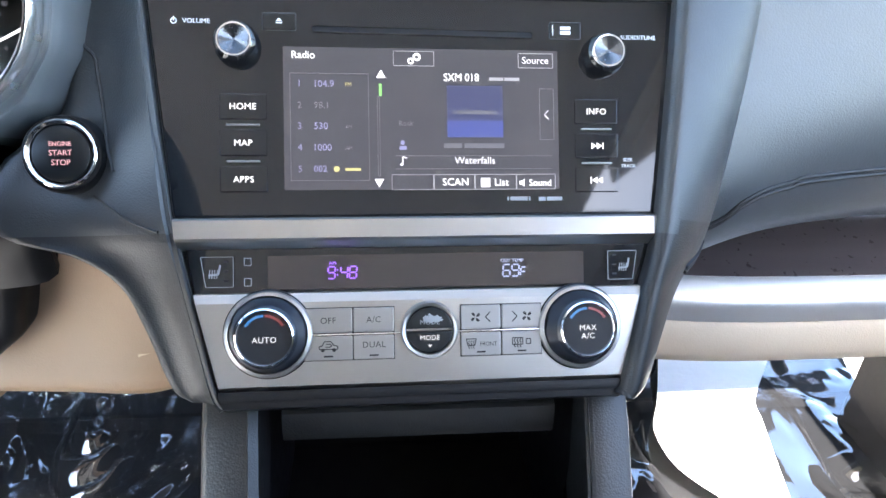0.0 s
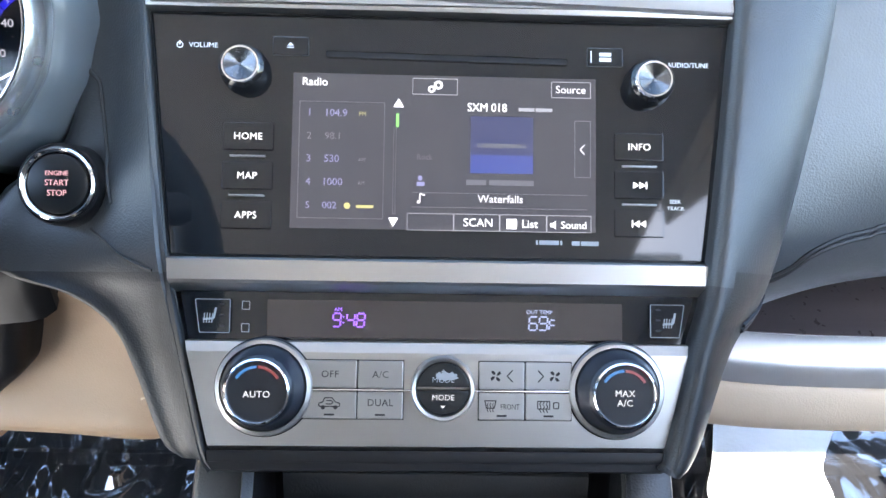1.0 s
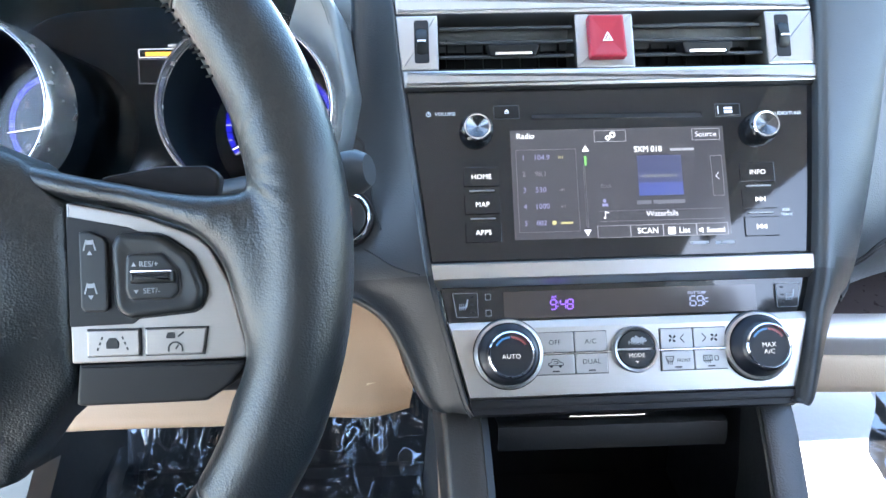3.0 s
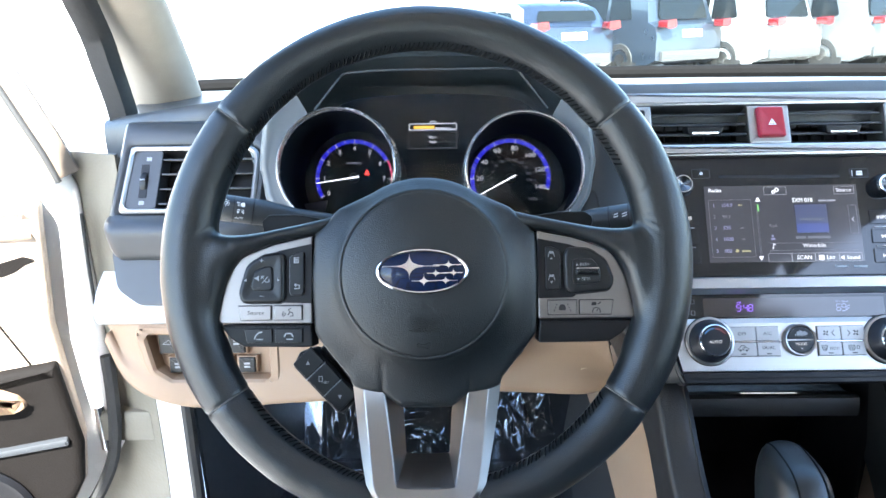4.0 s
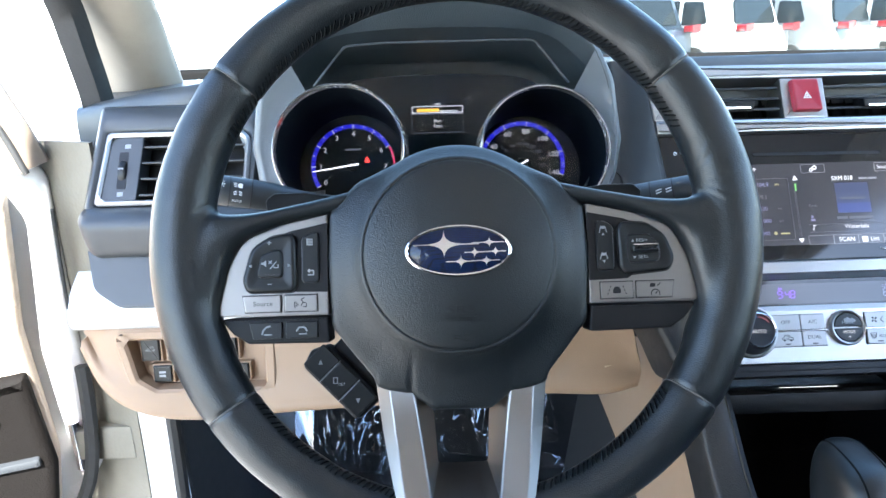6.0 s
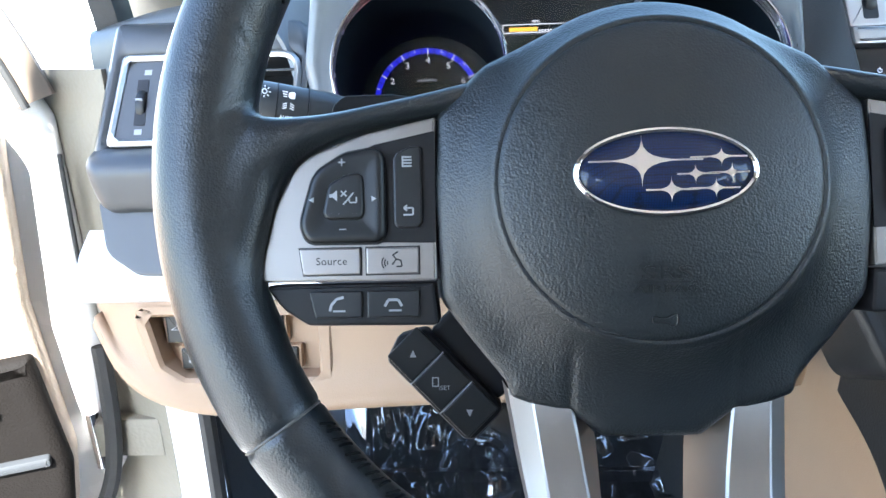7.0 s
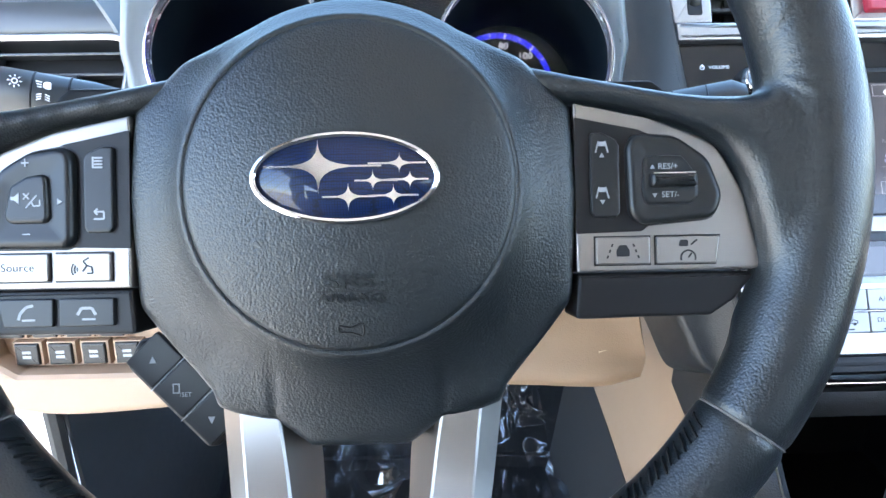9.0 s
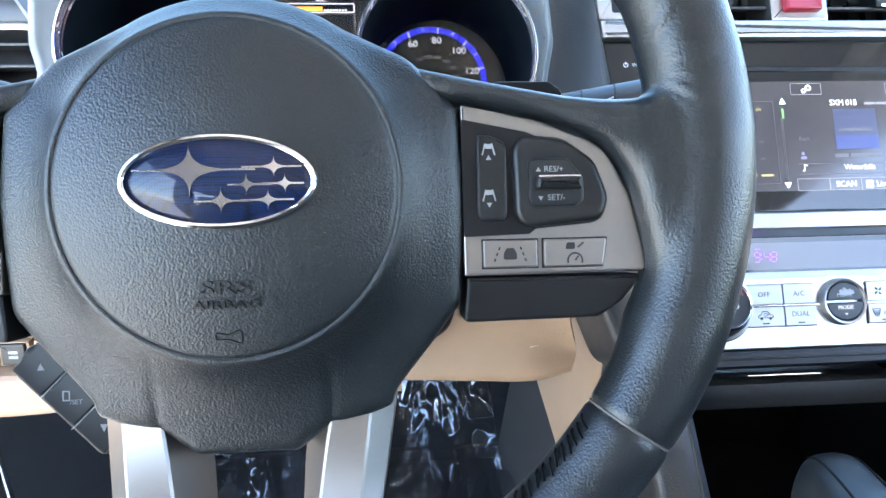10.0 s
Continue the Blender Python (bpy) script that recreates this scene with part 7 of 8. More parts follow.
# ---- side vent, switch bank, knee details ----
def build_side_vent():
    m = plane_frame((-0.6000, 0.4100, 1.0375), 34)
    u = thing("side_vent", "silver-edged dashboard air vent with black slats", "air vent", m @ Vector((0, 0, -0.02)))
    o = rounded([(-0.0825, -0.0415), (0.0690, -0.0415), (0.0720, 0.0385), (-0.0765, 0.0385)], [0.006, 0.016, 0.020, 0.006], 5)
    bm = bmesh.new()
    ring(bm, m, o, inset(o, 0.0056), -0.02, 0.0045, 0.0022)
    part("vent_frame", bm, SILVER, u, "satin silver frame", 40)
    bm = bmesh.new()
    slab(bm, m, rounded([(-0.0775, -0.0365), (-0.0415, -0.0365), (-0.0390, 0.0335), (-0.0715, 0.0335)], 0.003), -0.02, 0.0012, 0.001)
    p = part("wheel_plate", bm, DASH_SMOOTH, u)
    bm = bmesh.new()
    slab(bm, m, [(-0.075, -0.0385), (0.0660, -0.0385), (0.0688, 0.0355), (-0.070, 0.0355)], -0.050, -0.022)
    part("vent_back", bm, MARK_DARK, u)
    for k in range(4):
        bm = bmesh.new()
        mm = m @ Matrix.Translation((0, -0.0265 + 0.0175 * k, -0.010)) @ Matrix.Rotation(radians(20), 4, "X")
        slab(bm, mm, box2(-0.0400, -0.0012, 0.0652, 0.0012, 0.001, 2), -0.014, 0.010, 0.0009)
        part("slat", bm, SLAT, u)
    bm = bmesh.new()
    slab(bm, m, box2(-0.0060, -0.0040, 0.0320, 0.0030, 0.002), -0.008, 0.004, 0.0012)
    t = part("vent_tab", bm, BLACK, u)
    bm = bmesh.new()
    slab(bm, m, box2(-0.0020, -0.0022, 0.0280, 0.0006, 0.0012), 0.003, 0.0048, 0.0006)
    part("tab_trim", bm, CHROME, t)
    bm = bmesh.new()
    slab(bm, m, box2(-0.0620, -0.0235, -0.0530, 0.0165, 0.001), -0.004, 0.0016)
    part("wheel_slot", bm, MARK_DARK, p)
    bm = bmesh.new()
    mm = m @ Matrix.Translation((-0.0575, -0.0035, -0.010)) @ Matrix.Rotation(radians(90), 4, "Y")
    lathe(bm, mm, [(0, -0.0034), (0.0150, -0.0034), (0.0160, 0), (0.0150, 0.0034), (0, 0.0034)], 36)
    part("vent_wheel", bm, BUTTON, p)
    bm = bmesh.new()
    slab(bm, m, box2(-0.0602, -0.0040, -0.0548, -0.0025), 0.004, 0.0065)
    bars(bm, m, -0.0580, -0.0290, 0.0012, [0.006], 0.0045)
    bars(bm, m, -0.0545, 0.0230, 0.0012, [0.006], 0.0045)
    part("printed_mark", bm, MARK_DIM, p)


build_side_vent()


def build_switch_bank():
    m = BAY
    u = thing("switch_bank", "two rows of small black switches in a beige recess", "switch panel", m @ Vector((0, 0, -0.02)))
    bm = bmesh.new()
    o = BAY_OUTLINE
    ring(bm, m, inset(o, -0.004), inset(o, 0.008), -0.022, 0.0050, 0.0030)
    part("recess_edge", bm, BEIGE, u, "beige recess edge", 40)
    bm = bmesh.new()
    slab(bm, m, inset(o, 0.0078), -0.03, -0.0180)
    part("recess_floor", bm, BEIGE, u)
    for row, (y0, y1, x0) in enumerate(((0.0030, 0.0300, -0.0545), (-0.0205, -0.0025, -0.0440))):
        for k in range(4):
            x = x0 + k * 0.0270
            bm = bmesh.new()
            block(bm, x - 0.0022, y0 - 0.0012, -0.0185, x + 0.0212, y1 + 0.0012, -0.0100, m, 0.001)
            part("switch_cell", bm, BEIGE, u, "beige switch surround")
            bm = bmesh.new()
            slab(bm, m, box2(x, y0, x + 0.0190, y1, 0.001), -0.018, -0.0075, 0.0012)
            sw = part("switch", bm, BUTTON, u, "black switch")
            bm = bmesh.new()
            cx, cy = x + 0.0095, (y0 + y1) / 2
            if row == 0 and k == 0:
                line(bm, m, (cx - 0.005, cy - 0.002), (cx + 0.005, cy - 0.002), -0.0075, 0.0006)
                line(bm, m, (cx + 0.005, cy - 0.002), (cx + 0.003, cy + 0.003), -0.0075, 0.0006)
                line(bm, m, (cx + 0.003, cy + 0.003), (cx - 0.005, cy - 0.002), -0.0075, 0.0006)
            else:
                bars(bm, m, cx, cy + 0.002, -0.0075, [0.007], 0.0024)
                bars(bm, m, cx, cy - 0.002, -0.0075, [0.007], 0.0024)
            part("printed_mark", bm, MARK_DIM, sw)


build_switch_bank()

# ---- centre console and gear selector ----
def build_console():
    c = thing("centre_console", "black centre console with an open tray and beige sides", "car console", (0.02, 0.2, 0.45))
    for s in (-1, 1):
        x = 0.0185 + s * 0.097
        pts = [(x + s * 0.010, 0.330, 0.870), (x + s * 0.006, 0.275, 0.842), (x + s * 0.002, 0.205, 0.775), (x, 0.12, 0.735), (x, 0.0, 0.722), (x, -0.20, 0.715)]
        rows = []
        for dx, dz in ((-0.001 * s, -0.10), (-0.003 * s, -0.004), (-0.001 * s, 0.001), (0.008 * s, 0.002), (0.020 * s, -0.001), (0.024 * s, -0.008), (0.026 * s, -0.060)):
            rows.append([(p[0] + dx, p[1], p[2] + dz) for p in pts])
        bm = bmesh.new()
        patch(bm, ID, rows, 30, 20, 0.003)
        part("side_rail", bm, RAIL, c, "dark satin side rail", 50)
        bm = bmesh.new()
        rows = [[(x + s * 0.024, 0.42, 0.835), (x + s * 0.024, 0.30, 0.815), (x + s * 0.022, 0.205, 0.735), (x + s * 0.022, 0.10, 0.70), (x + s * 0.022, -0.2, 0.69)],
                [(x + s * 0.030, 0.64, 0.66), (x + s * 0.030, 0.45, 0.64), (x + s * 0.030, 0.25, 0.60), (x + s * 0.030, 0.10, 0.58), (x + s * 0.030, -0.2, 0.56)]]
        patch(bm, ID, rows, 20, 6, 0.004)
        part("side_panel", bm, BEIGE, c, "smooth beige side panel")
        bm = bmesh.new()
        rows = [[(x + s * 0.028, 0.68, 0.665), (x + s * 0.028, 0.25, 0.605), (x + s * 0.028, -0.2, 0.56)], [(x + s * 0.05, 0.72, 0.40), (x + s * 0.05, 0.25, 0.40), (x + s * 0.05, -0.2, 0.40)]]
        patch(bm, ID, rows, 10, 6, 0.004)
        part("lower_carpet", bm, CARPET, c)
    # tray: lid with its light, cavity walls and floor
    bm = bmesh.new()
    rows = [[(x, yy, zz) for x in (-0.0685, 0.0, 0.105)] for yy, zz in ((0.42, 0.812), (0.33, 0.814), (0.310, 0.8175), (0.2975, 0.8228), (0.2915, 0.8215), (0.2895, 0.806), (0.296, 0.8045))]
    patch(bm, ID, rows, 8, 14, 0.002)
    part("tray_lip", bm, RAIL, c, "dark tray lip", 40)
    bm = bmesh.new()
    slab(bm, plane_frame((0.0172, 0.3030, 0.8215), 65), box2(-0.0290, -0.0009, 0.0290, 0.0009, 0.0005), -0.001, 0.0008)
    part("light_strip", bm, E_LIGHT, c, "thin white lit line")
    bm = bmesh.new()
    block(bm, -0.085, 0.42, 0.66, 0.122, 0.43, 0.85)
    part("tray_back", bm, BLACK, c)
    bm = bmesh.new()
    block(bm, -0.095, 0.02, 0.655, 0.132, 0.42, 0.665)
    part("tray_floor", bm, BLACK, c, "black tray floor")
    for x in (-0.088, 0.121):
        bm = bmesh.new()
        block(bm, x, 0.29, 0.66, x + 0.004, 0.42, 0.84)
        part("tray_side", bm, BLACK, c)
    bm = bmesh.new()
    block(bm, -0.095, -0.22, 0.60, 0.132, 0.10, 0.705, bevel=0.01)
    part("selector_deck", bm, GLOSS, c, "glossy black selector surround")


build_console()


def build_selector():
    g = thing("gear_selector", "black leather gear selector knob with silver insert on the console", "gear lever", (-0.026, 0.13, 0.70))
    bm = bmesh.new()
    rows = [(0.700, 0.026, 0.030, 0.010), (0.735, 0.018, 0.020, 0.0), (0.760, 0.022, 0.028, 0.0), (0.785, 0.0285, 0.036, 0.004), (0.812, 0.0310, 0.040, 0.008), (0.832, 0.0290, 0.037, 0.012), (0.843, 0.0230, 0.030, 0.015), (0.849, 0.0120, 0.018, 0.017), (0.850, 0.0010, 0.002, 0.018)]
    cs = spline([Vector(r) if len(r) == 3 else Vector((*r,)) for r in rows], 28)
    n = 36
    vs = []
    for q in cs:
        z, a, b, dy = q
        a, b = max(a * 0.80, 0.0008), max(b, 0.0012)
        ring_ = []
        for k in range(n):
            t = 2 * math.pi * k / n
            cx, sy = math.cos(t), math.sin(t)
            e = 0.75
            ring_.append(bm.verts.new((-0.026 + a * math.copysign(abs(cx) ** e, cx), 0.145 + dy + b * math.copysign(abs(sy) ** e, sy), z)))
        vs.append(ring_)
    for p, q in zip(vs, vs[1:]):
        for k in range(n):
            bm.faces.new((p[k - 1], p[k], q[k], q[k - 1]))
    bm.faces.new(vs[-1]), bm.faces.new(vs[0][::-1])
    tree = BVHTree.FromBMesh(bm)
    knob = part("knob", bm, LEATHER, g, "black leather knob", 60)
    for x in (-0.0115, 0.0115):
        bm = bmesh.new()
        tube(bm, onto([tree], [(-0.026 + x, 0.112 + 0.004 * k, 0.8) for k in range(21)], (0, 0, -1), 0.0002), 0.0008, 6)
        part("seam", bm, THREAD, knob, "sewn seam")
    bm = bmesh.new()
    lathe(bm, Matrix.Translation((-0.026, 0.150, 0.0)), [(0.040, 0.703), (0.038, 0.712), (0.030, 0.716), (0.022, 0.730)], 40)
    part("boot", bm, RAIL, g, "black boot round the lever", 60)


build_selector()


# ---- cabin shell ----
floor_bm = bmesh.new()
rows = [[(x, -1.9, 0.40 + 0.0 * x) for x in (-0.74, -0.3, 0.35, 0.78)], [(x, 0.45, 0.395) for x in (-0.74, -0.3, 0.35, 0.78)], [(x, 0.74, 0.41) for x in (-0.74, -0.3, 0.35, 0.78)], [(x, 0.86, 0.48) for x in (-0.74, -0.3, 0.35, 0.78)], [(x, 0.93, 0.70) for x in (-0.74, -0.3, 0.35, 0.78)], [(x, 0.95, 1.02) for x in (-0.74, -0.3, 0.35, 0.78)]]
patch(floor_bm, ID, rows, 12, 30, 0.02)
tagged(part("floor", floor_bm, CARPET), "dark carpeted footwell floor", "carpet", kind="structure")


def shell(name, boxes, material, label, category):
    bm = bmesh.new()
    for b in boxes:
        block(bm, *b)
    return tagged(part(name, bm, material), label, category, kind="structure")


shell("ceiling", [(-0.57, -1.95, 1.50, 0.44, 0.18, 1.56), (0.44, -1.95, 1.50, 0.58, -0.62, 1.56)], HEADLINER, "plain pale roof lining", "ceiling")
bm = bmesh.new()
slab(bm, ID, [(0.44, 0.18), (0.44, -0.36), (0.58, -0.06), (0.58, 0.18)], 1.45, 1.52, 0.004)
tagged(part("trim_roof_edge", bm, HEADLINER), "pale roof lining above the passenger window", "roof trim", kind="structure")
# unseen full-width block stands in for seat backs, added to cut rear light
shell("wall_rear", [(-0.70, -0.98, 0.40, 0.74, -0.90, 1.28), (-0.74, -1.98, 0.40, 0.78, -1.95, 1.04), (-0.62, -1.98, 1.46, 0.66, -1.95, 1.52)], CABIN, "plain rear cabin wall below a window, with an unseen seat-back block added to cut rear light", "wall")
# unseen; its roof rail is widened to keep sun off the dash end
shell("wall_left", [(-0.78, -1.95, 0.35, -0.74, -0.66, 1.02), (-0.74, -0.76, 1.02, -0.66, -0.64, 1.50), (-0.735, -1.95, 1.44, -0.55, 0.20, 1.52)], CABIN, "plain unseen left cabin side with openings and a roof rail widened for shade", "wall")
# unseen; the door box is thickened to shade the outer passenger floor
shell("wall_right", [(0.78, -1.95, 0.35, 0.82, -0.66, 1.02), (0.71, -0.66, 0.35, 0.82, 0.70, 1.04), (0.70, -0.76, 1.02, 0.78, -0.64, 1.50), (0.56, -1.95, 1.44, 0.62, -0.62, 1.52)], CABIN, "plain unseen right cabin side with openings and a door thickened for shade", "wall")

# windscreen
bm = bmesh.new()
patch(bm, ID, [[(x, 0.975 - 0.28 * x * x, 1.105) for x in (-0.72, -0.4, 0.02, 0.42, 0.76)], [(x * 0.92, 0.60 - 0.22 * x * x, 1.32) for x in (-0.72, -0.4, 0.02, 0.42, 0.76)], [(x * 0.84, 0.22 - 0.12 * x * x, 1.50) for x in (-0.72, -0.4, 0.02, 0.42, 0.76)]], 20, 10, 0.004)
ws = tagged(part("window_1", bm, GLASS), "clear curved windscreen", "windscreen", kind="structure")
ws.visible_shadow = False

# left roof pillar: pale lining, dark door seal and body edge
def pillar(name, pts, half, material, label, n=20):
    bm = bmesh.new()
    P = spline(pts, n)
    rows = []
    for p in P:
        rows.append([Vector(p) + Vector(o) for o in half])
    vs = [[bm.verts.new(q) for q in r] for r in rows]
    for a, b in zip(vs, vs[1:]):
        for k in range(len(half)):
            bm.faces.new((a[k - 1], a[k], b[k], b[k - 1]))
    bm.faces.new(vs[0][::-1]), bm.faces.new(vs[-1])
    return tagged(part(name, bm, material, sharp=60), label, "pillar trim", kind="structure")


pillar("trim_pillar_left", [(-0.700, 0.640, 1.070), (-0.689, 0.560, 1.160), (-0.670, 0.455, 1.245), (-0.620, 0.200, 1.455)], [(-0.055, -0.004, 0), (-0.012, -0.028, 0), (0.020, -0.026, 0), (0.036, 0.0, 0), (0.030, 0.03, 0), (-0.055, 0.02, 0)], IVORY, "pale woven-look roof pillar lining")
pillar("trim_seal_left", [(-0.740, 0.530, 0.90), (-0.724, 0.525, 1.06), (-0.718, 0.490, 1.156), (-0.705, 0.430, 1.228), (-0.650, 0.170, 1.450)], [(-0.014, -0.012, 0), (0.010, -0.016, 0), (0.018, 0.0, 0), (0.010, 0.015, 0), (-0.014, 0.012, 0)], RUBBER, "black rubber door seal along the pillar")
pillar("trim_pillar_right", [(0.735, 0.640, 1.075), (0.750, 0.560, 1.165), (0.745, 0.430, 1.290), (0.700, 0.200, 1.480)], [(-0.036, 0.0, 0), (-0.020, -0.026, 0), (0.010, -0.030, 0), (0.035, -0.012, 0), (0.035, 0.02, 0), (-0.030, 0.03, 0)], IVORY, "pale woven-look roof pillar lining")


# ---- driver's door aperture: kick panel, painted jamb, hinge ----
def build_jamb():
    j = thing("door_jamb", "white painted door jamb with black rubber seal and hinge", "door frame", (-0.72, 0.45, 0.35), kind="structure")
    bm = bmesh.new()
    patch(bm, ID, [[(-0.639, 0.40, 0.80), (-0.649, 0.40, 0.60), (-0.652, 0.38, 0.42), (-0.652, 0.1, 0.36), (-0.652, -0.6, 0.35)], [(-0.678, 0.401, 0.81), (-0.682, 0.401, 0.62), (-0.684, 0.38, 0.44), (-0.690, 0.1, 0.38), (-0.690, -0.6, 0.37)], [(-0.686, 0.440, 0.82), (-0.690, 0.440, 0.62), (-0.696, 0.40, 0.42), (-0.729, 0.1, 0.35), (-0.729, -0.6, 0.34)]], 30, 8, 0.006)
    part("painted_edge", bm, WHITE_PAINT, j, "white painted body edge", 60)
    bm = bmesh.new()
    tube(bm, spline([(-0.644, 0.396, 0.86), (-0.646, 0.394, 0.70), (-0.652, 0.390, 0.52), (-0.654, 0.33, 0.40), (-0.654, 0.1, 0.368), (-0.654, -0.6, 0.358)], 30), 0.008, 8)
    part("rubber_seal", bm, RUBBER, j)
    bm = bmesh.new()
    patch(bm, ID, [[(-0.639, 0.405, 0.86), (-0.639, 0.405, 0.60), (-0.639, 0.40, 0.40)], [(-0.624, 0.55, 0.86), (-0.614, 0.55, 0.60), (-0.604, 0.55, 0.40)], [(-0.624, 0.90, 0.86), (-0.614, 0.85, 0.60), (-0.604, 0.75, 0.40)]], 14, 12, 0.005)
    part("kick_panel", bm, DASH_SMOOTH, j, "dark kick panel")
    bm = bmesh.new()
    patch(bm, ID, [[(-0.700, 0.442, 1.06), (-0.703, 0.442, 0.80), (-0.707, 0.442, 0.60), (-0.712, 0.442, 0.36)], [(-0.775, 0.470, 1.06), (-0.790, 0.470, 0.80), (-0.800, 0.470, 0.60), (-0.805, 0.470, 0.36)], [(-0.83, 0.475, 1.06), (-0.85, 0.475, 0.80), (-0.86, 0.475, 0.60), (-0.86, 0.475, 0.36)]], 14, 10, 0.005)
    part("jamb_wall", bm, JAMB, j, "white jamb wall with shade put into its grey colour")
    for z in (0.695, 0.48):
        bm = bmesh.new()
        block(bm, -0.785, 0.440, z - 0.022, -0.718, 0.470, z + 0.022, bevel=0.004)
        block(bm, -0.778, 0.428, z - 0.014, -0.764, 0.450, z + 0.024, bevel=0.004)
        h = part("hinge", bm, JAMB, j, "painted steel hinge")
        bm = bmesh.new()
        tube(bm, [(-0.782, 0.436, z - 0.030), (-0.782, 0.436, z + 0.034)], 0.007, 14)
        part("hinge_pin", bm, CHROME, h)


build_jamb()


def build_door():
    """The driver's door, standing open: its frame runs from the hinge outwards and back."""
    d = thing("driver_door", "open white car door with a beige and dark inner panel", "car door", (-0.80, 0.40, 0.35))
    ang = radians(62)
    ax = Vector((-math.sin(ang), -math.cos(ang), 0))
    ay = Vector((math.cos(ang), -math.sin(ang), 0))
    m = Matrix(((ax.x, 0, ay.x, -0.768), (ax.y, 0, ay.y, 0.430), (0, 1, 0, 0.0), (0, 0, 0, 1)))
    out = rounded([(-0.014, 0.66), (0.03, 0.60), (0.10, 0.50), (0.22, 0.42), (1.0, 0.40), (1.05, 0.45), (1.05, 1.00), (0.0, 1.06), (-0.018, 1.02), (-0.016, 0.85)], 0.02)
    bm = bmesh.new()
    slab(bm, m, out, -0.11, -0.015, 0.012, 3)
    part("door_skin", bm, WHITE_PAINT, d, "white painted door shell", 50)
    bm = bmesh.new()
    slab(bm, m, rounded([(0.060, 0.605), (0.12, 0.53), (0.25, 0.46), (0.98, 0.44), (1.0, 0.99), (0.022, 1.015), (0.036, 0.86), (0.028, 0.70), (0.036, 0.645)], [0.02, 0.04, 0.04, 0.04, 0.02, 0.01, 0.06, 0.03, 0.02], 6), -0.02, 0.022, 0.014, 3)
    p = part("door_panel", bm, DOOR_TRIM, d, "tan inner panel", 50)
    bm = bmesh.new()
    slab(bm, m, rounded([(0.062, 0.610), (0.12, 0.535), (0.25, 0.465), (0.97, 0.45), (0.97, 0.78), (0.45, 0.80), (0.14, 0.822), (0.040, 0.820), (0.030, 0.70), (0.038, 0.65)], [0.02, 0.03, 0.03, 0.03, 0.02, 0.03, 0.02, 0.006, 0.03, 0.02], 6), 0.0, 0.034, 0.012, 3)
    part("lower_pocket", bm, DOOR_DARK, p, "dark lower door pocket", 50)
    bm = bmesh.new()
    lathe(bm, m, [(0.092, 0.02), (0.092, 0.038), (0.086, 0.042), (0.080, 0.039), (0.0, 0.041)], 48, 0.185, 0.63)
    part("speaker_grille", bm, BLACK, p, "round black speaker grille")
    bm = bmesh.new()
    slab(bm, m, rounded([(0.075, 0.775), (0.113, 0.790), (0.50, 0.835), (0.50, 0.87), (0.16, 0.848), (0.085, 0.792)], [0.003, 0.01, 0.01, 0.01, 0.01, 0.006]), 0.0, 0.050, 0.010, 3)
    part("arm_rest", bm, BEIGE, p, "beige arm rest", 50)
    bm = bmesh.new()
    slab(bm, m, rounded([(0.036, 0.948), (0.050, 0.955), (0.075, 0.950), (0.080, 0.932), (0.060, 0.938), (0.050, 0.944)], 0.006), 0.0, 0.0235, 0.0008)
    part("handle_recess", bm, DOOR_DARK, p, "dark handle recess")
    bm = bmesh.new()
    slab(bm, m, rounded([(0.036, 0.975), (0.30, 0.995), (0.30, 1.001), (0.036, 0.981)], 0.002), 0.0, 0.028, 0.002)
    part("wood_strip", bm, BEIGE, p, "slim tan trim strip")
    bm = bmesh.new()
    slab(bm, m, rounded([(0.045, 0.712), (0.30, 0.735), (0.30, 0.742), (0.045, 0.722)], 0.003), 0.0, 0.042, 0.003)
    part("pocket_lip", bm, DASH_SMOOTH, p, "grey pocket lip")
    bm = bmesh.new()
    tube(bm, [(0.20, 1.005, 0.0225), (0.097, 0.901, 0.0225), (0.067, 0.821, 0.0225)], 0.0014, 6, m)
    part("panel_seam", bm, DOOR_DARK, p)
    # window frame and glass
    bm = bmesh.new()
    fr = spline([(-0.004, 1.035, -0.012), (0.014, 1.09, -0.014), (0.062, 1.195, -0.03), (0.16, 1.31, -0.06), (0.40, 1.42, -0.10), (0.85, 1.46, -0.13), (1.03, 1.43, -0.12), (1.04, 1.0, -0.05)], 50)
    tube(bm, fr, 0.020, 10, m, 0.7)
    part("window_frame", bm, FRAME_TAN, d, "slim tan window frame")
    bm = bmesh.new()
    tube(bm, [Vector(q) + Vector((0.004, -0.004, 0.016)) for q in fr], 0.0035, 8, m)
    part("window_rubber", bm, RUBBER, d)
    bm = bmesh.new()
    tube(bm, spline([(-0.012, 0.800, -0.006), (-0.010, 0.75, 0.0), (-0.004, 0.69, 0.0), (0.010, 0.64, 0.0), (0.045, 0.585, 0.0), (0.12, 0.50, 0.0)], 20), 0.0085, 8, m)
    tube(bm, [(-0.016, 0.99, 0.0), (-0.013, 0.93, 0.0), (-0.011, 0.875, 0.0)], 0.002, 8, m)
    part("door_seal", bm, RUBBER, d, "black rubber door seal")


build_door()


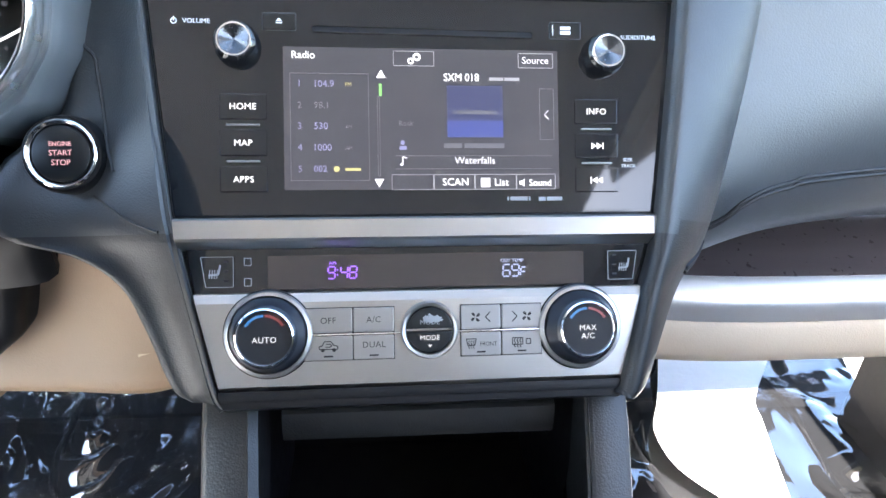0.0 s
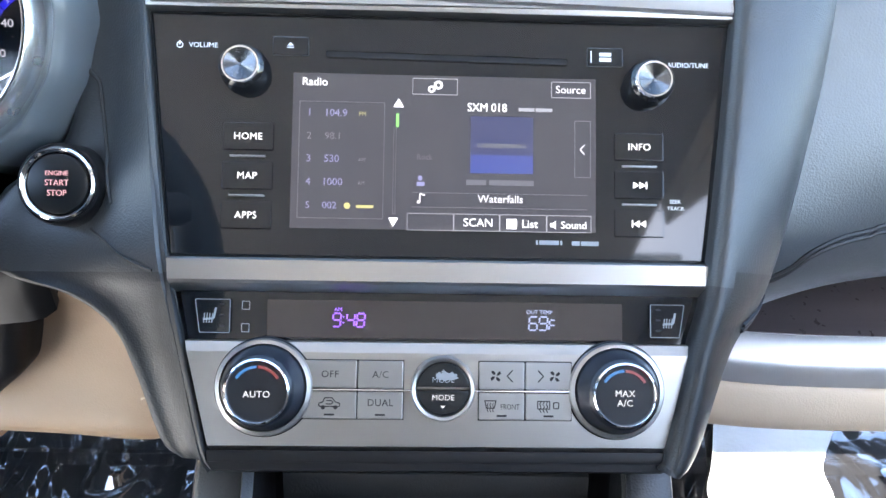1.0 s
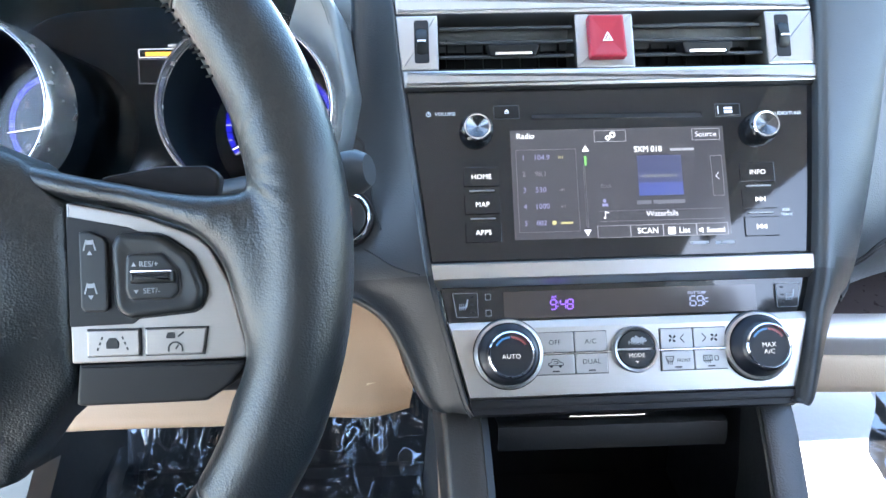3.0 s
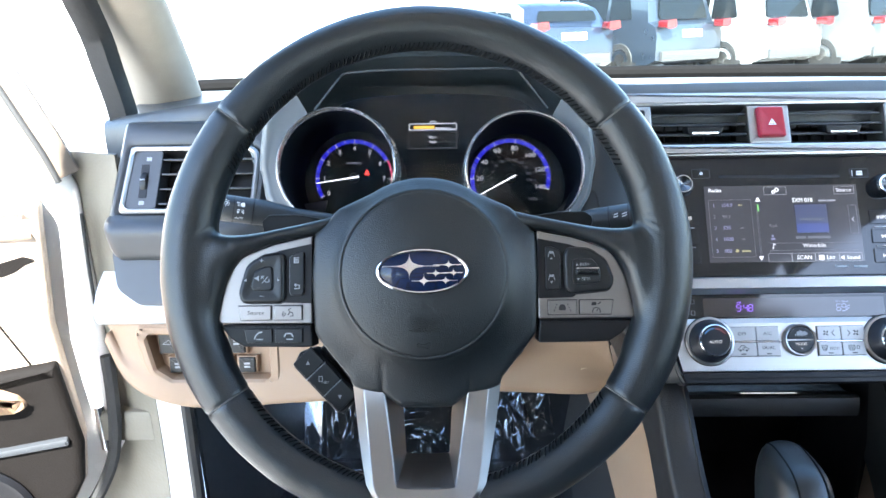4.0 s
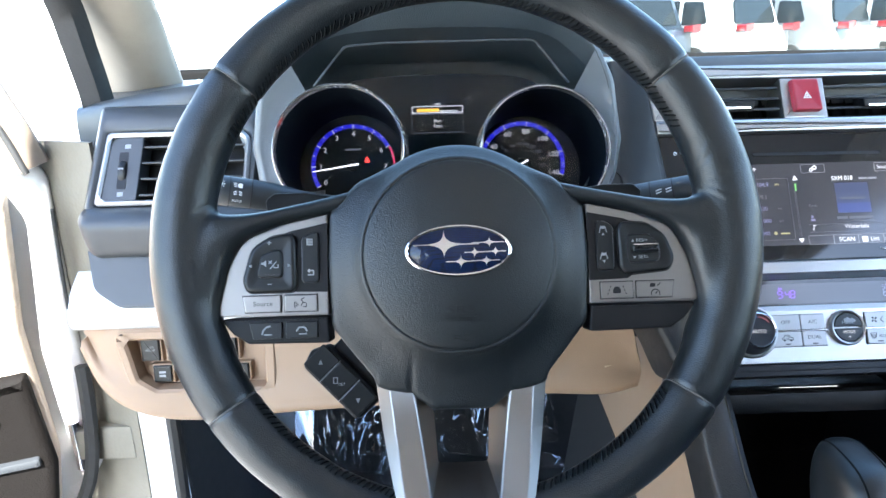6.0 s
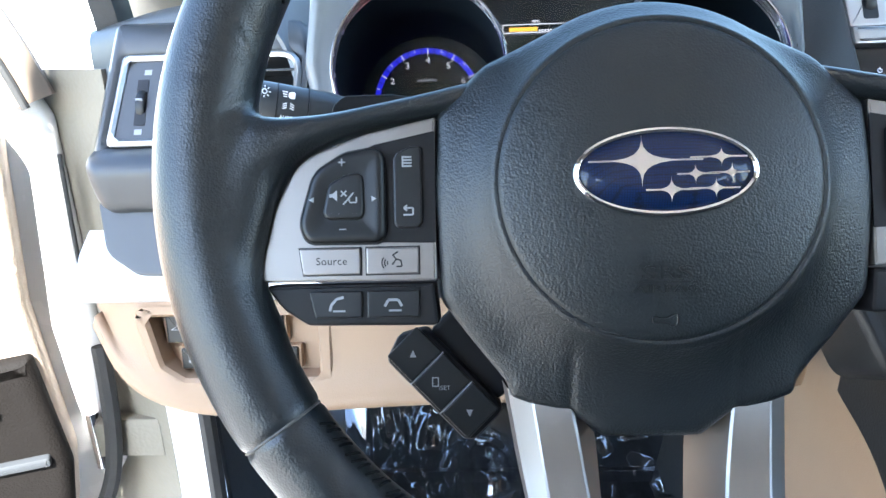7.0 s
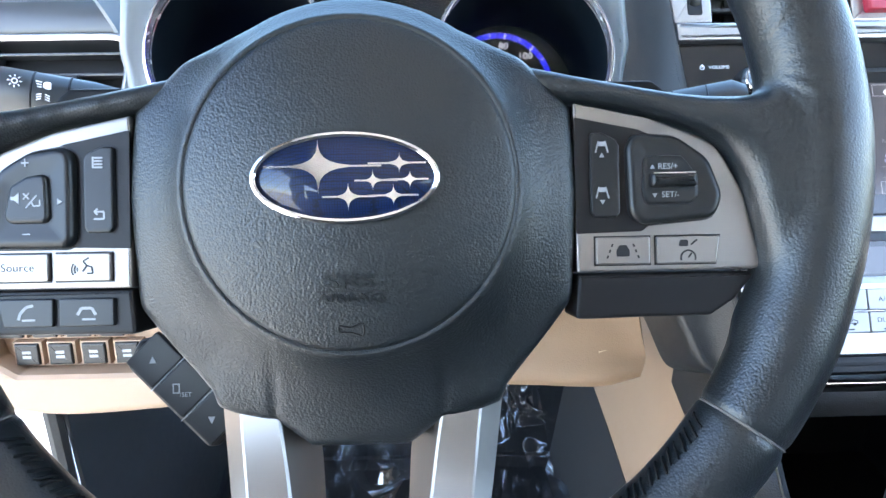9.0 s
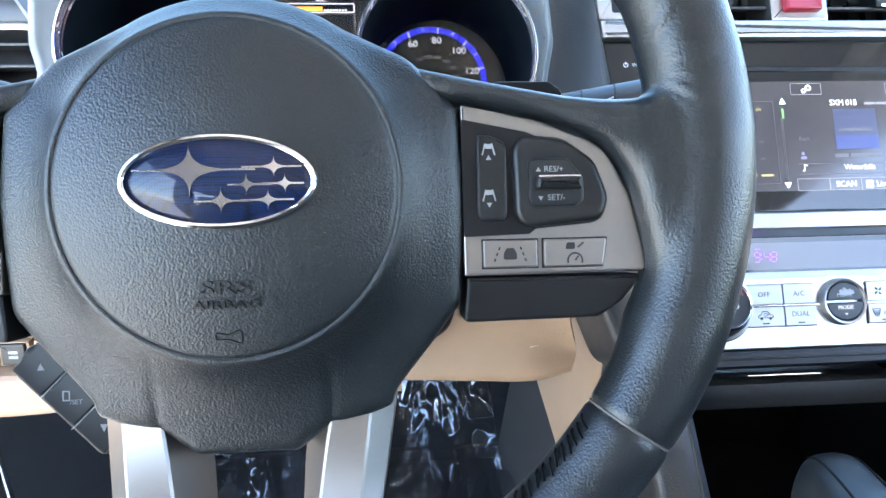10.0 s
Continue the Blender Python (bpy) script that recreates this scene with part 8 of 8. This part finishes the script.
# ---- plastic film on the floor, paper mat cut to the sun patch ----
def film_sheet(name, x0, x1, y0, y1, z, seed, amp, calm, label, mound=None):
    """Crumpled film: sharp folds that run fore and aft, flattened under a mat, creased over a mound."""
    bm = bmesh.new()
    nx, ny = 150, 150
    vs = []
    for i in range(nx + 1):
        col = []
        for j in range(ny + 1):
            x, y = x0 + (x1 - x0) * i / nx, y0 + (y1 - y0) * j / ny
            q = Vector((x * 6 + seed, y * 3.4, 0.3))
            q = q + 0.6 * noise.noise_vector(q * 0.7)
            h = abs(noise.noise(q)) * 1.0 + abs(noise.noise(q * 2.3 + Vector((3, 1, 2)))) * 0.55 + abs(noise.noise(q * 5.1)) * 0.14
            if calm and calm[0] - 0.01 < x < calm[1] + 0.01:
                h *= 0.25
            if mound:
                u, v = (x - mound[0]) / mound[2], (y - mound[1]) / mound[3]
                r = math.hypot(u, v) + 0.10 * noise.noise(q * 2)
                near = max(0.0, 1.0 - r * r)
                fold = abs(math.sin(7.5 * r + 2.5 * u + 2.2 * noise.noise(q * 3.1)))
                h = h * (1 - 0.6 * min(1.0, near * 2)) + near ** 0.5 * 0.60 + 0.17 * min(1.0, near * 3) * fold
            base = z + max(0.0, y - 0.76) * 0.6 + max(0.0, y - 0.86) * 2.0
            col.append(bm.verts.new((x + 0.012 * noise.noise(q * 3), y, base + 0.010 + amp * h)))
        vs.append(col)
    for i in range(nx):
        for j in range(ny):
            bm.faces.new((vs[i][j], vs[i + 1][j], vs[i + 1][j + 1], vs[i][j + 1]))
    return tagged(part(name, bm, FILM, None, sharp=40), label, "plastic sheet")


film_sheet("plastic_film", -0.62, -0.13, 0.25, 0.90, 0.410, 1.7, 0.085, None, "crumpled clear plastic film over the dark driver carpet", (-0.37, 0.67, 0.062, 0.11))
film_sheet("plastic_film", 0.17, 0.74, 0.25, 0.90, 0.412, 8.3, 0.060, (0.38, 0.60), "crumpled clear plastic film over the passenger carpet")
# white paper standing in for the sun patch; its outline follows the patch
bm = bmesh.new()
patch(bm, ID, [[(0.440, 0.500, 0.447), (0.505, 0.490, 0.447)], [(0.385, 0.570, 0.450), (0.525, 0.575, 0.450)], [(0.378, 0.640, 0.450), (0.545, 0.650, 0.450)], [(0.405, 0.70, 0.450), (0.560, 0.70, 0.450)], [(0.44, 0.79, 0.458), (0.632, 0.795, 0.458)], [(0.46, 0.86, 0.50), (0.66, 0.86, 0.50)]], 12, 30, 0.001)
tagged(part("sun_patch_mat", bm, PAPER), "white paper floor mat cut to the sun patch on the passenger carpet", "floor mat")

# ---- outside: ground, parked cars, far wall ----
bm = bmesh.new()
n = 24
vs = [[bm.verts.new((-400 + 800 * i / n, -400 + 800 * j / n, 0)) for j in range(n + 1)] for i in range(n + 1)]
for i in range(n):
    for j in range(n):
        bm.faces.new((vs[i][j], vs[i + 1][j], vs[i + 1][j + 1], vs[i][j + 1]))
tagged(part("ground", bm, ASPHALT), "pale sunlit car park surface", "ground", kind="structure")


def parked_car(paint, at, turn, length=4.6, height=1.68, label="", rear_lamps=True):
    m = Matrix.Translation(at) @ Matrix.Rotation(radians(turn), 4, "Z")
    c = thing("parked_car", label, "car", at, "cars in the lot")
    W = 0.90
    L = length / 2
    # body side outline along the length (x), lofted across the width
    prof = [(-L, 0.42), (-L, 0.86), (-L + 0.05, 1.02), (-L + 0.25, 1.10), (-L + 0.42, height - 0.10), (-L + 0.75, height), (0.2, height), (0.65, height - 0.10), (1.15, 1.08), (L - 0.25, 0.95), (L, 0.75), (L, 0.38), (L - 0.3, 0.28), (-L + 0.3, 0.30)]
    bm = bmesh.new()
    secs = []
    for f, sh in ((-1.0, 0.0), (-0.97, 0.02), (-0.6, 0.03), (0, 0.03), (0.6, 0.03), (0.97, 0.02), (1.0, 0.0)):
        row = []
        for x, z in prof:
            tuck = 0.16 * max(0.0, (z - 1.05) / (height - 1.05)) if z > 1.05 else 0.0
            row.append(m @ Vector((x * (1 - 0.02 * abs(f) ** 6), f * (W - tuck), z - 0.03 * abs(f) ** 8)))
        secs.append([bm.verts.new(p) for p in row])
    k = len(prof)
    for a, b in zip(secs, secs[1:]):
        for i in range(k):
            bm.faces.new((a[i - 1], a[i], b[i], b[i - 1]))
    bm.faces.new(secs[0]), bm.faces.new(secs[-1][::-1])
    part("body", bm, paint, c, "", 40)
    dark = CAR_GLASS
    # rear window, side windows
    bm = bmesh.new()
    rear = [(-0.66, 1.12), (0.66, 1.12), (0.58, height - 0.16), (-0.58, height - 0.16)]
    mr = m @ Matrix.Translation((-L + 0.21, 0, 0)) @ Matrix(((0, 0.29, -1, -0.29 * 1.05), (-1, 0, 0, 0), (0, 1, 0, 0), (0, 0, 0, 1)))
    slab(bm, mr, rounded(rear, 0.06), -0.02, 0.012, 0.004)
    part("rear_window", bm, dark, c, "dark rear window")
    for s in (-1, 1):
        for pts in ([(-1.55, 1.12), (-0.95, 1.10), (-0.90, height - 0.16), (-1.35, height - 0.18)], [(-0.85, 1.09), (0.02, 1.07), (0.05, height - 0.14), (-0.80, height - 0.14)], [(0.10, 1.07), (1.00, 1.06), (0.62, height - 0.18), (0.13, height - 0.15)]):
            bm = bmesh.new()
            q = []
            for x, z in rounded(pts, 0.05):
                tuck = 0.16 * max(0.0, (z - 1.05) / (height - 1.05))
                q.append(Vector((x, s * (W - tuck + 0.006), z)))
            vo = [bm.verts.new(m @ p) for p in q]
            vi = [bm.verts.new(m @ (p - Vector((0, s * 0.03, 0)))) for p in q]
            for i in range(len(q)):
                bm.faces.new((vo[i - 1], vo[i], vi[i], vi[i - 1]))
            bm.faces.new(vo), bm.faces.new(vi[::-1])
            part("side_window", bm, dark, c, "dark side window")
        for x in (-L + 0.95, L - 0.95):
            bm = bmesh.new()
            mw = m @ Matrix.Translation((x, s * (W - 0.10), 0.345)) @ Matrix.Rotation(radians(-90 * s), 4, "X")
            lathe(bm, mw, [(0.0, -0.10), (0.33, -0.10), (0.345, -0.06), (0.345, 0.09), (0.33, 0.115), (0.24, 0.118)], 32)
            w = part("wheel", bm, RUBBER, c, "black tyre")
            bm = bmesh.new()
            lathe(bm, mw, [(0.24, 0.112), (0.22, 0.10), (0.20, 0.09), (0.05, 0.115), (0, 0.115)], 32)
            part("rim", bm, SILVER, w, "alloy rim")
            bm = bmesh.new()
            ma = m @ Matrix.Translation((x, s * (W + 0.004), 0.345)) @ Matrix.Rotation(radians(-90 * s), 4, "X")
            o = [(0.46 * math.cos(radians(a)), 0.46 * math.sin(radians(a))) for a in range(-180, 1, 10)]
            slab(bm, ma, [Vector((0.44 * math.cos(radians(a)), (-s) * 0.44 * -abs(math.sin(radians(a))) * -1 * -1)) for a in range(0, 181, 10)], -0.05, 0.006)
            part("wheel_arch", bm, RUBBER, c, "black wheel arch")
        bm = bmesh.new()
        slab(bm, m @ Matrix.Translation((-L + 0.03, s * 0.76, 1.04)) @ Matrix.Rotation(radians(90), 4, "Z") @ Matrix.Rotation(radians(-90), 4, "X") @ Matrix.Rotation(radians(180), 4, "Y"), rounded([(-0.13, -0.06), (0.10, -0.085), (0.13, 0.04), (-0.02, 0.085), (-0.13, 0.06)], 0.02), -0.20, 0.015, 0.008)
        part("tail_lamp", bm, LENS_RED, c, "red tail lamp")
    bm = bmesh.new()
    block(bm, -L - 0.03, -0.80, 0.38, -L + 0.2, 0.80, 0.56, m, 0.02)
    part("bumper", bm, BUMPER, c, "dark lower bumper")
    bm = bmesh.new()
    block(bm, -L - 0.012, -0.26, 0.80, -L + 0.05, 0.26, 0.93, m, 0.004)
    part("number_plate", bm, MARK, c, "blank number plate")
    return c


CAR_GLASS = mat("dark_car_glass", (0.006, 0.008, 0.009), 0.12, spec=0.15)
BUMPER = mat("bumper_plastic", (0.05, 0.05, 0.05), 0.6)
PAINT_WHITE = mat("car_white", (0.30, 0.30, 0.30), 0.3, coat=0.8, vary=0.03, vary_size=0.5)
PAINT_GREY = mat("car_grey_blue", (0.016, 0.023, 0.034), 0.3, 0.0, coat=0.8, vary=0.05, vary_size=0.5)
PAINT_SILVER = mat("car_silver", (0.10, 0.105, 0.11), 0.3, 0.0, coat=0.8, vary=0.05, vary_size=0.5)
PAINT_DARK = mat("car_dark", (0.008, 0.013, 0.026), 0.3, 0.0, coat=0.8, vary=0.05, vary_size=0.5)
def by_rear(x, y, turn, length):
    """Centre of a car whose tail stands at x, y."""
    return (x + length / 2 * math.cos(radians(turn)), y + length / 2 * math.sin(radians(turn)), 0)


for x, y, turn, paint, h, lab in ((4.15, 13.0, 122, PAINT_GREY, 1.74, "grey-blue parked car seen from behind"), (6.25, 13.3, 122, PAINT_WHITE, 1.72, "white parked car with red tail lamps"), (8.35, 13.6, 122, PAINT_SILVER, 1.70, "silver parked car with alloy wheels"), (10.5, 13.9, 122, PAINT_WHITE, 1.70, "white parked car at the end of the row"),
                                  (1.80, 12.2, 116, PAINT_DARK, 1.46, "dark blue low parked car"), (-10.2, 12.0, 118, PAINT_WHITE, 1.55, "white parked car beyond the open door"), (-13.2, 15.0, 118, PAINT_SILVER, 1.55, "silver parked car far behind the open door")):
    parked_car(paint, by_rear(x, y, turn, 4.5), turn, 4.5, h, lab)

bm = bmesh.new()
block(bm, -40, 30, 0, 40, 30.5, 5.5)
for k in range(9):
    block(bm, -36 + k * 8.5, 29.9, 1.0, -32 + k * 8.5, 30.2, 3.6)
tagged(part("backdrop", bm, SKYWALL), "pale sunlit building across the lot", "building", kind="structure")
